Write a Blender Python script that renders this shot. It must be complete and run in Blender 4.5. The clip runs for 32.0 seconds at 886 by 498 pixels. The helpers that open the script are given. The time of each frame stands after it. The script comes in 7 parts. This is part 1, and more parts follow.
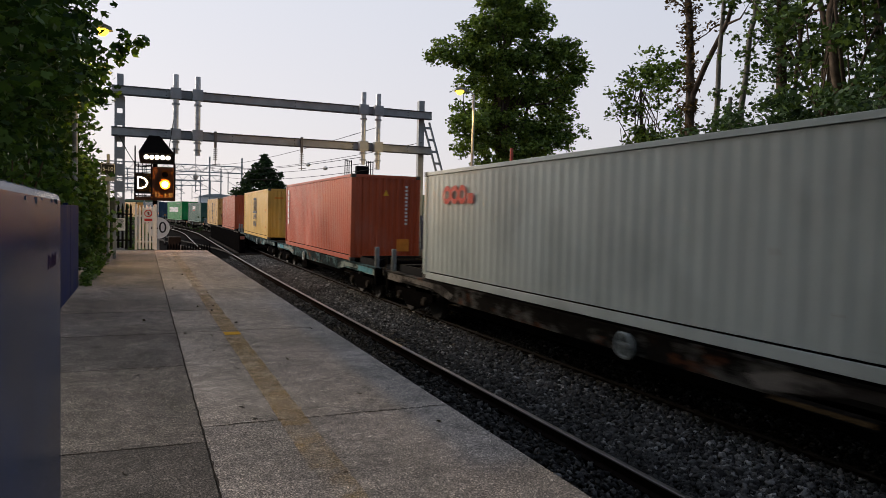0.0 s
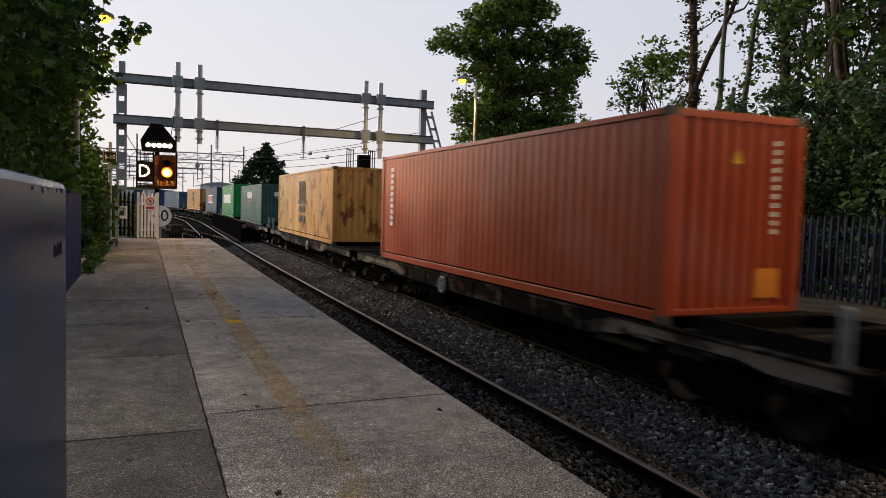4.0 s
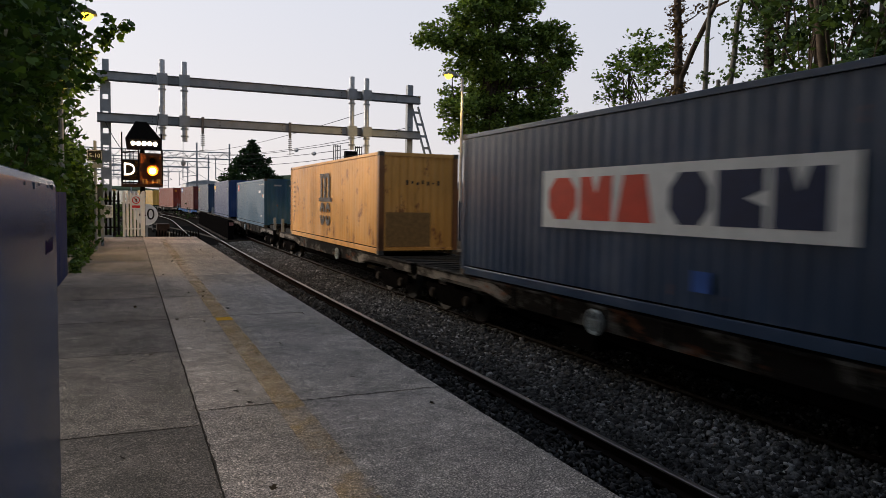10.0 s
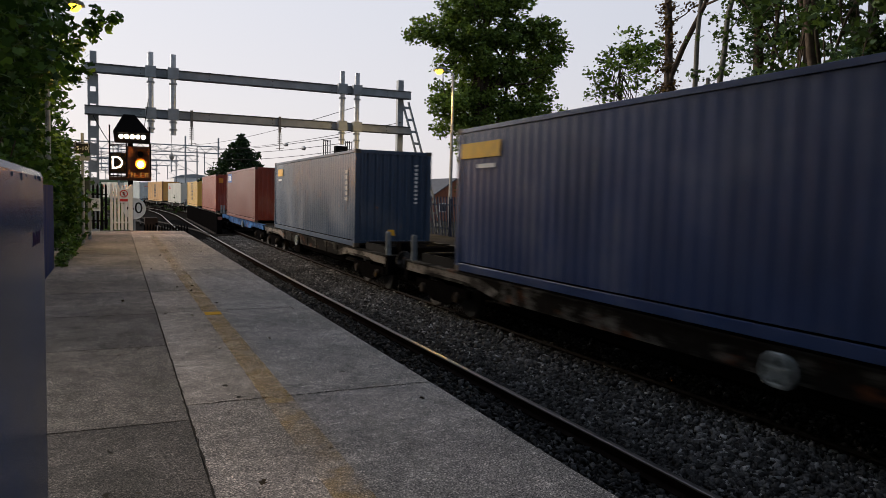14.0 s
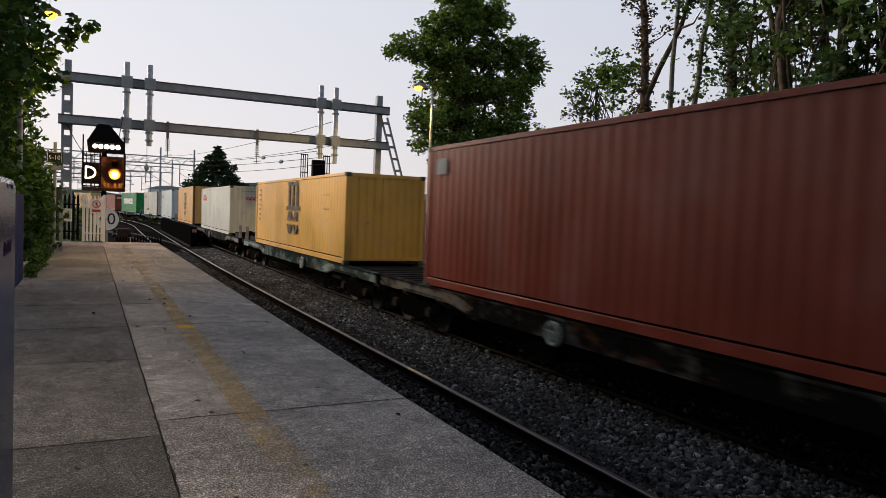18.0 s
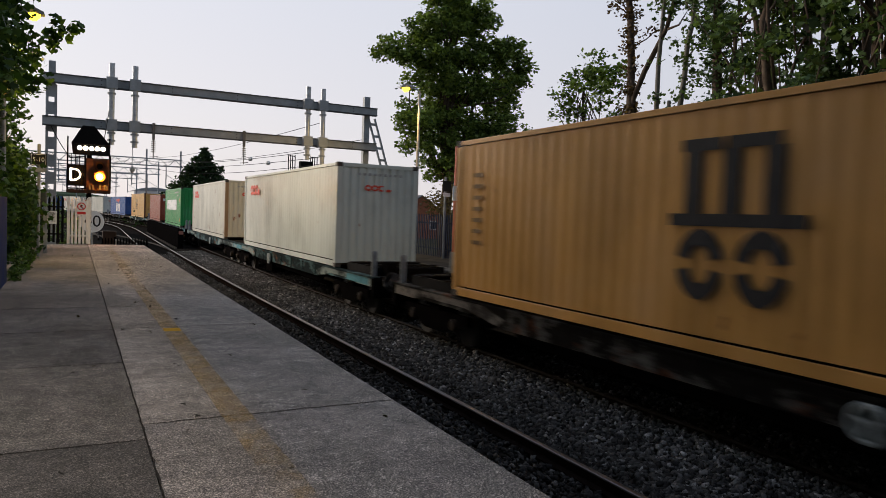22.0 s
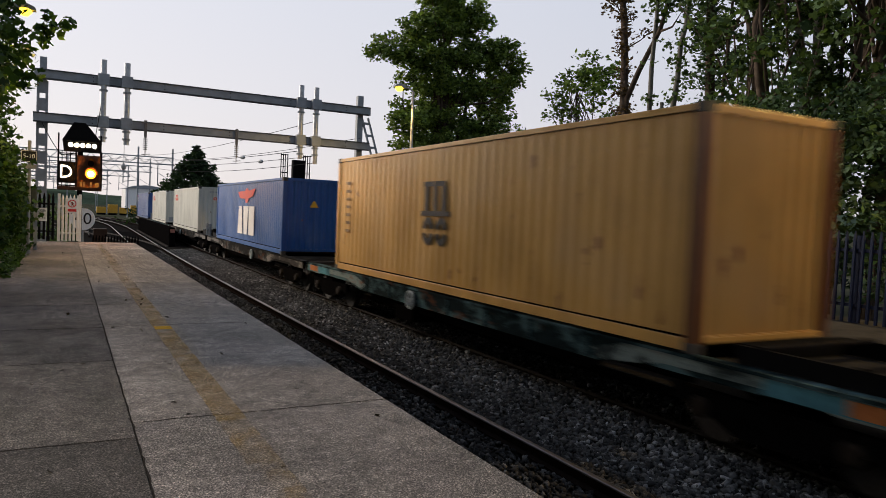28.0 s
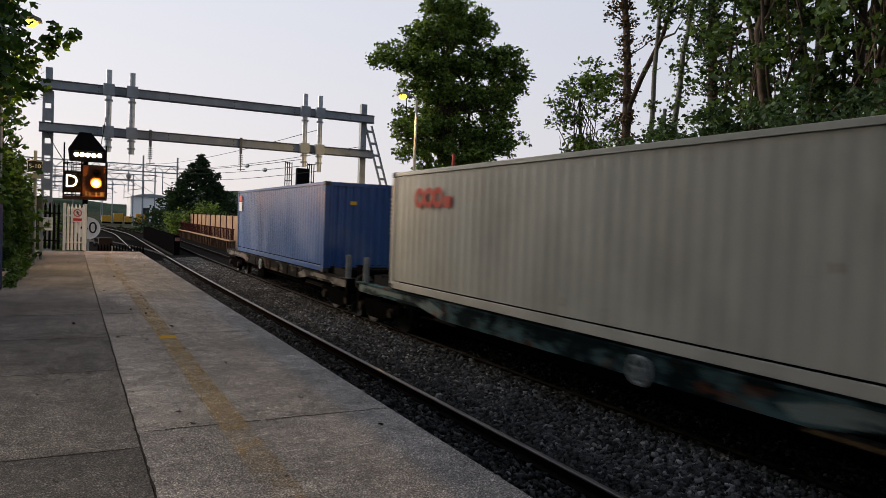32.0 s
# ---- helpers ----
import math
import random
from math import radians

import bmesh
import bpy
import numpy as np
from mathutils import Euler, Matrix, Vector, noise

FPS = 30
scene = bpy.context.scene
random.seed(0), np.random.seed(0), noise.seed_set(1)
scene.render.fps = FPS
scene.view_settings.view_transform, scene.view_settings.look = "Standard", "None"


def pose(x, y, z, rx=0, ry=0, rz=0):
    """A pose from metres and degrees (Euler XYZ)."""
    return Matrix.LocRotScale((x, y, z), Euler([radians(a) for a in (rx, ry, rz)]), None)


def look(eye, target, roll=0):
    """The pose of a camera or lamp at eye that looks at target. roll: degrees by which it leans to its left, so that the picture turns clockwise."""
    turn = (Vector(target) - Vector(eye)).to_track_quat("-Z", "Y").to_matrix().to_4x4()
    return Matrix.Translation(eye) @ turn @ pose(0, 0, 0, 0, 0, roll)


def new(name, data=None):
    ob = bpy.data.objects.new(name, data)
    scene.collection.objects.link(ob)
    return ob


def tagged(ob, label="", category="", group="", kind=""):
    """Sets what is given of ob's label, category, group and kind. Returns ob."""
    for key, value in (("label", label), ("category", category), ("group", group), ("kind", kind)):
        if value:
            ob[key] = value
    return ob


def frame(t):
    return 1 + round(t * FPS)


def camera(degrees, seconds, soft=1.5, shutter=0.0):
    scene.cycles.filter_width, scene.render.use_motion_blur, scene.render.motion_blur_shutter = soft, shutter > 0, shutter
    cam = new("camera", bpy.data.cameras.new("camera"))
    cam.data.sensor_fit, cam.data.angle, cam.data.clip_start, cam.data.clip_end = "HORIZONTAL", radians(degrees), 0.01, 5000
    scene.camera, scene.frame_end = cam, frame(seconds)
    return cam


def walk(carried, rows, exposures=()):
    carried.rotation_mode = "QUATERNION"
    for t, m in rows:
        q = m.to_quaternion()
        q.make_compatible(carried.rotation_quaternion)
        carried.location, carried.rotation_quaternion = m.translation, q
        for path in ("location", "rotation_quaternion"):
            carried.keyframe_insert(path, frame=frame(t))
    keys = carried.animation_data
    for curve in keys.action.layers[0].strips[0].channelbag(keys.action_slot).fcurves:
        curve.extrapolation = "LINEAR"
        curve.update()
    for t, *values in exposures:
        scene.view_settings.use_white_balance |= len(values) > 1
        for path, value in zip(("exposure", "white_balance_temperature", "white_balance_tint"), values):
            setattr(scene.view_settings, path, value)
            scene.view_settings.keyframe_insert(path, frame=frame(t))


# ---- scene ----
cam = camera(64.2, 32.0, soft=0.5, shutter=0.45)
PATH = [
    (0, (-0.021, 0.02, 1.648), (0.762, 1.859, 1.556), 1.4),
    (0.5, (-0.022, 0.028, 1.646), (0.769, 1.863, 1.551), 1.4),
    (1, (-0.02, 0.031, 1.645), (0.775, 1.863, 1.544), 1.3),
    (1.5, (-0.02, 0.056, 1.638), (0.779, 1.887, 1.53), 1.3),
    (2, (-0.024, 0.038, 1.651), (0.774, 1.868, 1.542), 1.5),
    (2.5, (-0.024, 0.018, 1.649), (0.778, 1.846, 1.539), 1.4),
    (3, (-0.03, 0.016, 1.652), (0.762, 1.849, 1.538), 1.7),
    (3.5, (-0.032, -0.003, 1.655), (0.753, 1.832, 1.533), 1.7),
    (5.5, (-0.035, -0.006, 1.655), (0.712, 1.846, 1.542), 1.4),
    (6, (-0.027, -0.003, 1.657), (0.72, 1.849, 1.551), 0.7),
    (6.5, (-0.031, -0.025, 1.66), (0.716, 1.827, 1.553), 0.9),
    (7, (-0.031, -0.01, 1.648), (0.718, 1.843, 1.562), 1.2),
    (7.5, (-0.044, 0.008, 1.625), (0.708, 1.858, 1.526), 1.4),
    (8, (-0.044, 0.01, 1.628), (0.706, 1.861, 1.511), 2.6),
    (8.5, (-0.037, 0.03, 1.63), (0.733, 1.871, 1.506), 2.1),
    (9, (-0.049, 0.056, 1.629), (0.753, 1.883, 1.494), 1.1),
    (9.5, (-0.044, -0.012, 1.646), (0.77, 1.809, 1.505), 1.2),
    (10, (-0.057, -0.016, 1.639), (0.753, 1.808, 1.505), 1.0),
    (10.5, (-0.065, -0.008, 1.639), (0.744, 1.816, 1.5), 1.1),
    (11, (-0.054, 0.003, 1.632), (0.761, 1.824, 1.498), 1.2),
    (11.5, (-0.051, 0.02, 1.629), (0.763, 1.842, 1.503), 1.5),
    (12, (-0.057, -0.012, 1.638), (0.758, 1.81, 1.513), 1.5),
    (12.5, (-0.054, 0.018, 1.629), (0.766, 1.839, 1.509), 1.8),
    (13, (-0.063, 0.027, 1.63), (0.762, 1.845, 1.514), 1.7),
    (13.5, (-0.065, 0.012, 1.629), (0.772, 1.824, 1.495), 1.5),
    (14, (-0.063, -0.001, 1.632), (0.774, 1.81, 1.487), 1.4),
    (14.5, (-0.065, 0.016, 1.634), (0.778, 1.825, 1.499), 1.8),
    (16.5, (-0.076, -0.002, 1.635), (0.804, 1.79, 1.523), 1.8),
    (17, (-0.073, -0.019, 1.639), (0.811, 1.772, 1.53), 2.0),
    (17.5, (-0.073, 0.003, 1.634), (0.82, 1.79, 1.534), 2.1),
    (18, (-0.074, 0.016, 1.629), (0.823, 1.801, 1.531), 2.3),
    (18.5, (-0.071, 0.032, 1.624), (0.832, 1.814, 1.527), 2.0),
    (19, (-0.072, 0.01, 1.633), (0.834, 1.789, 1.534), 1.9),
    (19.5, (-0.07, 0.029, 1.623), (0.838, 1.808, 1.52), 1.9),
    (20, (-0.067, 0.043, 1.627), (0.846, 1.819, 1.518), 2.0),
    (20.5, (-0.059, 0.045, 1.625), (0.867, 1.815, 1.524), 2.0),
    (21, (-0.067, 0.013, 1.63), (0.86, 1.783, 1.532), 1.9),
    (21.5, (-0.063, -0.002, 1.632), (0.864, 1.767, 1.533), 2.1),
    (22, (-0.062, 0.003, 1.634), (0.864, 1.773, 1.54), 2.1),
    (22.5, (-0.063, -0.005, 1.64), (0.874, 1.76, 1.555), 1.9),
    (23, (-0.059, -0.006, 1.636), (0.886, 1.755, 1.551), 1.8),
    (23.5, (-0.065, 0.016, 1.631), (0.89, 1.772, 1.547), 1.9),
    (24, (-0.061, 0.0, 1.64), (0.9, 1.752, 1.553), 1.9),
    (24.5, (-0.065, -0.024, 1.638), (0.894, 1.729, 1.55), 1.9),
    (25, (-0.056, -0.014, 1.638), (0.9, 1.741, 1.55), 2.0),
    (25.5, (-0.059, 0.005, 1.634), (0.894, 1.76, 1.546), 2.1),
    (27.5, (-0.062, 0.005, 1.635), (0.885, 1.765, 1.544), 2.4),
    (28, (-0.062, 0.019, 1.625), (0.883, 1.779, 1.532), 2.5),
    (28.5, (-0.055, 0.022, 1.632), (0.888, 1.783, 1.536), 2.5),
    (29, (-0.056, 0.02, 1.63), (0.885, 1.783, 1.54), 2.5),
    (29.5, (-0.057, 0.024, 1.626), (0.882, 1.787, 1.538), 2.5),
    (30, (-0.061, 0.016, 1.635), (0.88, 1.779, 1.556), 2.5),
    (30.5, (-0.058, 0.011, 1.635), (0.88, 1.776, 1.562), 2.4),
    (31, (-0.064, 0.003, 1.634), (0.873, 1.769, 1.563), 2.3),
    (31.5, (-0.068, -0.007, 1.637), (0.869, 1.759, 1.566), 2.3),
    (32, (-0.062, -0.012, 1.643), (0.872, 1.755, 1.569), 2.2),
]
walk(cam, [(t, look(e, a, r)) for t, e, a, r in PATH])

# ---- world, sun, exposure ----
world = bpy.data.worlds.new("dusk")
scene.world = world
world.use_nodes = True
wn = world.node_tree
sky = wn.nodes.new("ShaderNodeTexSky")
sky.sky_type = "NISHITA"
sky.sun_disc = False
sky.sun_elevation = radians(7)
sky.sun_rotation = radians(-38)
sky.altitude = 50
sky.air_density, sky.dust_density, sky.ozone_density = 1.0, 2.2, 3.0
wn.nodes["Background"].inputs[1].default_value = 0.12
# thin high haze veils the evening sky
haze = wn.nodes.new("ShaderNodeMix")
haze.data_type = "RGBA"
haze.inputs[0].default_value = 0.9
wc = wn.nodes.new("ShaderNodeTexCoord")
dot = wn.nodes.new("ShaderNodeVectorMath")
dot.operation = "DOT_PRODUCT"
dot.inputs[1].default_value = (-0.57, 0.82, 0.0)
wn.links.new(wc.outputs["Generated"], dot.inputs[0])
span = wn.nodes.new("ShaderNodeMapRange")
span.inputs[1].default_value, span.inputs[2].default_value = -1.0, 1.0
wn.links.new(dot.outputs["Value"], span.inputs[0])
veil = wn.nodes.new("ShaderNodeMix")
veil.data_type = "RGBA"
veil.inputs[6].default_value = (2.1, 2.4, 2.95, 1)
veil.inputs[7].default_value = (4.68, 4.53, 4.56, 1)
wn.links.new(span.outputs[0], veil.inputs[0])
sepz = wn.nodes.new("ShaderNodeSeparateXYZ")
wn.links.new(wc.outputs["Generated"], sepz.inputs[0])
rise = wn.nodes.new("ShaderNodeMapRange")
rise.inputs[1].default_value, rise.inputs[2].default_value = 0.02, 0.5
wn.links.new(sepz.outputs["Z"], rise.inputs[0])
tint = wn.nodes.new("ShaderNodeMix")
tint.data_type = "RGBA"
tint.inputs[6].default_value = (1.04, 0.985, 0.97, 1)
tint.inputs[7].default_value = (0.87, 0.95, 1.06, 1)
wn.links.new(rise.outputs[0], tint.inputs[0])
both = wn.nodes.new("ShaderNodeMix")
both.data_type, both.blend_type = "RGBA", "MULTIPLY"
both.inputs[0].default_value = 1.0
wn.links.new(veil.outputs[2], both.inputs[6])
wn.links.new(tint.outputs[2], both.inputs[7])
# the sky overhead is deeper than the glow along the horizon
zenith = wn.nodes.new("ShaderNodeMapRange")
zenith.inputs[1].default_value, zenith.inputs[2].default_value = 0.42, 0.85
wn.links.new(sepz.outputs["Z"], zenith.inputs[0])
deep = wn.nodes.new("ShaderNodeMix")
deep.data_type, deep.blend_type = "RGBA", "MULTIPLY"
deep.inputs[7].default_value = (0.70, 0.73, 0.78, 1)
wn.links.new(zenith.outputs[0], deep.inputs[0])
wn.links.new(both.outputs[2], deep.inputs[6])
wn.links.new(deep.outputs[2], haze.inputs[7])
wn.links.new(sky.outputs[0], haze.inputs[6])
wn.links.new(haze.outputs[2], wn.nodes["Background"].inputs[0])

sun_data = bpy.data.lights.new("sun", "SUN")
sun_data.energy, sun_data.angle, sun_data.color = 1.95, radians(28), (1.0, 0.88, 0.76)
sun = new("sun", sun_data)
sun.matrix_basis = look((-22, 28, 12), (0, 0, 0))
scene.view_settings.exposure = 0.75

RAIL_Z = -0.915          # rail head below the platform surface
BED_Z = -1.10            # top of the ballast
EDGE_X = 2.45            # edge of the near platform
NEAR_C = 3.92            # centre of the near track
FAR_C = 7.52             # centre of the far track, beside the camera


# ---- materials ----
def tree_of(name):
    m = bpy.data.materials.new(name)
    m.use_nodes = True
    nt = m.node_tree
    return m, nt, nt.nodes["Principled BSDF"]


def noise_node(nt, scale, detail=4.0, coord="Object", stretch=None, rough=0.55):
    tc = nt.nodes.new("ShaderNodeTexCoord")
    n = nt.nodes.new("ShaderNodeTexNoise")
    n.inputs["Scale"].default_value = scale
    n.inputs["Detail"].default_value = detail
    n.inputs["Roughness"].default_value = rough
    if stretch:
        mp = nt.nodes.new("ShaderNodeMapping")
        mp.inputs["Scale"].default_value = stretch
        nt.links.new(tc.outputs[coord], mp.inputs[0])
        nt.links.new(mp.outputs[0], n.inputs["Vector"])
    else:
        nt.links.new(tc.outputs[coord], n.inputs["Vector"])
    return n.outputs["Fac"]


def ramp(nt, fac, stops):
    r = nt.nodes.new("ShaderNodeValToRGB")
    while len(r.color_ramp.elements) < len(stops):
        r.color_ramp.elements.new(0.5)
    for e, (pos, col) in zip(r.color_ramp.elements, stops):
        e.position = pos
        e.color = (*col, 1) if len(col) == 3 else col
    nt.links.new(fac, r.inputs[0])
    return r.outputs[0]


def mix(nt, fac, a, b, mode="MIX"):
    n = nt.nodes.new("ShaderNodeMix")
    n.data_type, n.blend_type = "RGBA", mode
    for sock, v in ((n.inputs[0], fac), (n.inputs[6], a), (n.inputs[7], b)):
        if hasattr(v, "is_output"):
            nt.links.new(v, sock)
        elif isinstance(v, (int, float)):
            sock.default_value = v
        else:
            sock.default_value = (*v, 1)
    return n.outputs[2]


def bump(nt, bsdf, fac, strength, dist=0.01):
    b = nt.nodes.new("ShaderNodeBump")
    b.inputs["Strength"].default_value = strength
    b.inputs["Distance"].default_value = dist
    nt.links.new(fac, b.inputs["Height"])
    nt.links.new(b.outputs[0], bsdf.inputs["Normal"])


def scaled(c, k):
    return tuple(min(1.0, v * k) for v in c)


def plain(name, col, rough=0.6, metal=0.0, var=0.25, scale=6.0, grain=60.0, bumpy=0.15, coord="Object"):
    """A surface with stains at one scale and grain at another."""
    m, nt, b = tree_of(name)
    big = noise_node(nt, scale, 5, coord)
    small = noise_node(nt, grain, 3, coord)
    c = ramp(nt, big, [(0.3, scaled(col, 1 - var)), (0.5, col), (0.72, scaled(col, 1 + var))])
    c2 = ramp(nt, small, [(0.3, (1 - var * 0.6,) * 3), (0.7, (1, 1, 1))])
    nt.links.new(mix(nt, 1.0, c, c2, "MULTIPLY"), b.inputs["Base Color"])
    b.inputs["Metallic"].default_value = metal
    b.inputs["Specular IOR Level"].default_value = 0.5 if metal >= 0.25 else 0.25 if rough < 0.7 else 0.05 if rough < 0.8 else 0.0
    r = ramp(nt, big, [(0.2, (rough * 0.8,) * 3), (0.8, (min(1, rough * 1.2),) * 3)])
    nt.links.new(r, b.inputs["Roughness"])
    if bumpy:
        bump(nt, b, small, bumpy, 0.004)
    return m


def container_paint(name, col, rust=0.3, dirt=0.35, fade=0.12, rough=0.36, gloss=0.36):
    """Sea-worn container paint: faded patches, streaks running down, rust bitten through."""
    m, nt, b = tree_of(name)
    cloud = noise_node(nt, 0.7, 4)
    streak = noise_node(nt, 1.0, 4, stretch=(0.9, 0.9, 0.16))
    spots = noise_node(nt, 1.7, 8, stretch=(1.2, 1.2, 0.7), rough=0.72)
    grain = noise_node(nt, 45, 3)
    pale = tuple(v * (1 - fade) + fade * 0.5 for v in col)
    c = ramp(nt, cloud, [(0.32, scaled(col, 0.82)), (0.52, col), (0.75, pale)])
    dark = ramp(nt, streak, [(0.42, (1 - dirt,) * 3), (0.62, (1, 1, 1))])
    c = mix(nt, 1.0, c, dark, "MULTIPLY")
    lo = 0.70 - 0.165 * rust
    rusty = ramp(nt, spots, [(lo, (0, 0, 0)), (lo + 0.05, (1, 1, 1))])
    nt.links.new(mix(nt, rusty, c, mix(nt, grain, (0.13, 0.045, 0.018), (0.30, 0.115, 0.035))), b.inputs["Base Color"])
    r = ramp(nt, cloud, [(0.3, (rough * 0.85,) * 3), (0.7, (rough * 1.2,) * 3)])
    nt.links.new(r, b.inputs["Roughness"])
    b.inputs["Specular IOR Level"].default_value = gloss
    bump(nt, b, grain, 0.06, 0.003)
    return m


def glow(name, col, strength):
    m, nt, b = tree_of(name)
    b.inputs["Base Color"].default_value = (*col, 1)
    b.inputs["Emission Color"].default_value = (*col, 1)
    b.inputs["Emission Strength"].default_value = strength
    return m


def leaf_mat(name, dark, light, yellow=0.0):
    m, nt, b = tree_of(name)
    geo = nt.nodes.new("ShaderNodeNewGeometry")
    big = noise_node(nt, 0.35, 3)
    c = ramp(nt, geo.outputs["Random Per Island"], [(0.0, dark), (0.7, light), (1.0, scaled(light, 1.35))])
    c2 = ramp(nt, big, [(0.3, (0.7, 0.75, 0.7)), (0.7, (1.1, 1.1, 1.0))])
    col = mix(nt, 1.0, c, c2, "MULTIPLY")
    nt.links.new(col, b.inputs["Base Color"])
    b.inputs["Roughness"].default_value = 0.6
    b.inputs["Specular IOR Level"].default_value = 0.15
    tr = nt.nodes.new("ShaderNodeBsdfTranslucent")
    nt.links.new(mix(nt, 1.0, col, (1.2, 1.15, 0.5), "MULTIPLY"), tr.inputs[0])
    ms = nt.nodes.new("ShaderNodeMixShader")
    ms.inputs[0].default_value = 0.35
    nt.links.new(b.outputs[0], ms.inputs[1])
    nt.links.new(tr.outputs[0], ms.inputs[2])
    nt.links.new(ms.outputs[0], nt.nodes["Material Output"].inputs[0])
    return m


def platform_mat(name, tone, mossy):
    """Weathered concrete: exposed aggregate, damp stains and old run marks."""
    m, nt, b = tree_of(name)
    big = noise_node(nt, 0.42, 5)
    run = noise_node(nt, 0.9, 5, stretch=(1.6, 0.5, 1.0), rough=0.65)
    mid = noise_node(nt, 4.5, 6, rough=0.72)
    fine = noise_node(nt, 85, 4, rough=0.8)
    oi = nt.nodes.new("ShaderNodeObjectInfo")
    tc = nt.nodes.new("ShaderNodeTexCoord")
    vor = nt.nodes.new("ShaderNodeTexVoronoi")
    vor.inputs["Scale"].default_value = 125
    nt.links.new(tc.outputs["Object"], vor.inputs["Vector"])
    grit = nt.nodes.new("ShaderNodeTexVoronoi")
    grit.inputs["Scale"].default_value = 32
    nt.links.new(tc.outputs["Object"], grit.inputs["Vector"])
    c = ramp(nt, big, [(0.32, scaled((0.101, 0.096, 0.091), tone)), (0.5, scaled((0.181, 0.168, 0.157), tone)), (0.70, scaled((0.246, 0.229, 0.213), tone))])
    c = mix(nt, ramp(nt, run, [(0.42, (0, 0, 0)), (0.66, (mossy,) * 3)]), c, scaled((0.075, 0.078, 0.066), tone))
    c = mix(nt, 1.0, c, ramp(nt, mid, [(0.3, (0.55, 0.55, 0.57)), (0.65, (1.15, 1.14, 1.13))]), "MULTIPLY")
    c = mix(nt, 1.0, c, ramp(nt, fine, [(0.40, (0.20, 0.19, 0.20)), (0.5, (1, 1, 1)), (0.60, (1.95, 1.9, 1.85))]), "MULTIPLY")
    sep = nt.nodes.new("ShaderNodeSeparateColor")
    nt.links.new(vor.outputs["Color"], sep.inputs[0])
    c = mix(nt, 1.0, c, ramp(nt, sep.outputs[0], [(0.0, (0.45, 0.45, 0.45)), (0.75, (1.05, 1.05, 1.05)), (0.93, (1.9, 1.86, 1.8))]), "MULTIPLY")
    sep2 = nt.nodes.new("ShaderNodeSeparateColor")
    nt.links.new(grit.outputs["Color"], sep2.inputs[0])
    c = mix(nt, 1.0, c, ramp(nt, sep2.outputs[0], [(0.0, (0.8, 0.8, 0.8)), (0.9, (1.0, 1.0, 1.0)), (1.0, (1.4, 1.4, 1.4))]), "MULTIPLY")
    c = mix(nt, 1.0, c, ramp(nt, oi.outputs["Random"], [(0, (0.80, 0.80, 0.82)), (1, (1.1, 1.07, 1.04))]), "MULTIPLY")
    nt.links.new(c, b.inputs["Base Color"])
    b.inputs["Roughness"].default_value = 0.9
    b.inputs["Specular IOR Level"].default_value = 0.2
    bump(nt, b, fine, 0.6, 0.006)
    return m


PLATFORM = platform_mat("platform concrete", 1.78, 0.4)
# dirtier back strip; its tones also carry the tree and cabinet shade
PLATFORM_B = platform_mat("dirty shade-toned concrete", 0.62, 0.75)
PLATFORM_C = platform_mat("lighter-toned platform concrete", 1.15, 0.5)
PLATFORM_D = platform_mat("stained shade-toned concrete", 0.92, 0.7)
COPING = plain("platform coping", (0.13, 0.124, 0.115), 0.85, var=0.3, scale=2.0, grain=110, bumpy=0.5)
TARMAC = plain("old platform tarmac", (0.05, 0.048, 0.046), 0.9, var=0.35, scale=1.5, grain=60, bumpy=0.5)
JOINT = plain("joint filler", (0.045, 0.040, 0.036), 0.95, var=0.3, scale=12)
BRICK = plain("platform wall brick", (0.09, 0.07, 0.06), 0.9, var=0.4, scale=3, grain=30, bumpy=0.4)
# bed coloured darker than its stone, to carry the train's shade
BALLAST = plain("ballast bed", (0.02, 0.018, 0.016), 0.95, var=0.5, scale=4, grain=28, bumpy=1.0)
GROUND = plain("rough ground", (0.06, 0.06, 0.04), 0.95, var=0.5, scale=0.2, grain=3, bumpy=0.4)
RAILTOP = plain("worn rail head", (0.17, 0.16, 0.15), 0.40, 0.9, var=0.15, scale=3, bumpy=0.03)
# web rust and sleepers darkened below their own colour for the train's shade
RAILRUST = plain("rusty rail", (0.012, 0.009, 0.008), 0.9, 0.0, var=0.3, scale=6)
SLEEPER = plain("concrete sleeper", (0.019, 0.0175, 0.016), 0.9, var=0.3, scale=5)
GALV = plain("galvanised steel", (0.26, 0.275, 0.285), 0.6, 0.15, var=0.2, scale=2.5, grain=40, bumpy=0.05)
# both near black, below real paint, so shaded undersides and recesses come out dark
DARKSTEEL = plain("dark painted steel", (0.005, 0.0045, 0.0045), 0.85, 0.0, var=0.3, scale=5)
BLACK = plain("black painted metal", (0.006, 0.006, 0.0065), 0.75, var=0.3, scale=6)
WHITEP = plain("weathered white paint", (0.80, 0.78, 0.75), 0.6, var=0.12, scale=5)
BLUEP = plain("dark blue painted steel", (0.007, 0.020, 0.085), 0.75, 0.0, var=0.3, scale=1.6, grain=40, bumpy=0.06)
BLUEP.node_tree.nodes["Principled BSDF"].inputs["Specular IOR Level"].default_value = 0.06
BLUEF = plain("blue palisade paint", (0.007, 0.014, 0.042), 0.6, 0.0, var=0.3, scale=3)
SIGNWHITE = plain("white sign face", (0.75, 0.75, 0.74), 0.45, var=0.06, scale=8, bumpy=0)
SIGNRED = plain("red sign ink", (0.55, 0.04, 0.04), 0.5, var=0.1, bumpy=0)
SIGNBLACK = plain("black sign ink", (0.015, 0.015, 0.016), 0.5, var=0.1, bumpy=0)
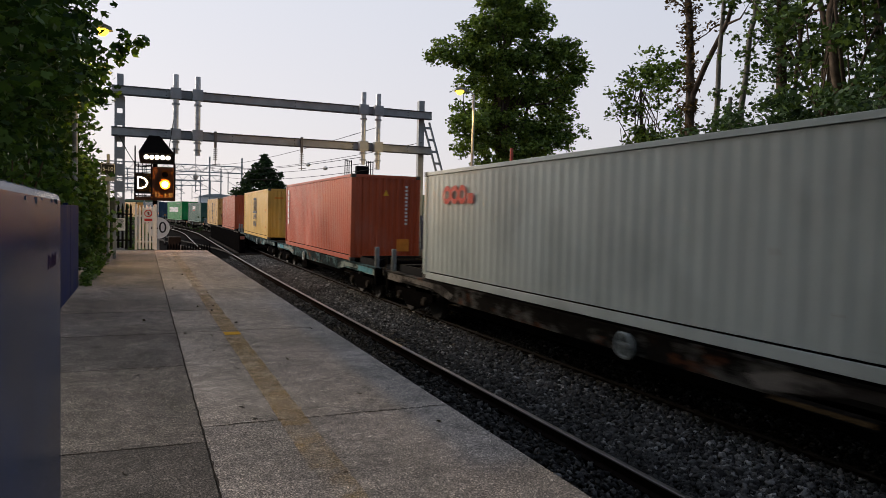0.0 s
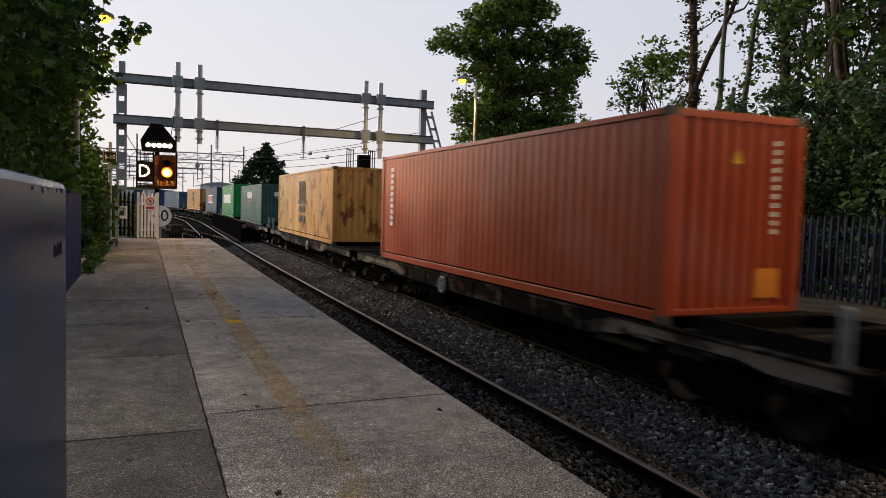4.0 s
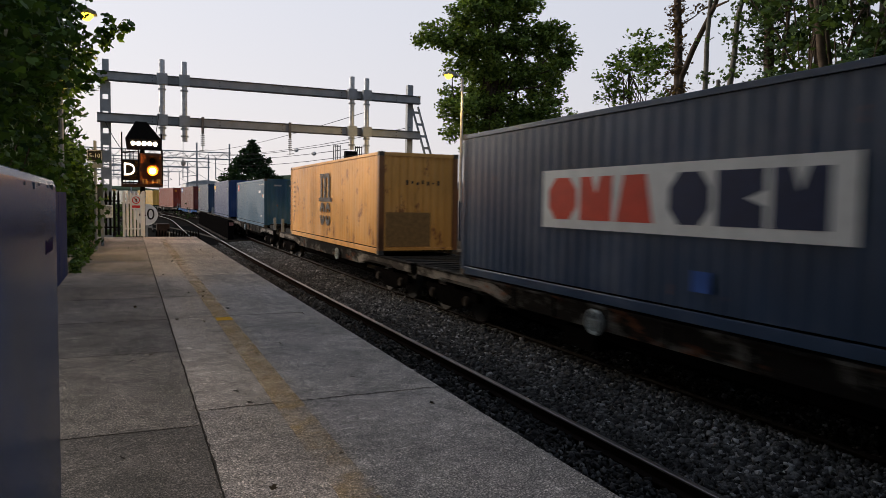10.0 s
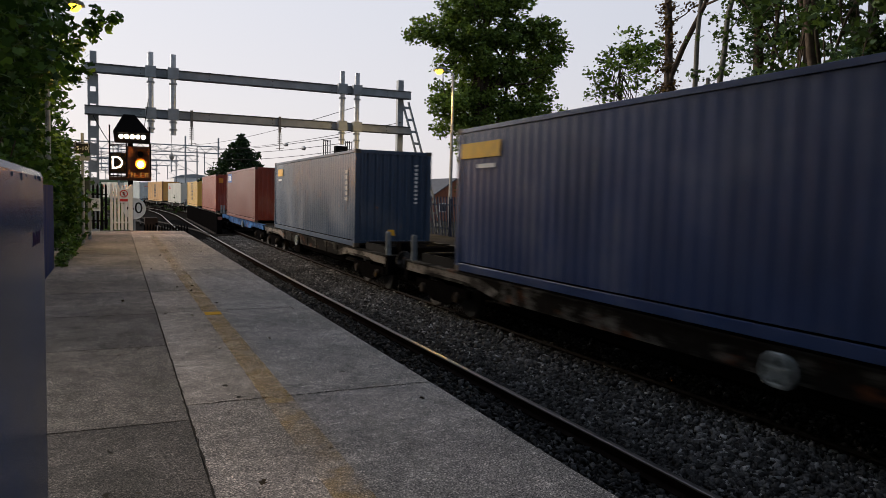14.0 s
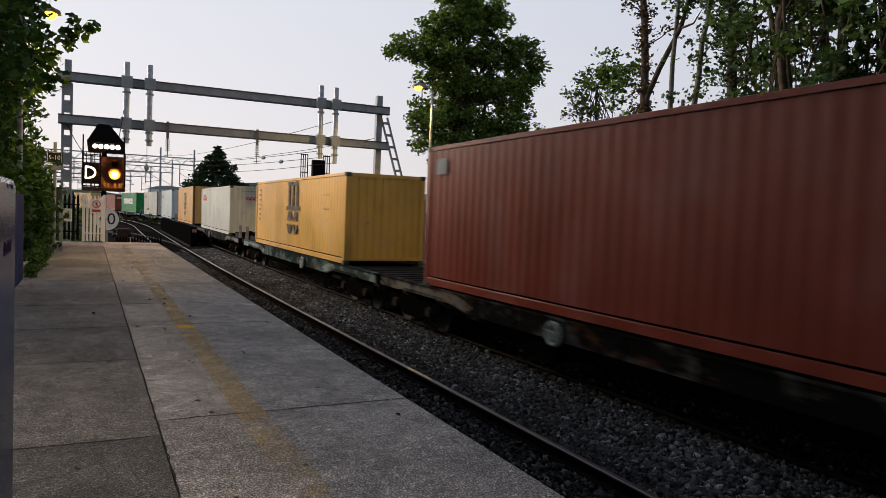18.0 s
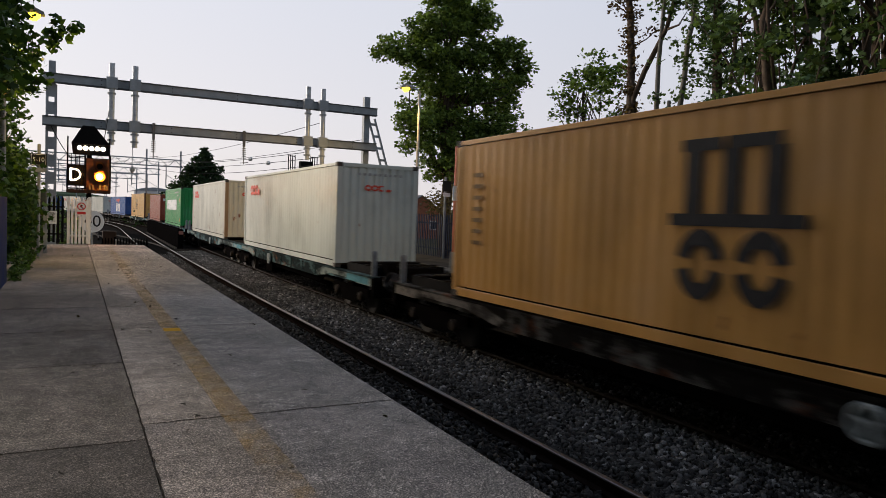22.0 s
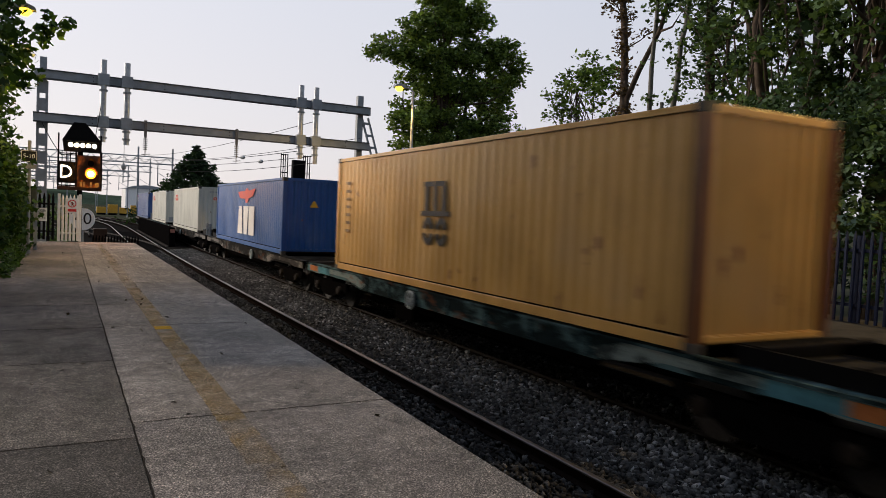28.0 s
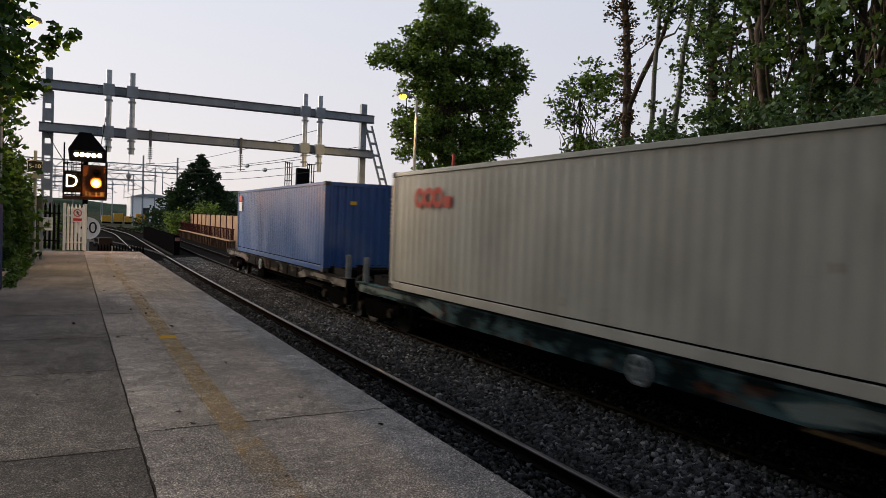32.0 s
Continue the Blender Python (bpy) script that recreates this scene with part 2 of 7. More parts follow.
REDP = plain("faded red paint", (0.45, 0.09, 0.06), 0.6, var=0.2)
BARK = plain("tree bark", (0.085, 0.065, 0.05), 0.9, var=0.4, scale=4, grain=25, bumpy=0.6)
GREYBARK = plain("grey bark", (0.16, 0.15, 0.13), 0.9, var=0.35, scale=4, grain=25, bumpy=0.5)
LEAF_L = leaf_mat("maple leaves", (0.012, 0.034, 0.012), (0.056, 0.108, 0.028))
LEAF_T = leaf_mat("tree leaves", (0.030, 0.058, 0.017), (0.150, 0.215, 0.052))
LEAF_D = leaf_mat("dark tree leaves", (0.016, 0.034, 0.014), (0.090, 0.138, 0.054))
LEAF_I = leaf_mat("ivy leaves", (0.011, 0.026, 0.013), (0.068, 0.112, 0.060))
CONIFER = leaf_mat("conifer needles", (0.010, 0.022, 0.010), (0.022, 0.042, 0.018))
SODIUM = glow("sodium lamp glass", (1.0, 0.54, 0.02), 6.0)
SIGNAL_WHITE = glow("white signal lamps", (1.0, 0.88, 0.66), 4.0)
SIGNAL_AMBER = glow("amber signal aspect", (1.0, 0.32, 0.02), 1.7)
SIGNAL_CORE = glow("bright amber core", (1.0, 0.62, 0.20), 9.0)


# ---- mesh building ----
class Shape:
    """Collects vertices and faces for one mesh."""

    def __init__(self):
        self.v, self.f = [], []

    def add(self, verts, faces):
        n = len(self.v)
        self.v += [tuple(p) for p in verts]
        self.f += [tuple(i + n for i in q) for q in faces]
        return self

    def box(self, x0, x1, y0, y1, z0, z1, cut=0.0):
        if cut:
            c = cut
            ring = [(x0 + c, y0), (x1 - c, y0), (x1, y0 + c), (x1, y1 - c), (x1 - c, y1), (x0 + c, y1), (x0, y1 - c), (x0, y0 + c)]
            ins = [(x0 + c, y0 + c), (x1 - c, y0 + c), (x1 - c, y0 + c), (x1 - c, y1 - c), (x1 - c, y1 - c), (x0 + c, y1 - c), (x0 + c, y1 - c), (x0 + c, y0 + c)]
            v = [(x, y, z0) for x, y in ring] + [(x, y, z1 - c) for x, y in ring] + [(x * 0.5 + a * 0.5, y * 0.5 + b * 0.5, z1) for (x, y), (a, b) in zip(ring, ins)]
            f = [tuple(range(7, -1, -1)), tuple(range(16, 24))]
            for k in (0, 8):
                f += [(k + i, k + (i + 1) % 8, k + 8 + (i + 1) % 8, k + 8 + i) for i in range(8)]
            return self.add(v, f)
        v = [(x, y, z) for z in (z0, z1) for x, y in ((x0, y0), (x1, y0), (x1, y1), (x0, y1))]
        return self.add(v, [(3, 2, 1, 0), (4, 5, 6, 7), (0, 1, 5, 4), (1, 2, 6, 5), (2, 3, 7, 6), (3, 0, 4, 7)])

    def prism(self, poly, y0, y1, axis="y"):
        """A closed outline pushed along an axis. axis y: outline in x, z; x: in y, z; z: in x, y."""
        n = len(poly)
        put = {"y": lambda a, b, t: (a, t, b), "x": lambda a, b, t: (t, a, b), "z": lambda a, b, t: (a, b, t)}[axis]
        v = [put(a, b, y0) for a, b in poly] + [put(a, b, y1) for a, b in poly]
        f = [tuple(range(n - 1, -1, -1)), tuple(range(n, 2 * n))] + [(i, (i + 1) % n, n + (i + 1) % n, n + i) for i in range(n)]
        return self.add(v, f)

    def tube(self, points, radii, n=8, caps=True):
        """A round bar through the points, tapering by the radii."""
        pts = [Vector(p) for p in points]
        if not hasattr(radii, "__len__"):
            radii = [radii] * len(pts)
        start = len(self.v)
        for i, p in enumerate(pts):
            d = (pts[min(i + 1, len(pts) - 1)] - pts[max(i - 1, 0)]).normalized()
            a = d.orthogonal().normalized() if abs(d.z) > 0.9 or True else None
            if i == 0:
                ref = a
            a = (ref - d * ref.dot(d)).normalized()
            ref = a
            b = d.cross(a)
            for k in range(n):
                t = 2 * math.pi * k / n
                self.v.append(tuple(p + (a * math.cos(t) + b * math.sin(t)) * radii[i]))
        for i in range(len(pts) - 1):
            for k in range(n):
                self.f.append((start + i * n + k, start + i * n + (k + 1) % n, start + (i + 1) * n + (k + 1) % n, start + (i + 1) * n + k))
        if caps:
            self.f.append(tuple(start + k for k in range(n - 1, -1, -1)))
            e = start + (len(pts) - 1) * n
            self.f.append(tuple(e + k for k in range(n)))
        return self

    def bar(self, p, q, w, h):
        """A square bar of width w and height h between two points."""
        p, q = Vector(p), Vector(q)
        d = (q - p).normalized()
        side = d.cross(Vector((0, 0, 1)))
        side = Vector((1, 0, 0)) if side.length < 1e-3 else side.normalized()
        up = side.cross(d)
        v = [o + side * sx * w / 2 + up * sz * h / 2 for o in (p, q) for sx, sz in ((-1, -1), (1, -1), (1, 1), (-1, 1))]
        return self.add(v, [(0, 1, 2, 3), (7, 6, 5, 4), (0, 4, 5, 1), (1, 5, 6, 2), (2, 6, 7, 3), (3, 7, 4, 0)])

    def mesh(self, name="mesh", smooth=False):
        me = bpy.data.meshes.new(name)
        me.from_pydata(self.v, [], self.f)
        me.update()
        if smooth:
            me.polygons.foreach_set("use_smooth", [True] * len(me.polygons))
        return me


def part(name, shape, material, parent=None, label="", smooth=False, at=None):
    me = shape.mesh(name, smooth) if isinstance(shape, Shape) else shape
    ob = new(name, me)
    if not me.materials:
        me.materials.append(material)
    elif me.materials[0] is not material:
        ob.material_slots[0].link = "OBJECT"
        ob.material_slots[0].material = material
    if parent is not None:
        ob.parent = parent
    if at is not None:
        ob.matrix_basis = at
    if label:
        tagged(ob, label)
    return ob


def thing(name, label, category, group="", at=None):
    ob = new(name)
    ob.empty_display_size = 0.2
    tagged(ob, label, category, group)
    if at is not None:
        ob.matrix_basis = at
    return ob


def structure(name, shape, material, label="", smooth=False):
    ob = part(name, shape, material, smooth=smooth)
    return tagged(ob, label, kind="structure")


def letters(name, body, size, material, parent, at, extrude=0.003, label=""):
    cu = bpy.data.curves.new(name, "FONT")
    cu.body, cu.size, cu.extrude = body, size, extrude
    cu.align_x, cu.align_y = "CENTER", "CENTER"
    tmp = bpy.data.objects.new(name, cu)
    scene.collection.objects.link(tmp)
    me = bpy.data.meshes.new_from_object(tmp.evaluated_get(bpy.context.evaluated_depsgraph_get()))
    bpy.data.objects.remove(tmp)
    me.materials.clear()
    return part(name, me, material, parent, label, at=at)


# ---- the far track's line: straight beside the camera, a slow bend and then round to the left ----
def heading(s):
    if s < 15:
        return 0.0
    if s < 45:
        return 0.020 * (s - 15) / 30
    if s < 77:
        return 0.020
    return 0.020 - (s - 77) / 280.0


STEP = 0.5
LINE = [(FAR_C, -520.0, 0.0)]
while len(LINE) < 2100:
    x, y, _ = LINE[-1]
    h = heading(-520 + (len(LINE) - 0.5) * STEP)
    LINE.append((x + math.sin(h) * STEP, y + math.cos(h) * STEP, heading(-520 + len(LINE) * STEP)))


def on_line(s, side=0.0):
    """Place and heading at a distance s along the far track, side metres to the right of its centre."""
    u = min(max((s + 520) / STEP, 0), len(LINE) - 1.001)
    i, k = int(u), u - int(u)
    (x0, y0, h0), (x1, y1, h1) = LINE[i], LINE[i + 1]
    h = h0 + (h1 - h0) * k
    return x0 + (x1 - x0) * k + side * math.cos(h), y0 + (y1 - y0) * k - side * math.sin(h), h


def rise(s):
    """The far track climbs gently along the platform."""
    return 0.004 * (22 - min(max(s, -20), 22))


def carried_at(s, length, z):
    """The pose of a rigid vehicle whose leading end is at s: its ends both lie on the track."""
    x0, y0, _ = on_line(s)
    x1, y1, _ = on_line(s + length)
    z0, z1 = rise(s), rise(s + length)
    return Matrix.Translation((x0, y0, z + z0)) @ Matrix.Rotation(-math.atan2(x1 - x0, y1 - y0), 4, "Z") @ Matrix.Rotation(math.atan2(z1 - z0, length), 4, "X")


def run(s0, s1, side, z, step=2.0):
    n = max(2, int((s1 - s0) / step))
    return [Vector((*on_line(s0 + (s1 - s0) * i / n, side)[:2], z)) for i in range(n + 1)]


# ---- ground, platforms, tracks ----
g = Shape()
g.add([(-1500, -800, -1.32), (2500, -800, -1.32), (2500, 2500, -1.32), (-1500, 2500, -1.32)], [(0, 1, 2, 3)])
structure("ground", g, GROUND, "dark rough grass and earth beside the railway")

bed = Shape()
rows_n = []
for i in range(0, 160):
    s = -58 + i * 2.0
    x, y, h = on_line(s)
    c, sn = math.cos(h), math.sin(h)
    left = -14.0 if s > 56 else -8.0 if s > 40 else -6.6 if s > 34 else -5.15
    rows_n.append([(x + o * c, y - o * sn, z) for o, z in ((left - 1.0, -1.315), (left, BED_Z - 0.03), (-2.2, BED_Z - 0.05), (-1.4, BED_Z + rise(s)), (1.4, BED_Z + rise(s)), (2.4, BED_Z - 0.03), (4.2, -1.315))])
for r in rows_n:
    bed.v += r
for i in range(len(rows_n) - 1):
    for k in range(6):
        a = i * 7 + k
        bed.f.append((a, a + 1, a + 8, a + 7))
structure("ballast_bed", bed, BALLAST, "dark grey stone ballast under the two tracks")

RNG = np.random.default_rng(7)


def stones(name, count, region, size, material, label):
    """Loose angular stones as one mesh: knocked-about flat blocks scattered over a region."""
    base = np.array([(x, y, z) for z in (-1, 1) for x, y in ((-1, -1), (1, -1), (1, 1), (-1, 1))], float)
    quad = np.array([(3, 2, 1, 0), (4, 5, 6, 7), (0, 1, 5, 4), (1, 2, 6, 5), (2, 3, 7, 6), (3, 0, 4, 7)])
    pts = region(count)
    n = len(pts)
    r = base[None] * RNG.uniform(0.55, 1.0, (n, 8, 1)) + RNG.normal(0, 0.16, (n, 8, 3))
    r[:, 4:, :2] *= RNG.uniform(0.45, 0.95, (n, 1, 1))
    r *= (size * RNG.uniform(0.55, 1.35, (n, 1)))[:, :, None] * np.stack([RNG.uniform(0.8, 1.3, n), RNG.uniform(0.6, 1.0, n), RNG.uniform(0.4, 0.75, n)], 1)[:, None, :]
    tilt = (RNG.normal(0, 0.42, n), RNG.normal(0, 0.42, n), RNG.uniform(0, 2 * math.pi, n))
    for ax in range(3):
        c, s = np.cos(tilt[ax])[:, None], np.sin(tilt[ax])[:, None]
        i, j = (ax + 1) % 3, (ax + 2) % 3
        ri, rj = r[:, :, i].copy(), r[:, :, j].copy()
        r[:, :, i], r[:, :, j] = c * ri - s * rj, s * ri + c * rj
    v = (pts[:, None, :] + r).reshape(-1, 3)
    f = (np.arange(n)[:, None, None] * 8 + quad[None]).reshape(-1, 4)
    me = bpy.data.meshes.new(name)
    me.vertices.add(len(v))
    me.vertices.foreach_set("co", v.ravel())
    me.loops.add(f.size)
    me.loops.foreach_set("vertex_index", f.ravel().astype(np.int32))
    me.polygons.add(len(f))
    me.polygons.foreach_set("loop_start", np.arange(0, f.size, 4, dtype=np.int32))
    me.update(calc_edges=True)
    me.materials.append(material)
    ob = new(name, me)
    return tagged(ob, label, "ballast", kind="stuff")


def stone_mat(name, k):
    m, nt, b = tree_of(name)
    geo = nt.nodes.new("ShaderNodeNewGeometry")
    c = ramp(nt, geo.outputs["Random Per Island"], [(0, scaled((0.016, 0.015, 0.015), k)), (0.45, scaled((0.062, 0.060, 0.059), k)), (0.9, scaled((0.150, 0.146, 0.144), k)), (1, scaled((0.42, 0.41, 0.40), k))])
    f = noise_node(nt, 40, 3)
    patch = noise_node(nt, 0.8, 4)
    c = mix(nt, 1.0, c, ramp(nt, patch, [(0.3, (0.6, 0.6, 0.6)), (0.7, (1.2, 1.2, 1.2))]), "MULTIPLY")
    nt.links.new(mix(nt, 1.0, c, ramp(nt, f, [(0.3, (0.65, 0.65, 0.65)), (0.7, (1.15, 1.15, 1.15))]), "MULTIPLY"), b.inputs["Base Color"])
    b.inputs["Roughness"].default_value = 0.8
    b.inputs["Specular IOR Level"].default_value = 0.2
    bump(nt, b, f, 0.4, 0.01)
    return m


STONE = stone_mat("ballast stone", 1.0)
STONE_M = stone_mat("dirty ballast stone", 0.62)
# oily between the near rails; under the train the darkness is painted shade
STONE_D = stone_mat("oily and shade-dark ballast stone", 0.38)


def bed_rise(x):
    """The stones between the tracks are heaped towards the far rail."""
    return 0.012 + 0.10 * np.clip((x - 4.9) / 1.7, 0, 1)


def beside_near_rail(n):
    y = 2.0 + 42 * RNG.uniform(0, 1, n) ** 1.5
    x = RNG.uniform(4.74, 5.55, n)
    return np.stack([x, y, BED_Z + bed_rise(x) + 0.02 * RNG.uniform(-1, 1, n)], 1)


def beside_far_rail(n):
    y = 2.0 + 42 * RNG.uniform(0, 1, n) ** 1.5
    x = 5.35 + 1.35 * RNG.uniform(0, 1, n)
    climb = 0.004 * np.clip(22 - y, 0, 42) * np.clip((x - 5.5) / 0.9, 0, 1)
    return np.stack([x, y, BED_Z + bed_rise(x) + climb + 0.025 * RNG.uniform(-1, 1, n)], 1)


def in_near_track(n):
    y = 2.0 + 40 * RNG.uniform(0, 1, n) ** 1.5
    x = RNG.uniform(2.95, 4.62, n)
    return np.stack([x, y, BED_Z + 0.012 + 0.02 * RNG.uniform(-1, 1, n)], 1)


def under_train(n):
    y = 2.0 + 36 * RNG.uniform(0, 1, n) ** 1.5
    return np.stack([RNG.uniform(6.82, 8.4, n), y, BED_Z + 0.012 + 0.004 * np.clip(22 - y, 0, 42) + 0.02 * RNG.uniform(-1, 1, n)], 1)


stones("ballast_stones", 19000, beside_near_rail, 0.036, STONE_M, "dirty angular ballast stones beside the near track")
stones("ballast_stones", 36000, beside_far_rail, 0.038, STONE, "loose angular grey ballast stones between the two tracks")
stones("ballast_stones", 9000, under_train, 0.036, STONE_D, "ballast stones darkened for the shade under the passing train")
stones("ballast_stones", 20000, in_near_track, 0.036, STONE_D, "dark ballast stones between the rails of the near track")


# darker copy of the rail head, dulled for the train's shade and dark reflection
DULLHEAD = plain("dulled rail head", (0.022, 0.019, 0.017), 0.75, 0.2, var=0.3, scale=3, bumpy=0.03)


def rail(name, s0, s1, side, step, head_mat=RAILTOP):
    body, head = Shape(), Shape()
    pts = run(s0, s1, side, 0.0, step)
    if abs(side) < 1:
        for p in pts:
            p.z = rise(p.y)
    for shp, prof in ((body, [(-0.07, -0.155), (0.07, -0.155), (0.07, -0.14), (0.014, -0.12), (0.014, -0.04), (0.034, -0.025), (-0.034, -0.025), (-0.014, -0.04), (-0.014, -0.12), (-0.07, -0.14)]),
                      (head, [(-0.035, -0.025), (0.035, -0.025), (0.035, -0.006), (0.028, 0.0), (-0.028, 0.0), (-0.035, -0.006)])):
        n = len(prof)
        for i, p in enumerate(pts):
            d = (pts[min(i + 1, len(pts) - 1)] - pts[max(i - 1, 0)]).normalized()
            r = Vector((d.y, -d.x, 0))
            shp.v += [tuple(p + r * a + Vector((0, 0, RAIL_Z + b))) for a, b in prof]
        for i in range(len(pts) - 1):
            shp.f += [(i * n + k, i * n + (k + 1) % n, (i + 1) * n + (k + 1) % n, (i + 1) * n + k) for k in range(n)]
        shp.f += [tuple(range(n - 1, -1, -1)), tuple((len(pts) - 1) * n + k for k in range(n))]
    t = thing(name, "steel rail with a polished head and rusty web", "rail", "rails of the two tracks")
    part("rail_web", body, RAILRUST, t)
    part("rail_head", head, head_mat, t, "worn shiny rail head")


for side in (-0.752, 0.752):
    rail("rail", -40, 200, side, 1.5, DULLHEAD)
    rail("rail", -40, 200, side + NEAR_C - FAR_C, 1.5)

for side in (-7.3 - 0.752, -7.3 + 0.752, -11.0 - 0.752, -11.0 + 0.752):
    rail("rail", 58, 200, side, 2.0, DULLHEAD)


def crossing_rail(s0, s1, a, b):
    """A rail of the junction that swings from one track over to the next."""
    body = Shape()
    n = 24
    pts = []
    for k in range(n + 1):
        u = k / n
        e = u * u * (3 - 2 * u)
        pts.append(Vector((*on_line(s0 + (s1 - s0) * u, a + (b - a) * e)[:2], RAIL_Z - 0.04)))
    prof = [(-0.035, -0.04), (0.035, -0.04), (0.035, 0.04), (-0.035, 0.04)]
    for k, p in enumerate(pts):
        d = (pts[min(k + 1, n)] - pts[max(k - 1, 0)]).normalized()
        body.v += [tuple(p + Vector((d.y * a, -d.x * a, b_))) for a, b_ in prof]
    for k in range(n):
        body.f += [(k * 4 + q, k * 4 + (q + 1) % 4, k * 4 + 4 + (q + 1) % 4, k * 4 + 4 + q) for q in range(4)]
    t = thing("rail", "curved rail of a junction with a polished head", "rail", "rails of the two tracks")
    part("rail_head", body, DULLHEAD, t)


for o in (-0.752, 0.752):
    crossing_rail(44, 78, NEAR_C - FAR_C + o, -7.3 + o)
    crossing_rail(62, 96, -7.3 + o, -11.0 + o)
    crossing_rail(96, 130, NEAR_C - FAR_C + o, 0.0 + o)
slp = Shape().box(-1.25, 1.25, -0.125, 0.125, -0.28, -0.182, 0.02).mesh("sleeper")
bedrest = thing("sleepers_far", "row of concrete sleepers half sunk in ballast", "sleepers")
for i in range(110):
    for c in (0.0, NEAR_C - FAR_C):
        s = 1 + i * 0.65
        x, y, h = on_line(s, c)
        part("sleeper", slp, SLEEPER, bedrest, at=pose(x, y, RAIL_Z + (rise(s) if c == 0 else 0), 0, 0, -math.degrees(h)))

# near platform: bays of concrete with dark joints, a coping along the edge
plat = new("platform")
tagged(plat, "worn concrete station platform with dark joints and a faded yellow line", "platform", kind="structure")
PX0, PXJ, PY0, PY1 = -6.0, 0.40, -14.0, 31.0
core = Shape().box(PX0, EDGE_X - 0.06, PY0, PY1 + 0.2, -1.31, -0.035)
part("platform_core", core, JOINT, plat)
wall = Shape().box(EDGE_X - 0.06, EDGE_X - 0.02, PY0, PY1 + 0.2, -1.31, -0.06)
part("platform_wall", wall, BRICK, plat)


def slab(x0, x1, y0, y1, mat_, name="slab"):
    gap = 0.003
    part(name, Shape().box(x0 + gap, x1 - gap, y0 + gap, y1 - gap, -0.06, 0.0, 0.008), mat_, plat)


cuts_r = [-14, -10, -6.5, -2.0, 2.2, 5.62, 10.1, 12.28, 15.6, 18.2, 22.6, 26.8, 31.0]
cuts_l = [-14, -10, -6, -2.0, 2.0, 5.25, 7.92, 10.05, 12.3, 16.0, 19.6, 24.0, 28.0, 31.0]
for a, b in zip(cuts_r, cuts_r[1:]):
    slab(PXJ, EDGE_X, a, b, PLATFORM)
# back bays darken in steps towards the viewer, in place of a shade gradient
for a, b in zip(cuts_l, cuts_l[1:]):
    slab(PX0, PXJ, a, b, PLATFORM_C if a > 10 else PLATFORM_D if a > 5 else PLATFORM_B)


def crack(name, p, q, w, step=0.09):
    """A ragged strip of crumbled joint filler between two points of the platform."""
    p, q = Vector((*p, 0.0025)), Vector((*q, 0.0025))
    d = q - p
    side = Vector((-d.y, d.x, 0)).normalized()
    n = max(3, int(d.length / step))
    s = Shape()
    for k in range(n + 1):
        o = p + d * (k / n) + side * RNG.normal(0, w * 0.22)
        a = w * RNG.uniform(0.25, 1.0) / 2
        b = w * RNG.uniform(0.25, 1.0) / 2
        s.v += [tuple(o - side * a), tuple(o + side * b)]
    s.f = [(2 * k, 2 * k + 2, 2 * k + 3, 2 * k + 1) for k in range(n)]
    part(name, s, JOINT, plat, "crumbled dark joint")


crack("joint", (PXJ, 1.0), (PXJ, 30.9), 0.018)
for yy, x0, x1, w in ((5.62, 0.45, 2.42, 0.02), (10.1, 0.45, 2.42, 0.022), (12.28, 0.45, 2.42, 0.02), (15.6, 0.45, 2.42, 0.022), (5.25, -0.9, 0.3, 0.016), (7.92, -1.3, 0.38, 0.016), (10.05, -1.3, 0.38, 0.026), (12.3, -1.3, 0.38, 0.02), (18.2, 0.45, 2.42, 0.022), (22.6, 0.45, 2.42, 0.022)):
    crack("joint", (x0, yy + RNG.uniform(-0.02, 0.02)), (x1, yy + RNG.uniform(-0.02, 0.02)), w, 0.07)


def paint_mat(name, cover, lo, hi):
    m, nt, b = tree_of(name)
    n1 = noise_node(nt, 3.5, 6, rough=0.7)
    n2 = noise_node(nt, 48, 4, rough=0.8)
    wear = ramp(nt, n1, [(lo, (0, 0, 0)), (hi, (1, 1, 1))])
    keep = mix(nt, 1.0, wear, ramp(nt, n2, [(0.36, (0.1, 0.1, 0.1)), (0.56, (1, 1, 1))]), "MULTIPLY")
    nt.links.new(ramp(nt, n1, [(0.3, (0.32, 0.20, 0.06)), (0.7, (0.48, 0.31, 0.09))]), b.inputs["Base Color"])
    b.inputs["Roughness"].default_value = 0.85
    b.inputs["Specular IOR Level"].default_value = 0.2
    tp = nt.nodes.new("ShaderNodeBsdfTransparent")
    ms = nt.nodes.new("ShaderNodeMixShader")
    sc = nt.nodes.new("ShaderNodeMath")
    sc.operation = "MULTIPLY"
    sc.inputs[1].default_value = cover
    nt.links.new(keep, sc.inputs[0])
    nt.links.new(sc.outputs[0], ms.inputs[0])
    nt.links.new(tp.outputs[0], ms.inputs[1])
    nt.links.new(b.outputs[0], ms.inputs[2])
    nt.links.new(ms.outputs[0], nt.nodes["Material Output"].inputs[0])
    return m


WORN = paint_mat("worn yellow line paint", 0.38, 0.30, 0.60)
GHOST = paint_mat("ghost of yellow line paint", 0.34, 0.42, 0.66)
for y0, y1, m_ in ((1.0, 5.45, GHOST), (5.45, 9.7, WORN), (9.97, 14.5, WORN), (14.5, 29.0, GHOST)):
    part("yellow_line", Shape().box(0.98, 1.2, y0, y1, 0.0045, 0.006), m_, plat, "faded yellow safety line, mostly worn away")

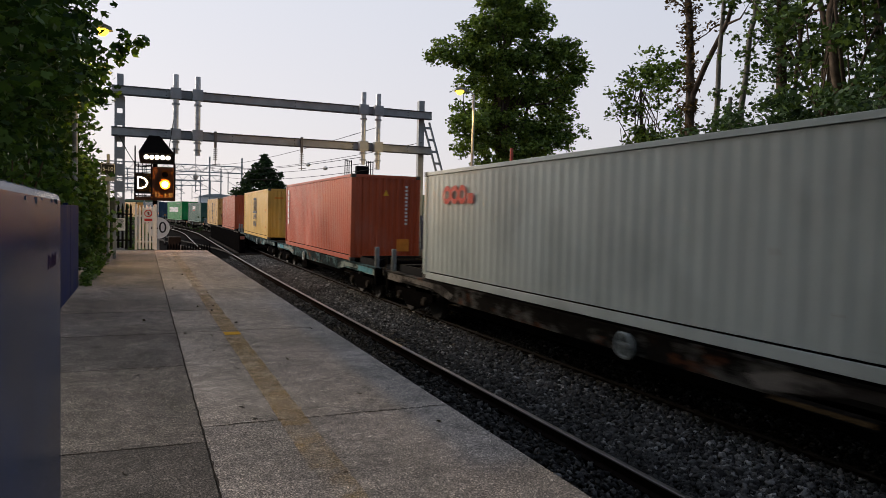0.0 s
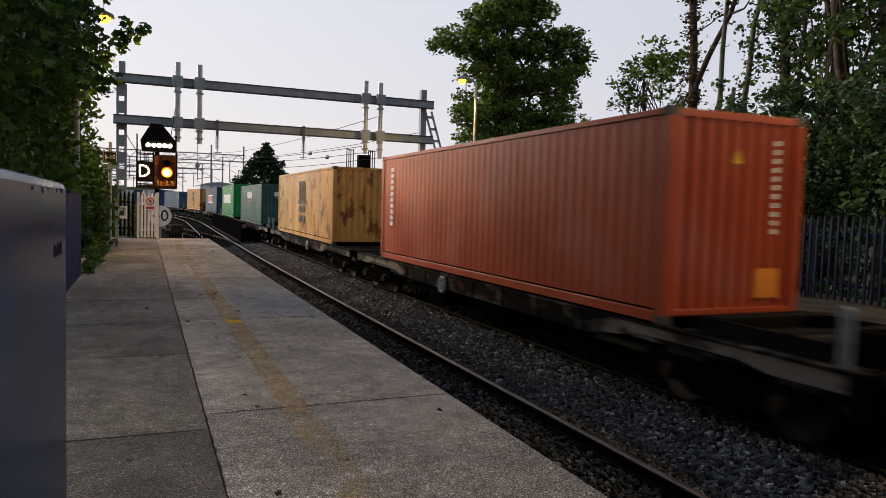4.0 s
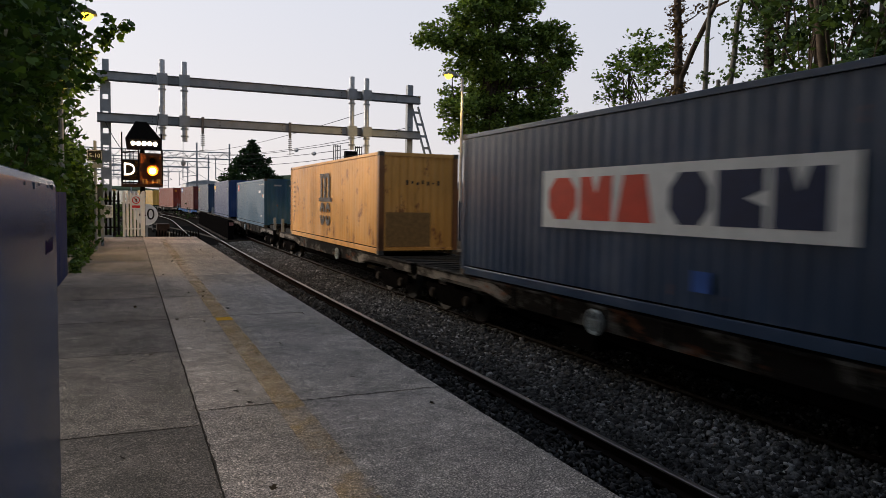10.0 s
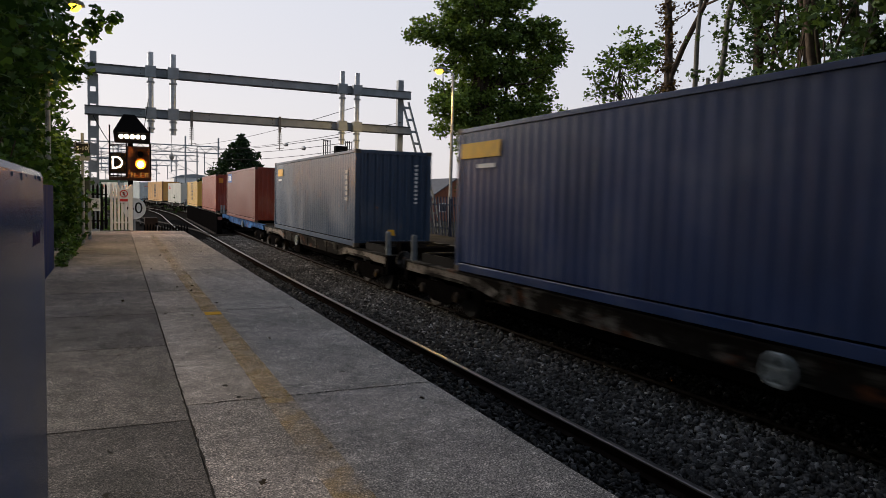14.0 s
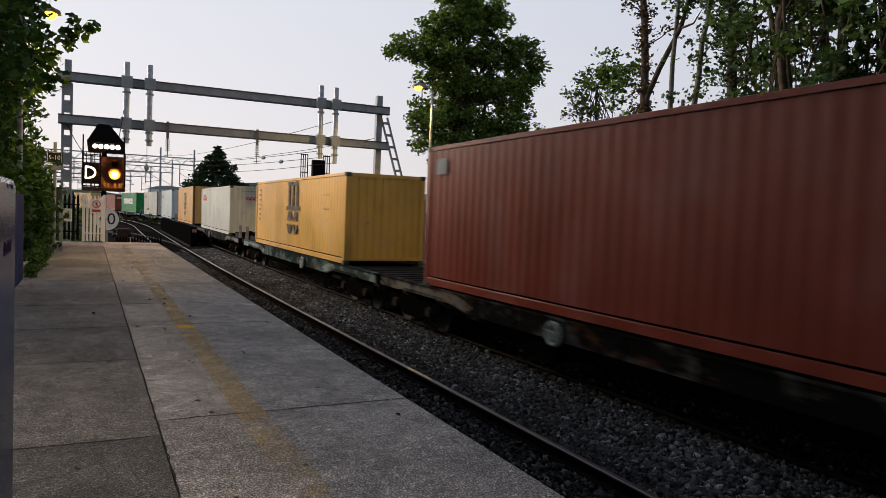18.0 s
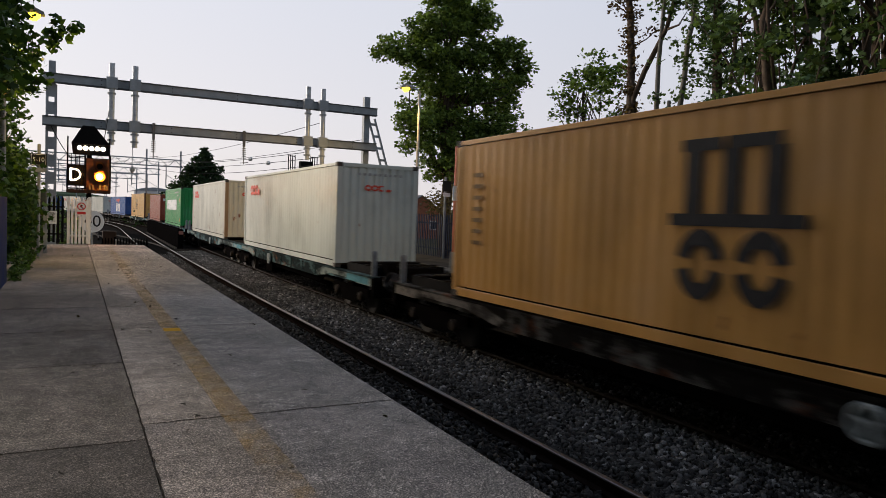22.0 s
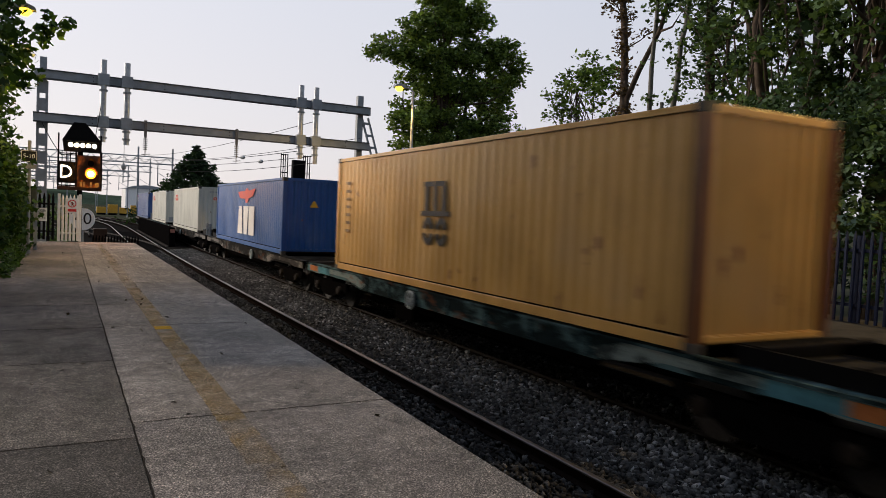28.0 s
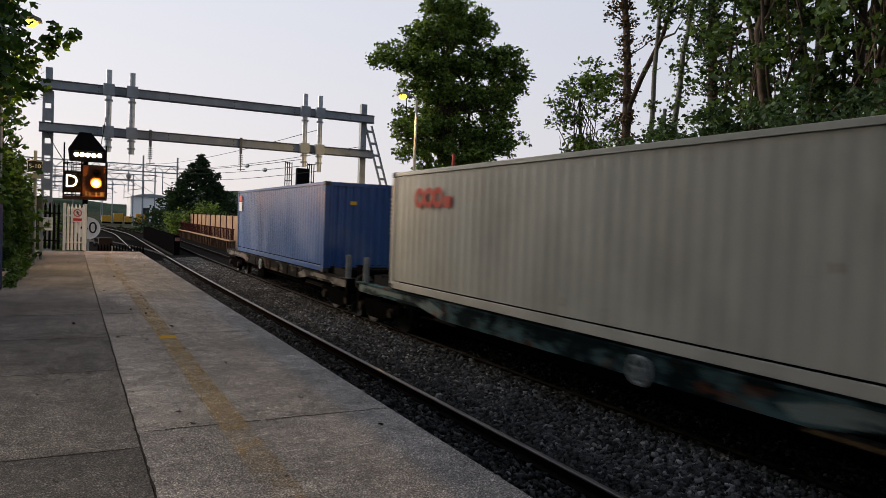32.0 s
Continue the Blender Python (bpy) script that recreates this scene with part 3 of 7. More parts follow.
# unseen block behind the viewer, added to keep sky light off the near end
sb = thing("light_blocker", "unseen brick block added to shade the near platform and train", "building")
part("wall", Shape().box(-6.0, 1.0, -13.0, -5.2, 0.0, 6.2, 0.02), BRICK, sb)
part("roof", Shape().prism([(-6.4, 6.2), (1.4, 6.2), (-2.5, 8.8)], -13.4, -4.8), plain("old roof slate", (0.07, 0.07, 0.075), 0.8), sb)
part("door", Shape().box(-2.2, -1.2, -5.2, -5.15, 0.0, 2.1, 0.01), BLUEP, sb)

# opposite platform
opp = new("platform_opposite")
tagged(opp, "narrow concrete platform across the tracks with a pale coping", "platform", kind="structure")
OX = 9.75
part("platform_core", Shape().box(OX + 0.1, 13.4, -14, 36, -1.31, -0.03), PLATFORM_B, opp)
part("platform_wall", Shape().box(OX + 0.06, OX + 0.1, -14, 36, -1.31, -0.1), BRICK, opp)
cop = Shape().box(OX, OX + 0.62, 0.01, 1.99, -0.1, 0.012, 0.012).mesh("coping_stone")
for i in range(25):
    part("coping_stone", cop, COPING, opp, at=pose(0, -14 + 2 * i, 0))
part("platform_surface", Shape().box(OX + 0.62, 13.4, -14, 36, -0.03, 0.0), TARMAC, opp)


# ---- the train ----
CL = 12.192
SPEED_KNOTS = ((0.0, 13.02), (8.0, 13.52), (16.0, 13.86), (24.0, 14.06), (32.0, 14.16))


def travelled(t):
    """Metres that the train has run since the start."""
    d = 0.0
    for (t0, v0), (t1, v1) in zip(SPEED_KNOTS, SPEED_KNOTS[1:]):
        if t <= t0:
            break
        u = min(t, t1)
        vu = v0 + (v1 - v0) * (u - t0) / (t1 - t0)
        d += (v0 + vu) / 2 * (u - t0)
    return d


FLOOR_Z = 0.10           # underside of the containers


def corrugated(length, z0, z1, pitch=0.278, depth=0.017):
    """A corrugated sheet in the plane x = 0 that bulges to -x, along y."""
    n = int(round(length / pitch))
    p = length / n
    prof = []
    for i in range(n):
        y = i * p
        prof += [(0.0, y + 0.06 * p), (0.0, y + 0.38 * p), (-depth, y + 0.56 * p), (-depth, y + 0.88 * p)]
    prof = [(0.0, 0.0)] + prof + [(0.0, length)]
    s = Shape()
    for x, y in prof:
        s.v += [(x, y, z0), (x, y, z1)]
    s.f += [(2 * i, 2 * i + 1, 2 * i + 3, 2 * i + 2) for i in range(len(prof) - 1)]
    k = len(s.v)
    s.v += [(0.02, 0.0, z0), (0.02, 0.0, z1), (0.02, length, z0), (0.02, length, z1)]
    s.f += [(k, k + 2, k + 3, k + 1)]
    return s


def container_meshes(h):
    W = 2.438 / 2
    d = {}
    side = corrugated(CL - 0.34, 0.195, h - 0.10)
    d["side_wall"] = (side.mesh("side_wall"), pose(-W + 0.042, 0.17, 0))
    d["side_wall_b"] = (d["side_wall"][0], pose(W - 0.042, CL - 0.17, 0, 0, 0, 180))
    end = corrugated(2 * W - 0.3, 0.16, h - 0.1, 0.25, 0.04)
    d["end_wall"] = (end.mesh("end_wall"), pose(W - 0.15, 0.06, 0, 0, 0, 90))
    post = Shape().box(0, 0.16, 0, 0.17, 0.118, h - 0.118, 0.012).mesh("corner_post")
    d["posts"] = [(post, pose(-W, 0, 0)), (post, pose(W - 0.16, 0, 0)), (post, pose(-W, CL - 0.17, 0)), (post, pose(W - 0.16, CL - 0.17, 0))]
    cast = Shape()
    cast.box(0, 0.165, 0, 0.178, 0, 0.118, 0.008)
    d["cast"] = cast.mesh("corner_casting")
    d["casts"] = [pose(x, y, z) for x in (-W - 0.002, W - 0.163) for y in (-0.003, CL - 0.175) for z in (0.0, h - 0.116)]
    rail_t = Shape().box(0, 0.06, 0.178, CL - 0.178, h - 0.09, h - 0.012, 0.006).mesh("top_rail")
    d["top_rails"] = [(rail_t, pose(-W + 0.004, 0, 0)), (rail_t, pose(W - 0.064, 0, 0))]
    rail_b = Shape().box(0, 0.05, 0.178, CL - 0.178, 0.02, 0.165, 0.006).mesh("bottom_rail")
    d["bottom_rails"] = [(rail_b, pose(-W + 0.004, 0, 0)), (rail_b, pose(W - 0.054, 0, 0))]
    d["sills"] = [(Shape().box(-W + 0.16, W - 0.16, 0.01, 0.09, h - 0.11, h - 0.01, 0.006).mesh("end_header"), "end_header"),
                  (Shape().box(-W + 0.16, W - 0.16, 0.01, 0.09, 0.115, 0.19, 0.006).mesh("end_sill"), "end_sill")]
    roof = corrugated(CL - 0.1, -W + 0.05, W - 0.05, 0.3, 0.02)
    d["roof"] = (roof.mesh("roof"), pose(0, 0.05, h - 0.03, 0, 90, 0))
    d["floor"] = Shape().box(-W + 0.055, W - 0.055, 0.1, CL - 0.1, 0.06, 0.14).mesh("floor_panel")
    door = Shape().box(0.01, W - 0.165, CL - 0.07, CL - 0.02, 0.17, h - 0.12, 0.006)
    for xx in (0.25, 0.72):
        door.tube([(xx, CL - 0.005, 0.2), (xx, CL - 0.005, h - 0.15)], 0.017, 6)
    d["doors"] = [(door.mesh("door"), pose(0, 0, 0)), (door.mesh("door"), pose(-W + 0.155, 0, 0))]
    return d


MESHES = {True: container_meshes(2.896), False: container_meshes(2.591)}
CASTING = plain("corner casting steel", (0.07, 0.06, 0.05), 0.7, 0.3, var=0.4)
CFLOOR = plain("container underside", (0.03, 0.025, 0.02), 0.9)
INK = {
    "white": plain("white marking", (0.72, 0.72, 0.70), 0.55, var=0.1, scale=4, bumpy=0),
    "black": plain("black marking", (0.025, 0.024, 0.026), 0.55, var=0.2, scale=4, bumpy=0),
    "red": plain("red marking", (0.62, 0.07, 0.04), 0.55, var=0.15, scale=4, bumpy=0),
    "navy": plain("navy marking", (0.02, 0.03, 0.075), 0.55, var=0.2, scale=4, bumpy=0),
    "blue": plain("blue marking", (0.03, 0.10, 0.36), 0.55, var=0.15, scale=4, bumpy=0),
    "yellow": plain("yellow marking", (0.70, 0.40, 0.03), 0.55, var=0.15, scale=4, bumpy=0),
    "orange": plain("orange marking", (0.62, 0.22, 0.03), 0.55, var=0.15, scale=4, bumpy=0),
    "brown": plain("worn brown marking", (0.22, 0.13, 0.05), 0.6, var=0.3, scale=9, bumpy=0),
    "green": plain("green marking", (0.01, 0.17, 0.05), 0.55, var=0.15, scale=4, bumpy=0),
    "grey": plain("grey marking", (0.33, 0.34, 0.34), 0.55, var=0.2, scale=4, bumpy=0),
}
COLS = {
    "white": (0.53, 0.585, 0.555), "cream": (0.60, 0.58, 0.49), "orange": (0.40, 0.068, 0.024), "brickred": (0.26, 0.038, 0.018), "red": (0.30, 0.055, 0.028), "maroon": (0.15, 0.028, 0.02),
    "gold": (0.67, 0.39, 0.075), "palegold": (0.66, 0.37, 0.10), "ochre": (0.68, 0.345, 0.085), "green": (0.004, 0.24, 0.052), "darkgreen": (0.012, 0.088, 0.07),
    "navy": (0.018, 0.046, 0.098), "teal": (0.018, 0.085, 0.150), "blue": (0.010, 0.088, 0.32), "navyblue": (0.012, 0.038, 0.125), "royal": (0.020, 0.078, 0.25),
}


class Decal:
    """Flat plates for markings on a side (u from the leading end, z) or on the leading end (x, z)."""

    def __init__(self, owner):
        self.owner = owner

    def side(self, outline, ink, name="marking", label=""):
        self._put([(-1.219 - 0.002, CL if False else u, z) for u, z in outline], (-1, 0, 0), ink, name, label)

    def end(self, outline, ink, name="marking", label=""):
        self._put([(x, 0.017, z) for x, z in outline], (0, -1, 0), ink, name, label)

    def _put(self, pts, n, ink, name, label):
        s = Shape()
        k = len(pts)
        off = Vector(n) * 0.004
        s.v = [tuple(p) for p in pts] + [tuple(Vector(p) + off) for p in pts]
        s.f = [tuple(range(k)), tuple(range(2 * k - 1, k - 1, -1))] + [(i, i + k, (i + 1) % k + k, (i + 1) % k) for i in range(k)]
        part(name, s, INK[ink], self.owner, label)


def rect(u0, u1, z0, z1):
    return [(u0, z0), (u1, z0), (u1, z1), (u0, z1)]


def codes_side(d, u=11.25, z=2.55, n=10, ink="white"):
    """A column of code bars near the trailing end of a side."""
    for i in range(n):
        d.side(rect(u - 0.1, u + 0.1, z - i * 0.165 - 0.11, z - i * 0.165), ink, "code_bar")


def codes_end(d, x=0.7, z=2.55, n=11, ink="white"):
    for i in range(n):
        d.end(rect(x - 0.045, x + 0.045, z - i * 0.125 - 0.07, z - i * 0.125), ink, "code_bar")


def glyph_block(kind, a, b, z0, z1):
    """The outline of one solid block with a slot or wedge cut into it."""
    w, h = b - a, z1 - z0

    def at(*pairs):
        return [(b - p * w, z0 + q * h) for p, q in pairs]   # p runs along the reading direction

    return {
        "slot": at((0, 0), (1, 0), (1, 0.36), (0.62, 0.5), (1, 0.64), (1, 1), (0, 1)),
        "wedge": at((0.2, 0), (0.8, 0), (1, 1), (0, 1)),
        "arch": at((0, 0), (0.36, 0), (0.5, 0.4), (0.64, 0), (1, 0), (1, 1), (0, 1)),
        "gate": at((0, 0), (1, 0), (1, 1), (0.64, 1), (0.5, 0.6), (0.36, 1), (0, 1)),
        "tent": at((0, 0), (1, 0), (0.8, 1), (0.2, 1)),
        "block": at((0, 0), (1, 0), (1, 1), (0, 1)),
        "bowl": at((0.25, 0), (0.75, 0), (1, 0.3), (1, 0.7), (0.75, 1), (0.25, 1), (0, 0.7), (0, 0.3)),
    }[kind]


def row_side(d, u0, u1, z0, z1, kinds, ink, gap=0.1, face=None):
    """A row of blocks, in reading order from the trailing end."""
    w = (u1 - u0) / len(kinds)
    for i, kind in enumerate(kinds):
        b = u1 - i * w
        pts = glyph_block(kind, b - w * (1 - gap), b, z0, z1)
        if face is None:
            d.side(pts, ink, "marking_block")
        else:
            d._put([(face, u, z) for u, z in pts], (-1, 0, 0), ink, "panel_block", "")


def ring_piece(d, u, z, ru, rz, t, a0, a1, ink):
    """A thick curved stroke: part of an upright oval ring, angles in degrees."""
    n = 14
    out, inn = [], []
    for k in range(n + 1):
        a = radians(a0 + (a1 - a0) * k / n)
        out.append((u - ru * math.cos(a), z + rz * math.sin(a)))
        inn.append((u - (ru - t) * math.cos(a), z + (rz - t) * math.sin(a)))
    d.side(out + inn[::-1], ink, "emblem")


def stacked_blocks(d, ink="black", k=1.0, mid_u=5.85):
    """Dark shipping-line emblem: an arch of three uprights on a bar, two curled strokes under it."""
    def blk(u0, u1, z0, z1):
        d.side(rect(mid_u + (u0 - 6.2) * k, mid_u + (u1 - 6.2) * k, 1.52 + (z0 - 1.52) * k, 1.52 + (z1 - 1.52) * k), ink, "emblem")

    for u in (5.56, 6.10, 6.64):
        blk(u, u + 0.24, 1.60, 2.32)
    blk(5.62, 6.30, 2.32, 2.46)
    blk(6.36, 6.94, 2.32, 2.46)
    blk(5.28, 7.10, 1.46, 1.60)
    u, t = mid_u + 0.42 * k, 0.19 * k
    for v in (u, mid_u - 0.40 * k):   # two broken rings
        ring_piece(d, v, 1.52 - 0.50 * k, 0.34 * k, 0.41 * k, t, 12, 168, ink)
        ring_piece(d, v, 1.52 - 0.50 * k, 0.34 * k, 0.41 * k, t, 192, 348, ink)
    for i in range(7):
        d.side(rect(11.2, 11.5, 2.2 - i * 0.2, 2.27 - i * 0.2), "brown", "code_bar")


def red_badge(d, z=2.0, end=True):
    """Red line emblem: linked rings and a foot near the trailing end, a small one on the leading end."""
    for u in (10.78, 10.36):
        ring_piece(d, u, z, 0.23, 0.21, 0.115, 0, 358, "red")
    ring_piece(d, 9.96, z, 0.22, 0.21, 0.115, 0, 358, "red")
    d.side(rect(9.40, 9.70, z - 0.2, z + 0.02), "red", "emblem")
    if end:
        n = 12
        for q in range(3):
            x = -0.30 + q * 0.2
            s = Shape()
            for k in range(n + 1):
                a = 2 * math.pi * k / n * (0.97 if q < 2 else 0.75) + (0 if q < 2 else 0.8)
                s.v += [(x + r * math.cos(a), y, z - 0.06 + r * 0.8 * math.sin(a)) for r in (0.11, 0.05) for y in (0.017, 0.012)]
            s.f = [(4 * k + 1, 4 * k + 5, 4 * k + 7, 4 * k + 3) for k in range(n)]
            part("emblem", s, INK["red"], d.owner)
        d.end(rect(0.24, 0.40, z - 0.15, z - 0.08), "red", "emblem")
        for q in range(9):
            d.end(rect(-0.62 + q * 0.155, -0.62 + q * 0.155 + 0.1, z + 0.28, z + 0.35), "grey", "code_bar")


def big_word(d, u0=2.8, u1=10.1, z0=1.22, z1=2.02):
    row_side(d, u0, u1, z0, z1, ("slot", "wedge", "slot", "arch", "bowl", "arch", "slot", "slot", "gate"), "white", 0.05)
    for u, n in ((1.6, 14), (1.75, 5)):
        for q in range(n):
            d.side(rect(u + q * 0.17, u + q * 0.17 + 0.12, 2.52 if n == 14 else 2.28, 2.62 if n == 14 else 2.38), "grey", "code_bar")
    d.side(rect(0.55, 0.83, 1.85, 2.07), "orange", "sticker")
    d.side(rect(0.55, 0.85, 0.42, 0.62), "orange", "sticker")


def code_plate(d):
    for i in range(8):
        d.end(rect(-0.15 + i * 0.12, -0.15 + i * 0.12 + 0.085, 2.62, 2.70), "white", "code_bar")


def disc_end(d, x=0.22, z=2.12, r=0.28):
    d.end([(x + r * math.cos(a * math.pi / 12), z + r * math.sin(a * math.pi / 12)) for a in range(24)], "white", "round_emblem")
    star = [(x + q * math.cos(a * math.pi / 8), z + q * math.sin(a * math.pi / 8)) for a in range(16) for q in [(0.05 if a % 2 else 0.17) * r / 0.28]]
    d._put([(u, 0.011, v) for u, v in star], (0, -1, 0), "green", "star_emblem", "")


# index: leading-end distance at the start, tall, colour, rust, label
TRAIN = [
    (3.92, False, "white", 0.1, "pale grey steel shipping container with a red emblem"),
    (22.76, True, "orange", 0.1, "orange-brown steel shipping container with white codes"),
    (40.94, True, "gold", 0.15, "yellow steel shipping container with a large dark emblem"),
    (60.01, True, "orange", 0.12, "reddish orange shipping container with white codes"),
    (78.12, True, "palegold", 1.0, "rust-streaked ochre shipping container with a dark emblem"),
    (97.04, False, "darkgreen", 0.15, "dark green shipping container with a small white emblem"),
    (115.06, True, "green", 0.05, "bright green shipping container with a row of white blocks"),
    (134.47, True, "navy", 0.25, "dark blue shipping container with a white, red and navy panel"),
    (152.07, True, "ochre", 0.75, "yellow shipping container with rust streaks on its end"),
    (171.48, False, "teal", 0.2, "faded teal-blue shipping container with a small red badge"),
    (189.01, True, "navyblue", 0.1, "navy blue shipping container with a yellow emblem"),
    (208.10, True, "navy", 0.15, "dull navy blue shipping container with a small yellow emblem"),
    (225.71, True, "maroon", 0.15, "dark red shipping container with a blue and white panel"),
    (244.81, True, "brickred", 0.1, "reddish orange shipping container with yellow stickers"),
    (262.31, False, "gold", 0.15, "yellow shipping container with a dark emblem on its side"),
    (281.41, False, "cream", 0.1, "off-white shipping container with red emblems"),
    (298.83, True, "ochre", 0.35, "ochre shipping container with a dark emblem and stained end"),
    (317.85, True, "white", 0.1, "light grey shipping container with a red emblem"),
    (334.78, True, "cream", 0.5, "dirty cream shipping container with rusty corner posts"),
    (353.83, True, "green", 0.05, "bright green shipping container with white blocks and a round emblem"),
    (371.23, False, "brickred", 0.2, "dull red shipping container with small white markings"),
    (389.41, True, "palegold", 0.5, "stained ochre shipping container with a dark emblem"),
    (407.03, False, "blue", 0.1, "royal blue shipping container with a red wing and white blocks"),
    (425.28, False, "cream", 0.15, "off-white shipping container with a small red emblem"),
    (442.60, False, "cream", 0.25, "cream shipping container with red emblems on a twin wagon"),
    (459.54, False, "royal", 0.1, "blue shipping container on the last wagon of the train"),
]


RUSTPOST = container_paint("rust-stained paint", (0.24, 0.095, 0.035), 1.0, 0.45, 0.05)
PALEPOST = container_paint("lightly rusted paint", (0.42, 0.27, 0.15), 1.0, 0.4, 0.1)


def container(i):
    s, tall, col, rust, label = TRAIN[i]
    M = MESHES[tall]
    paint = container_paint("container paint", COLS[col], rust, 0.10 + 0.14 * rust, 0.1)
    c = thing("shipping_container", label, "container", "containers of the train")
    for key in ("side_wall", "side_wall_b"):
        part("side_wall", M[key][0], paint, c, at=M[key][1])
    part("end_wall", M["end_wall"][0], paint, c, at=M["end_wall"][1])
    part("roof", M["roof"][0], paint, c, at=M["roof"][1])
    part("underside", M["floor"], CFLOOR, c)
    for k, (me, m) in enumerate(M["posts"]):
        worn = k < 2 and i in (8, 16, 18, 21)
        part("corner_post", me, (PALEPOST if i == 18 else RUSTPOST) if worn else paint, c, "rust-stained corner post" if worn else "", at=m)
    for m in M["casts"]:
        part("corner_casting", M["cast"], CASTING, c, "dark worn steel casting", at=m)
    for me, m in M["top_rails"]:
        part("top_rail", me, paint, c, at=m)
    for me, m in M["bottom_rails"]:
        part("bottom_rail", me, paint, c, at=m)
    for me, nm in M["sills"]:
        part(nm, me, paint, c)
    for me, m in M["doors"]:
        part("door", me, paint, c, at=m)
    d = Decal(c)
    if i in (2, 4, 8, 14, 16, 21):
        stacked_blocks(d, k=0.68 if i == 21 else 1.0, mid_u={21: 6.55, 8: 6.1}.get(i, 5.85))
    if i == 2:
        d.end(rect(-0.85, -0.35, 2.32, 2.42), "orange", "sticker")
        d.side(rect(0.75, 1.1, 1.62, 1.74), "orange", "sticker")
        d.side(rect(0.75, 1.1, 0.62, 0.74), "orange", "sticker")
        d.side(rect(0.8, 1.1, 1.55, 1.58), "black", "code_bar")
    if i in (14, 16):
        d.side(rect(1.5, 2.1, 1.52, 1.55), "brown", "code_bar")
        d.side(rect(1.5, 2.1, 1.95, 1.97), "brown", "code_bar")
    if i == 8:
        d.end(rect(-1.0, 0.35, 0.22, 1.2), "brown", "stain_patch", "brown patch low on the end wall")
        for q in range(7):
            d.end(rect(-0.4 + q * 0.16, -0.34 + q * 0.16, 1.98 + 0.04 * (q % 2), 2.12 - 0.03 * (q % 3)), "black", "scorch_mark")
    if i == 24:
        # grey rectangle stands in for a lamp-cast shadow low on the end
        d.end(rect(-1.0, 0.0, 0.2, 0.52), "grey", "repair_patch", "grey patch painted as a lamp-cast shadow")
    if i in (0, 15, 17, 18, 23, 24):
        red_badge(d, 2.28 if tall else 2.0, end=i != 0)
    if i in (6, 19):
        big_word(d)
        disc_end(d)
        code_plate(d)
    if i in (1, 3, 13):
        if i == 1:
            for q in range(6):
                d.side(rect(11.32, 11.6, 2.42 - q * 0.28, 2.64 - q * 0.28), "white", "marking_block")
        elif i == 3:
            codes_side(d)
        codes_end(d, 0.72 if i != 13 else 0.5)
        d.end(rect(0.4, 0.84, 0.32, 0.74), "orange", "sticker")
        d.end([(-0.1, 2.2), (0.08, 2.2), (-0.01, 2.4)], "yellow", "warning_sticker")
    if i == 13:
        d.side(rect(11.3, 11.75, 2.3, 2.62), "grey", "label_plate")
        d.end(rect(-1.0, -0.68, 2.25, 2.6), "orange", "sticker")
        d.side(rect(0.35, 0.55, 0.7, 1.0), "orange", "sticker")
    if i == 5:
        row_side(d, 5.0, 7.6, 1.68, 2.13, ("bowl", "tent", "wedge", "block", "arch", "tent", "block"), "white", 0.16)
        d.side(rect(5.2, 7.5, 1.50, 1.54), "red", "underline")
        d.end(rect(-0.43, 0.33, 1.76, 1.80), "red", "underline")
        for x in (-0.43, 0.0):
            d.end(rect(x, x + 0.33, 1.84, 2.1), "white", "label_plate")
        codes_end(d, 0.63, 2.2)
        d.end(rect(-0.21, 0.01, 0.92, 1.08), "yellow", "sticker")
        codes_side(d, 1.0, 2.2, 7, "grey")
    if i == 7:
        d.side(rect(3.34, 9.0, 1.1, 2.03), "white", "panel")
        row_side(d, 6.15, 8.8, 1.24, 1.9, ("bowl", "gate", "tent"), "red", 0.12, -1.2255)
        row_side(d, 3.55, 5.95, 1.24, 1.9, ("bowl", "slot", "gate"), "navy", 0.12, -1.2255)
        d.side(rect(5.2, 5.5, 0.42, 0.68), "blue", "sticker")
        codes_end(d, 0.68, 2.65, 11)
        d.end(rect(-0.25, 0.05, 0.45, 0.75), "orange", "sticker")
        d.side(rect(0.1, 0.3, 0.75, 1.05), "orange", "sticker")
    if i == 9:
        d.side(rect(10.75, 11.3, 2.0, 2.38), "red", "badge")
        d._put([(-1.2255, a, b) for a, b in rect(10.85, 11.2, 2.12, 2.24)], (-1, 0, 0), "white", "badge_stripe", "")
        d.side(rect(1.28, 1.97, 1.84, 1.97), "white", "label_plate")
        d.side(rect(0.1, 0.4, 1.55, 1.75), "white", "label_plate")
        d.side(rect(0.42, 0.65, 1.6, 1.75), "orange", "sticker")
        d.side(rect(0.9, 1.2, 0.55, 0.64), "white", "label_plate")
        for u in (0.15, 0.75, 1.5):
            d.side(rect(u, u + 0.42, 2.25, 2.33), "grey", "code_bar")
        for x in (-0.7, 0.1, 0.55):
            d.end(rect(x, x + 0.4, 2.2, 2.28), "grey", "code_bar")
    if i in (10, 11):
        d.side(rect(10.4, 12.0 if i == 10 else 11.4, 2.28, 2.58), "yellow", "emblem")
        d.side(rect(10.6, 11.3, 2.08, 2.16), "white", "code_bar")
        codes_end(d, 0.72, 2.5, 10)
        d.end([(-0.2, 0.34), (0.06, 0.34), (0.02, 0.52), (-0.16, 0.52)], "yellow", "sticker")
        codes_side(d, 0.9, 2.3, 6, "grey")
    if i == 12:
        d.side(rect(9.55, 11.25, 2.18, 2.74), "blue", "panel")
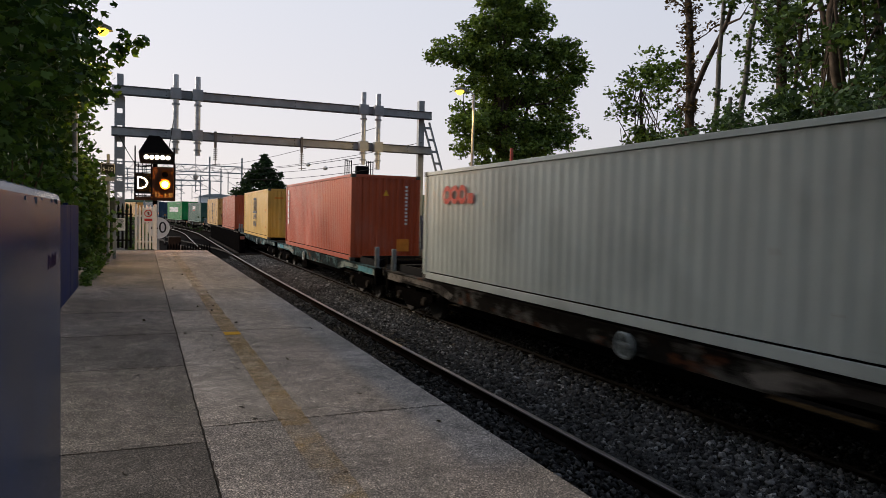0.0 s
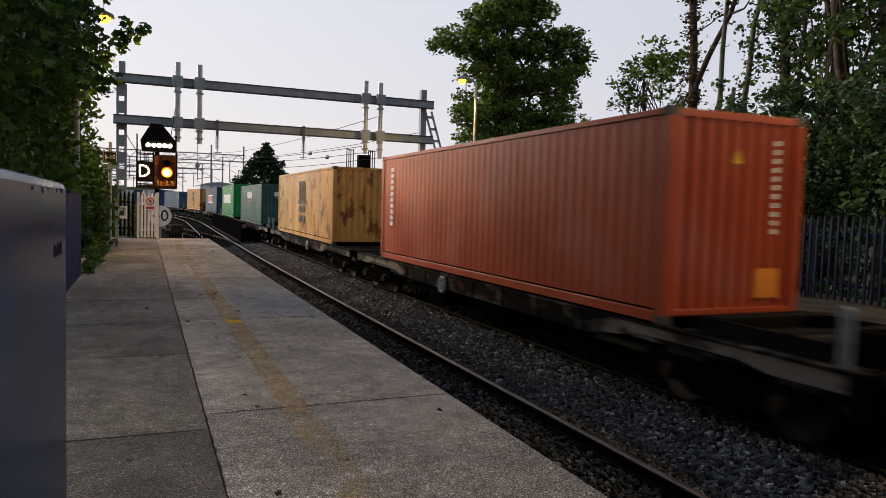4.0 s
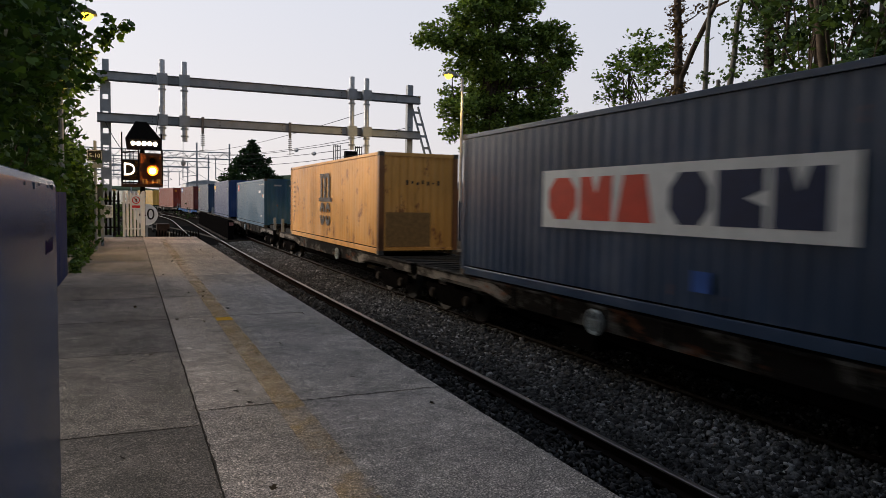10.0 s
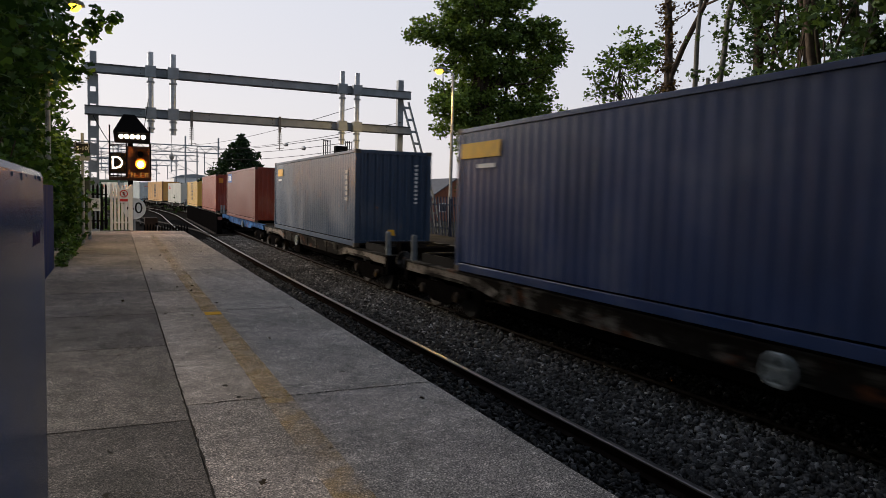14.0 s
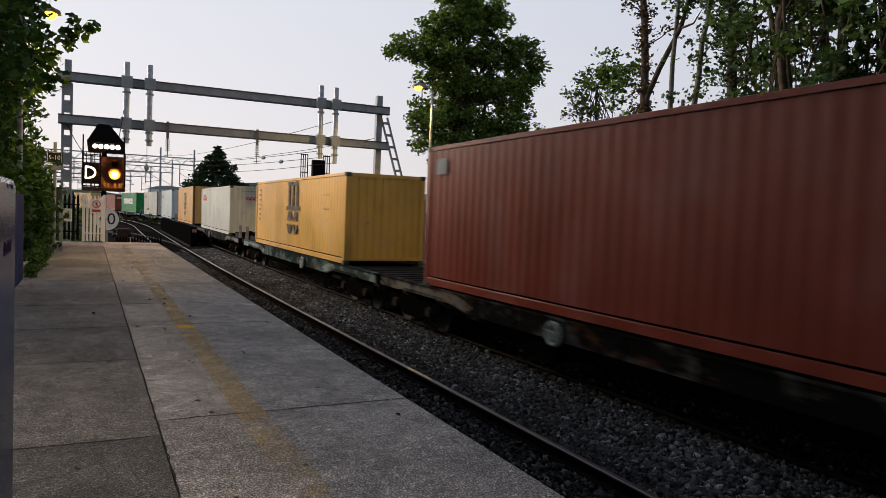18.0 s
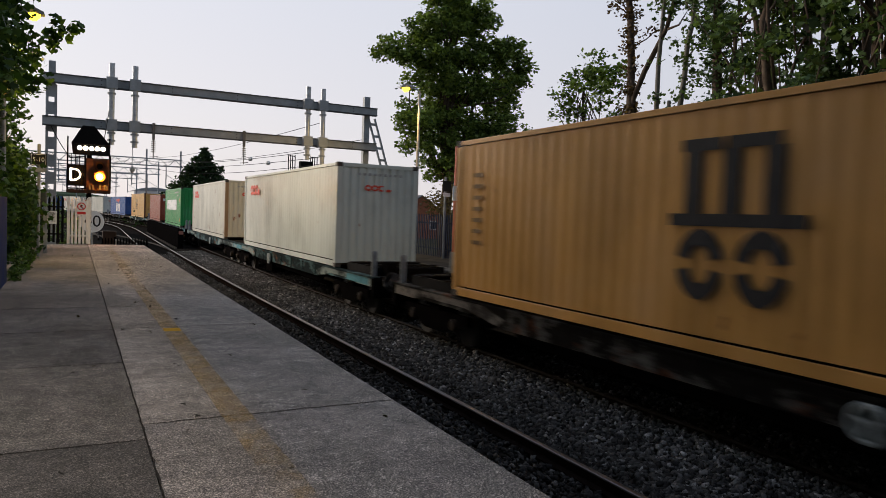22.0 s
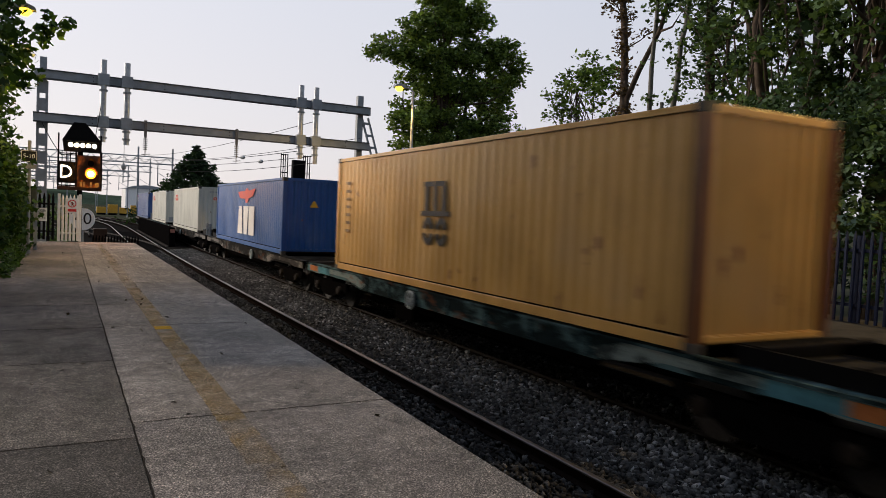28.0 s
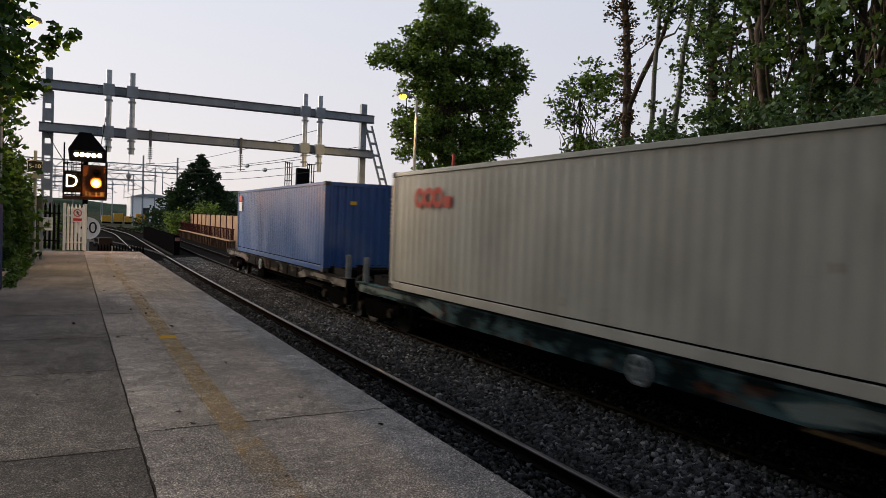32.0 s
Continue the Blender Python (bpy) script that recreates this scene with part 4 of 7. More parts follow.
        for u in (9.85, 10.3, 10.75):
            d._put([(-1.2255, a, b) for a, b in rect(u, u + 0.32, 2.3, 2.62)], (-1, 0, 0), "white", "panel_block", "")
    if i == 20:
        for k in range(3):
            d.end(rect(-0.95 + k * 0.3, -0.95 + k * 0.3 + 0.22, 1.95, 2.2), "white", "marking_block")
        codes_side(d, 11.0, 2.0, 5)
    if i == 22:
        d.side([(4.0, 2.27), (5.2, 2.2), (5.38, 2.3), (5.62, 2.3), (5.8, 2.2), (7.2, 2.17), (6.8, 1.9), (5.85, 1.88), (5.7, 1.72), (5.35, 1.72), (5.2, 1.9), (4.5, 1.95)], "red", "emblem")
        row_side(d, 4.05, 7.15, 0.44, 1.58, ("tent", "wedge", "block"), "white", 0.08)
        d.end([(-0.28, 1.62), (0.02, 1.62), (-0.13, 1.86)], "yellow", "warning_sticker")
        codes_end(d, 0.8, 2.3, 9)
    if i == 25:
        d.side(rect(11.3, 11.9, 2.15, 2.36), "red", "emblem")
        d.side(rect(11.3, 11.9, 1.72, 2.1), "white", "emblem")
        d.end(rect(-0.45, -0.25, 1.95, 2.05), "yellow", "sticker")
        codes_end(d, 0.85, 2.2, 9, "grey")
    return c


# --- wagons: a flat deck on two bogies; the outer end carries buffers and posts
def grimy(name, dark, pale, lo):
    """Grimy paint darkened further for the shade under the containers, with dusty patches where the old colour shows.
    """
    m, nt, b = tree_of(name)
    patch = noise_node(nt, 1.1, 6, stretch=(1, 1, 1.8), rough=0.68)
    mid = noise_node(nt, 9, 4, rough=0.7)
    fine = noise_node(nt, 70, 3)
    c = mix(nt, ramp(nt, patch, [(lo - 0.06, (0, 0, 0)), (lo + 0.05, (1, 1, 1))]), ramp(nt, mid, [(0.3, scaled(dark, 0.6)), (0.7, scaled(dark, 1.5))]), pale)
    bite = noise_node(nt, 1.7, 5, stretch=(0.7, 0.7, 1.5), rough=0.7)
    c = mix(nt, ramp(nt, bite, [(0.58, (0, 0, 0)), (0.68, (0.8, 0.8, 0.8))]), c, scaled((0.40, 0.15, 0.07), min(1.0, 2.6 * sum(pale) / 3)))
    c = mix(nt, 1.0, c, ramp(nt, fine, [(0.3, (0.65, 0.63, 0.6)), (0.7, (1.1, 1.1, 1.1))]), "MULTIPLY")
    nt.links.new(c, b.inputs["Base Color"])
    b.inputs["Roughness"].default_value = 0.9
    b.inputs["Specular IOR Level"].default_value = 0.03
    bump(nt, b, mid, 0.25, 0.01)
    return m


WAGON_PAINT = {
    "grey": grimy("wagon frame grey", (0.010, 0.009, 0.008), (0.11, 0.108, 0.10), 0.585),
    "teal": grimy("wagon frame teal", (0.010, 0.018, 0.020), (0.085, 0.15, 0.16), 0.55),
    "blue": grimy("wagon frame blue", (0.015, 0.04, 0.10), (0.05, 0.13, 0.30), 0.50),
}
PALEMETAL = plain("pale dirty steel", (0.34, 0.33, 0.32), 0.6, 0.2, var=0.35, scale=4)
DUSTY = {
    "grey": grimy("dusty grey frame paint", (0.04, 0.036, 0.033), (0.20, 0.185, 0.17), 0.50),
    "teal": grimy("dusty teal frame paint", (0.035, 0.045, 0.045), (0.22, 0.27, 0.26), 0.48),
    "blue": grimy("dusty blue frame paint", (0.02, 0.06, 0.16), (0.06, 0.17, 0.40), 0.47),
}
PATCH = {
    "teal": plain("old teal frame paint", (0.075, 0.20, 0.24), 0.75, var=0.45, scale=2.2, grain=18),
    "blue": plain("old blue frame paint", (0.03, 0.12, 0.34), 0.75, var=0.45, scale=2.2, grain=18),
}
ENDSTEEL = grimy("grimy grey buffer beam", (0.016, 0.014, 0.013), (0.13, 0.125, 0.12), 0.58)
DECKING = plain("worn deck plate", (0.036, 0.034, 0.032), 0.85, 0.0, var=0.45, scale=2.5, grain=30)
AXLEBOX = plain("faded orange axlebox", (0.16, 0.075, 0.025), 0.7, var=0.4, scale=5)
AXLEDARK = plain("oily axlebox", (0.03, 0.022, 0.016), 0.7, var=0.4, scale=5)
WHEELSTEEL = plain("oily wheel steel", (0.045, 0.04, 0.036), 0.6, 0.5, var=0.4)
POSTPAINT = plain("chalky grey post paint", (0.24, 0.25, 0.25), 0.7, var=0.3, scale=6)
ORANGE = plain("faded orange sill paint", (0.42, 0.15, 0.05), 0.75, var=0.45, scale=3, grain=20)
BRAKE = plain("silver handwheel", (0.34, 0.38, 0.38), 0.55, 0.2, var=0.25)
GUARD = plain("dull handwheel disc", (0.05, 0.06, 0.06), 0.7, 0.1, var=0.5, scale=9)

TOP = FLOOR_Z - 0.025


def wagon_meshes(a_in, a_out):
    """a_in, a_out: the deck beyond the container at the coupled end and at the outer end."""
    d = {}
    y0, y1 = -a_out, CL + a_in
    # side sill seen from the side: shallow at the ends over the bogies, deep between them
    def sill(x0, x1):
        out = [(y0, 0.0), (y1, 0.0), (y1, -0.22), (y1 - 3.5, -0.24), (y1 - 4.3, -0.36), (y0 + 4.5, -0.36), (y0 + 3.7, -0.24), (y0, -0.22)]
        return Shape().prism(out, x0, x1, "x")
    d["sill_l"] = sill(-1.19, -1.13).mesh("side_sill")
    d["sill_r"] = sill(1.13, 1.19).mesh("side_sill")
    fl = Shape().box(-1.22, -1.02, y0, y1, -0.035, 0.004)
    d["flange_l"] = fl.mesh("sill_flange")
    d["flange_r"] = Shape().box(1.02, 1.22, y0, y1, -0.035, 0.004).mesh("sill_flange")
    spine = Shape().box(-0.32, 0.32, y0 + 0.1, y1 - 0.1, -0.55, -0.05)
    for sx in (-0.95, 0.95):
        spine.prism([(y0 + 4.2, -0.1), (y1 - 4.0, -0.1), (y1 - 4.6, -0.55), (y0 + 4.8, -0.55)], sx - 0.03, sx + 0.03, "x")
    for k in range(9):
        y = y0 + 1.6 + k * (y1 - y0 - 3.2) / 8
        spine.box(-1.13, 1.13, y - 0.07, y + 0.07, -0.3, -0.04)
    d["spine"] = spine.mesh("centre_beam")
    for nm, a, b in (("deck_out", y0, -0.12), ("deck_in", CL + 0.12, y1)):
        d[nm] = Shape().box(-1.02, 1.02, a, b, -0.05, -0.012).mesh("deck_plate")
        d[nm + "_y"] = [a + (b - a) * k / 5 for k in range(1, 5)]
    d["batten"] = Shape().box(-1.0, 1.0, -0.03, 0.03, -0.012, 0.012).mesh("deck_batten")
    out = [(y0 + 0.02, -0.03), (y0 + 3.9, -0.03), (y0 + 4.6, -0.20), (y0 + 4.4, -0.33), (y0 + 3.75, -0.25), (y0 + 3.3, -0.17), (y0 + 1.5, -0.16), (y0 + 1.1, -0.24), (y0 + 0.02, -0.23)]
    d["end_plate"] = Shape().prism(out, -1.196, -1.19, "x").mesh("sill_end_plate")
    d["end_plate_r"] = Shape().prism(out, 1.19, 1.196, "x").mesh("sill_end_plate")
    out = [(y1 - (y - y0), z) for y, z in out][::-1]
    d["end_plate_in"] = Shape().prism(out, -1.196, -1.19, "x").mesh("sill_end_plate")
    d["end_plate_in_r"] = Shape().prism(out, 1.19, 1.196, "x").mesh("sill_end_plate")
    d["patch"] = Shape().box(-1.2, -1.1965, y0 + 0.3, y0 + 1.9, -0.215, -0.045).mesh("paint_patch")
    d["patch_in"] = Shape().box(-1.2, -1.1965, y1 - 2.0, y1 - 0.1, -0.215, -0.045).mesh("paint_patch")
    d["stripes"] = Shape().box(-1.204, -1.2, y1 - 0.9, y1 - 0.35, -0.10, -0.085).box(-1.204, -1.2, y1 - 0.9, y1 - 0.35, -0.14, -0.125).box(-1.204, -1.2, y1 - 0.8, y1 - 0.35, -0.18, -0.165).mesh("stencil_bars")
    d["mark"] = Shape().box(-1.206, -1.2005, y0 + 0.3, y0 + 1.0, -0.2, -0.05).mesh("end_mark")
    d["mark_in"] = Shape().box(-1.206, -1.2005, y1 - 1.0, y1 - 0.3, -0.2, -0.05).mesh("end_mark")
    d["well_side"] = Shape().box(-0.03, 0.03, y0 + 0.5, y0 + 2.45, 0.0, 0.2).mesh("well_wall")
    d["well_end"] = Shape().box(-0.91, 0.91, -0.05, 0.05, 0.0, 0.21).mesh("well_wall")
    d["crossbar"] = Shape().box(-1.02, 1.02, -0.06, 0.06, 0.2, 0.235, 0.006).mesh("crossbar")
    d["rib"] = Shape().box(-1.215, -1.19, -0.03, 0.03, -0.35, -0.04).mesh("sill_rib")
    d["rib_y"] = [y0 + 4.7 + k * (y1 - y0 - 9.4) / 6 for k in range(7)]
    buf = Shape().tube([(0, 0.02, 0), (0, -0.36, 0)], [0.09, 0.075], 10).tube([(0, -0.36, 0), (0, -0.40, 0)], [0.24, 0.23], 14)
    d["buffer"] = buf.mesh("buffer")
    beam = Shape().box(-1.2, 1.2, y0 - 0.05, y0 + 0.12, -0.5, -0.0)
    d["headstock"] = beam.mesh("headstock")
    post = Shape().box(-0.065, 0.065, -0.05, 0.05, -0.1, 0.62, 0.03)
    d["post"] = post.mesh("end_post")
    low = Shape().box(-0.6, 0.6, -0.5, 0.0, 0.0, 0.2, 0.02)
    low.box(-0.75, -0.5, -0.45, -0.05, 0.0, 0.34, 0.02)
    d["coupler"] = low.mesh("coupling_gear")
    wheel = Shape().tube([(-1.28, 0.17 * math.cos(k * math.pi / 10), 0.17 * math.sin(k * math.pi / 10)) for k in range(21)], 0.026, 6, caps=False)
    for k in range(5):
        a = 0.3 + k * 2 * math.pi / 5
        wheel.bar((-1.28, 0.03 * math.cos(a), 0.03 * math.sin(a)), (-1.28, 0.16 * math.cos(a), 0.16 * math.sin(a)), 0.045, 0.02)
    wheel.tube([(-1.19, 0, 0), (-1.30, 0, 0)], 0.05, 8)
    d["handwheel"] = wheel.mesh("handwheel")
    d["wheel_guard"] = Shape().tube([(-1.235, 0, 0), (-1.245, 0, 0)], [0.19, 0.185], 18).mesh("wheel_guard")
    tank = Shape().tube([(0.45, 5.0, -0.5), (0.45, 6.6, -0.5)], 0.2, 12)
    d["tank"] = tank.mesh("air_tank")
    d["gear"] = Shape().box(-1.1, -0.6, 7.6, 8.5, -0.75, -0.45, 0.02).mesh("brake_gear")
    fr = Shape()
    for x in (-1.05, 1.05):
        fr.prism([(-1.35, 0.05), (1.35, 0.05), (1.35, -0.12), (0.9, -0.16), (0.45, -0.36), (-0.45, -0.36), (-0.9, -0.16), (-1.35, -0.12)], x - 0.06, x + 0.06, "x")
    fr.box(-1.1, 1.1, -0.22, 0.22, -0.28, 0.12)
    d["bogie_frame"] = fr.mesh("bogie_frame")
    ax = Shape()
    for x in (-0.75, 0.75):
        ax.tube([(x - 0.07, 0, 0), (x + 0.07, 0, 0)], 0.42, 24)
        ax.tube([(x + (-0.09 if x < 0 else 0.09), 0, 0), (x + (-0.07 if x < 0 else 0.07), 0, 0)], 0.3, 16)
    ax.tube([(-1.05, 0, 0), (1.05, 0, 0)], 0.08, 10)
    for k in range(4):
        ax.box(-0.87, -0.85, 0.2, 0.26, -0.03, 0.03)
    d["wheelset"] = ax.mesh("wheelset")
    for nm, sg in (("axlebox", -1), ("axlebox_r", 1)):
        d[nm] = Shape().tube([(sg * 1.06, 0, 0), (sg * 1.15, 0, 0), (sg * 1.19, 0, 0)], [0.13, 0.12, 0.09], 12).mesh("axlebox")
    return d


WM_LONG, WM_SHORT = wagon_meshes(2.5, 2.82), wagon_meshes(2.3, 2.0)
WHEELSETS = []


def wagon(i):
    col = {1: "teal", 2: "teal", 3: "grey", 12: "blue", 14: "teal", 16: "grey", 17: "teal", 18: "teal", 19: "teal", 21: "teal", 24: "teal"}.get(i, "grey")
    names = {"grey": "dirty grey", "teal": "faded teal", "blue": "blue"}
    WM, A_OUT = (WM_SHORT, 2.0) if i >= 24 else (WM_LONG, 2.82)
    w = thing("flat_wagon", "%s steel container flat wagon with open deck ends" % names[col], "wagon", "wagons of the train")
    outer_leads = i % 2 == 1
    inner = Matrix.Identity(4) if outer_leads else Matrix.Translation((0, CL, 0)) @ Matrix.Rotation(math.pi, 4, "Z")
    P = WAGON_PAINT[col]

    def put(name, key, mat_, at=None, label="", parent=None):
        return part(name, WM[key], mat_, parent or w, label, at=(inner @ at if at is not None else inner) if parent is None else at)

    put("side_sill", "sill_l", P)
    put("side_sill", "sill_r", P)
    put("sill_flange", "flange_l", P)
    put("sill_flange", "flange_r", P)
    for yy in WM["rib_y"]:
        put("sill_rib", "rib", P, pose(0, yy, 0))
    for key in ("end_plate", "end_plate_r", "end_plate_in", "end_plate_in_r"):
        put("sill_end_plate", key, DUSTY[col], None, "dusty pale patch of old paint over the bogie")
    if col != "grey":
        for key in ("patch", "patch_in"):
            put("paint_patch", key, PATCH[col], None, "old %s paint on the end of the sill" % col)
        put("stencil_bars", "stripes", INK["grey"], None, "small grey stencilled lines")
    if i in (5, 6, 21, 22):
        for key in ("mark", "mark_in"):
            put("end_mark", key, ORANGE, None, "faded orange painted mark")
    # well walls coloured black for the shade inside the recess
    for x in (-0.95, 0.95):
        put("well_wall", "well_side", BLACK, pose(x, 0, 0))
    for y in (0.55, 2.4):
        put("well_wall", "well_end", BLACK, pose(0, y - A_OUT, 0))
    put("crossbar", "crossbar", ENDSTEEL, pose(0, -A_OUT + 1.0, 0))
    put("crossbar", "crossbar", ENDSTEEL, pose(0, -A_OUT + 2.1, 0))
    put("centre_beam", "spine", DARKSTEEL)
    put("deck_plate", "deck_out", DECKING)
    put("deck_plate", "deck_in", DECKING)
    for nm in ("deck_out", "deck_in"):
        for yy in WM[nm + "_y"]:
            put("deck_batten", "batten", DECKING, pose(0, yy, 0))
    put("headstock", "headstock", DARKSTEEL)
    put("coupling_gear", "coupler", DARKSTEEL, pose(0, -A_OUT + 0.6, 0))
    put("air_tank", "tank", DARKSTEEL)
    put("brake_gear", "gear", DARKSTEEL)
    for x in (-0.87, 0.87):
        put("buffer", "buffer", ENDSTEEL, pose(x, -A_OUT - 0.05, -0.12 + 0.24 - 0.2))
    for x in (-1.08, 1.08):
        put("end_post", "post", POSTPAINT, pose(x, -A_OUT + 0.25, 0), "pale upright end post with a rounded top")
    part("handwheel", WM["handwheel"], BRAKE, w, "round silver brake handwheel", at=pose(0, 7.4 if outer_leads else 4.2, -0.24))
    part("wheel_guard", WM["wheel_guard"], GUARD, w, "dull disc behind the handwheel", at=pose(0, 7.4 if outer_leads else 4.2, -0.24))
    for yb in (-0.95, CL + 0.75):
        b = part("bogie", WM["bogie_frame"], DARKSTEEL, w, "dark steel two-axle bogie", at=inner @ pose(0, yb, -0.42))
        for dy in (-0.9, 0.9):
            ws = part("wheelset", WM["wheelset"], WHEELSTEEL, b, at=pose(0, dy, RAIL_Z + 0.42 - TOP + 0.42))
            WHEELSETS.append((ws, dy, outer_leads))
            part("axlebox", WM["axlebox"], *((AXLEBOX, b, "faded orange axlebox") if i in (12, 18, 19) else (AXLEDARK, b)), at=pose(0, dy, RAIL_Z + 0.42 - TOP + 0.42))
            part("axlebox", WM["axlebox_r"], AXLEDARK, b, at=pose(0, dy, RAIL_Z + 0.42 - TOP + 0.42))
    return w


CONTAINERS = [container(i) for i in range(len(TRAIN))]
WAGONS = [wagon(i) for i in range(len(TRAIN))]


def motions():
    times = [k * 0.25 for k in range(129)]
    for i, (c, w) in enumerate(zip(CONTAINERS, WAGONS)):
        s0 = TRAIN[i][0]
        walk(c, [(t, carried_at(s0 - travelled(t), CL, FLOOR_Z)) for t in times])
        walk(w, [(t, carried_at(s0 - travelled(t), CL, TOP)) for t in times])
    # wheels: one turn for every 2.64 m run; alike wheelsets share their keys
    made = {}
    for ws, dy, fwd in WHEELSETS:
        key = (dy, fwd)
        if key not in made:
            m = ws.matrix_basis.translation.copy()
            sign = 1 if fwd else -1
            rows = []
            for k in range(961):
                t = k / 30.0
                rows.append((t, Matrix.Translation(m) @ Matrix.Rotation(sign * travelled(t) / 0.42, 4, "X")))
            walk(ws, rows)
            made[key] = ws
        else:
            src = made[key]
            ws.rotation_mode = "QUATERNION"
            ws.animation_data_create()
            ws.animation_data.action = src.animation_data.action
            ws.animation_data.action_slot = src.animation_data.action_slot


# ---- overhead line portal across the tracks ----
GY = 34.0
gantry = thing("overhead_line_portal", "grey galvanised steel portal with two long beams over the tracks", "gantry")


GALVDARK = plain("dark galvanised steel", (0.085, 0.085, 0.088), 0.7, 0.1, var=0.35, scale=3)


def channel_beam(name, x0, x1, z0, z1, y):
    """Two channels back to back: webs with thin darker flanges above and below."""
    t = 0.045
    web = Shape().box(x0, x1, y - 0.10, y - 0.07, z0 + t, z1 - t).box(x0, x1, y + 0.07, y + 0.10, z0 + t, z1 - t)
    b = part(name, web, GALV, gantry)
    part("flange", Shape().box(x0, x1, y - 0.14, y + 0.14, z1 - t, z1), GALVDARK, b, "thin dark flange")
    part("flange", Shape().box(x0, x1, y - 0.14, y + 0.14, z0, z0 + t), GALVDARK, b, "thin dark flange")
    for k in range(5):
        xx = x0 + 2.2 + k * (x1 - x0 - 3.5) / 4
        for zz in (z0 + 0.12, z1 - 0.12):
            part("bolt", Shape().tube([(xx, y - 0.10, zz), (xx, y - 0.12, zz)], 0.025, 6), GALVDARK, b)


channel_beam("upper_beam", -1.29, 13.6, 6.58, 6.98, GY)
channel_beam("lower_beam", -1.29, 13.6, 4.80, 5.20, GY)


def batten_post(x, y, z0, z1, w):
    s = Shape()
    s.box(x - w / 2, x - w / 2 + 0.1, y - 0.12, y + 0.12, z0, z1)
    s.box(x + w / 2 - 0.1, x + w / 2, y - 0.12, y + 0.12, z0, z1)
    n = int((z1 - z0) / 0.75)
    for k in range(n + 1):
        z = z0 + (z1 - z0 - 0.5) * k / n
        s.box(x - w / 2 + 0.1, x + w / 2 - 0.1, y - 0.11, y - 0.09, z, z + 0.5)
        s.box(x - w / 2 + 0.1, x + w / 2 - 0.1, y + 0.09, y + 0.11, z, z + 0.5)
    return s


part("post", batten_post(-0.97, GY + 0.3, -1.3, 6.55, 0.42), GALV, gantry)
part("post_head", Shape().box(-1.08, -0.82, GY + 0.16, GY + 0.42, 6.55, 7.52, 0.01), GALV, gantry)
part("post", Shape().box(13.0, 13.3, GY + 0.15, GY + 0.45, -1.3, 7.55, 0.01), GALV, gantry)
stay = Shape()
for dx in (0.0, 0.34):
    stay.bar((13.28 + dx, GY + 0.3, 6.5), (15.75 + dx, GY + 0.3, -1.3), 0.09, 0.09)
for k in range(13):
    u = (k + 0.5) / 13
    x, z = 13.28 + 2.47 * u, 6.5 - 7.8 * u
    stay.bar((x, GY + 0.3, z), (x + 0.34, GY + 0.3, z), 0.07, 0.12)
part("raking_stay", stay, GALV, gantry, "ladder-like raking stay")
TUBE = plain("bright galvanised tube", (0.42, 0.43, 0.44), 0.42, 0.6, var=0.3, scale=5, bumpy=0.05)
for x, z0, z1 in ((1.30, 4.15, 7.62), (2.22, 4.1, 7.60), (9.92, 4.1, 7.62), (10.67, 3.9, 7.6)):
    part("drop_tube", Shape().tube([(x, GY - 0.3, z0), (x, GY - 0.3, z1)], 0.118, 16, caps=False), TUBE, gantry, "round drop tube", smooth=True)
    for zc in (6.78, 5.0):
        part("tube_clamp", Shape().box(x - 0.22, x + 0.22, GY - 0.47, GY - 0.14, zc - 0.24, zc + 0.24, 0.01), GALV, gantry)
    for zc in (6.3, 4.62, 4.3):
        part("tube_collar", Shape().tube([(x, GY - 0.3, zc), (x, GY - 0.3, zc + 0.07)], 0.17, 12), GALV, gantry)
INSUL = plain("grimy grey porcelain", (0.12, 0.115, 0.11), 0.5, var=0.3)
for x, zt in ((3.0, 5.25), (6.93, 5.25)):
    dr = Shape().box(x - 0.06, x + 0.06, GY - 0.22, GY - 0.14, zt - 0.75, zt, 0.005)
    for k in range(6):
        z = zt - 0.8 - k * 0.09
        dr.tube([(x, GY - 0.18, z), (x, GY - 0.18, z - 0.03)], 0.10, 10)
    dr.tube([(x, GY - 0.18, zt - 0.7), (x, GY - 0.18, zt - 1.55)], 0.02, 6)
    dr.bar((x - 0.15, GY - 0.18, zt - 1.5), (x + 0.2, GY - 0.18, zt - 1.46), 0.03, 0.03)
    part("insulator", dr, INSUL, gantry, "ribbed dropper insulator")
wire_mat = plain("overhead wire", (0.03, 0.03, 0.03), 0.9, 0.0, bumpy=0)


def wire(a, b, sag=0.3, r=0.016, beads=()):
    pts = [Vector(a).lerp(Vector(b), k / 12) - Vector((0, 0, sag * 4 * (k / 12) * (1 - k / 12))) for k in range(13)]
    s = Shape().tube(pts, r, 5)
    t = thing("overhead_wire", "thin dark overhead wire strung along the tracks", "wire", "overhead wires")
    part("wire", s, wire_mat, t)
    for u in beads:
        p = Vector(a).lerp(Vector(b), u) - Vector((0, 0, sag * 4 * u * (1 - u)))
        d = (Vector(b) - Vector(a)).normalized()
        part("insulator_bead", Shape().tube([p - d * 0.35, p - d * 0.15, p + d * 0.15, p + d * 0.35], [0.03, 0.12, 0.12, 0.03], 8), GALV, t)


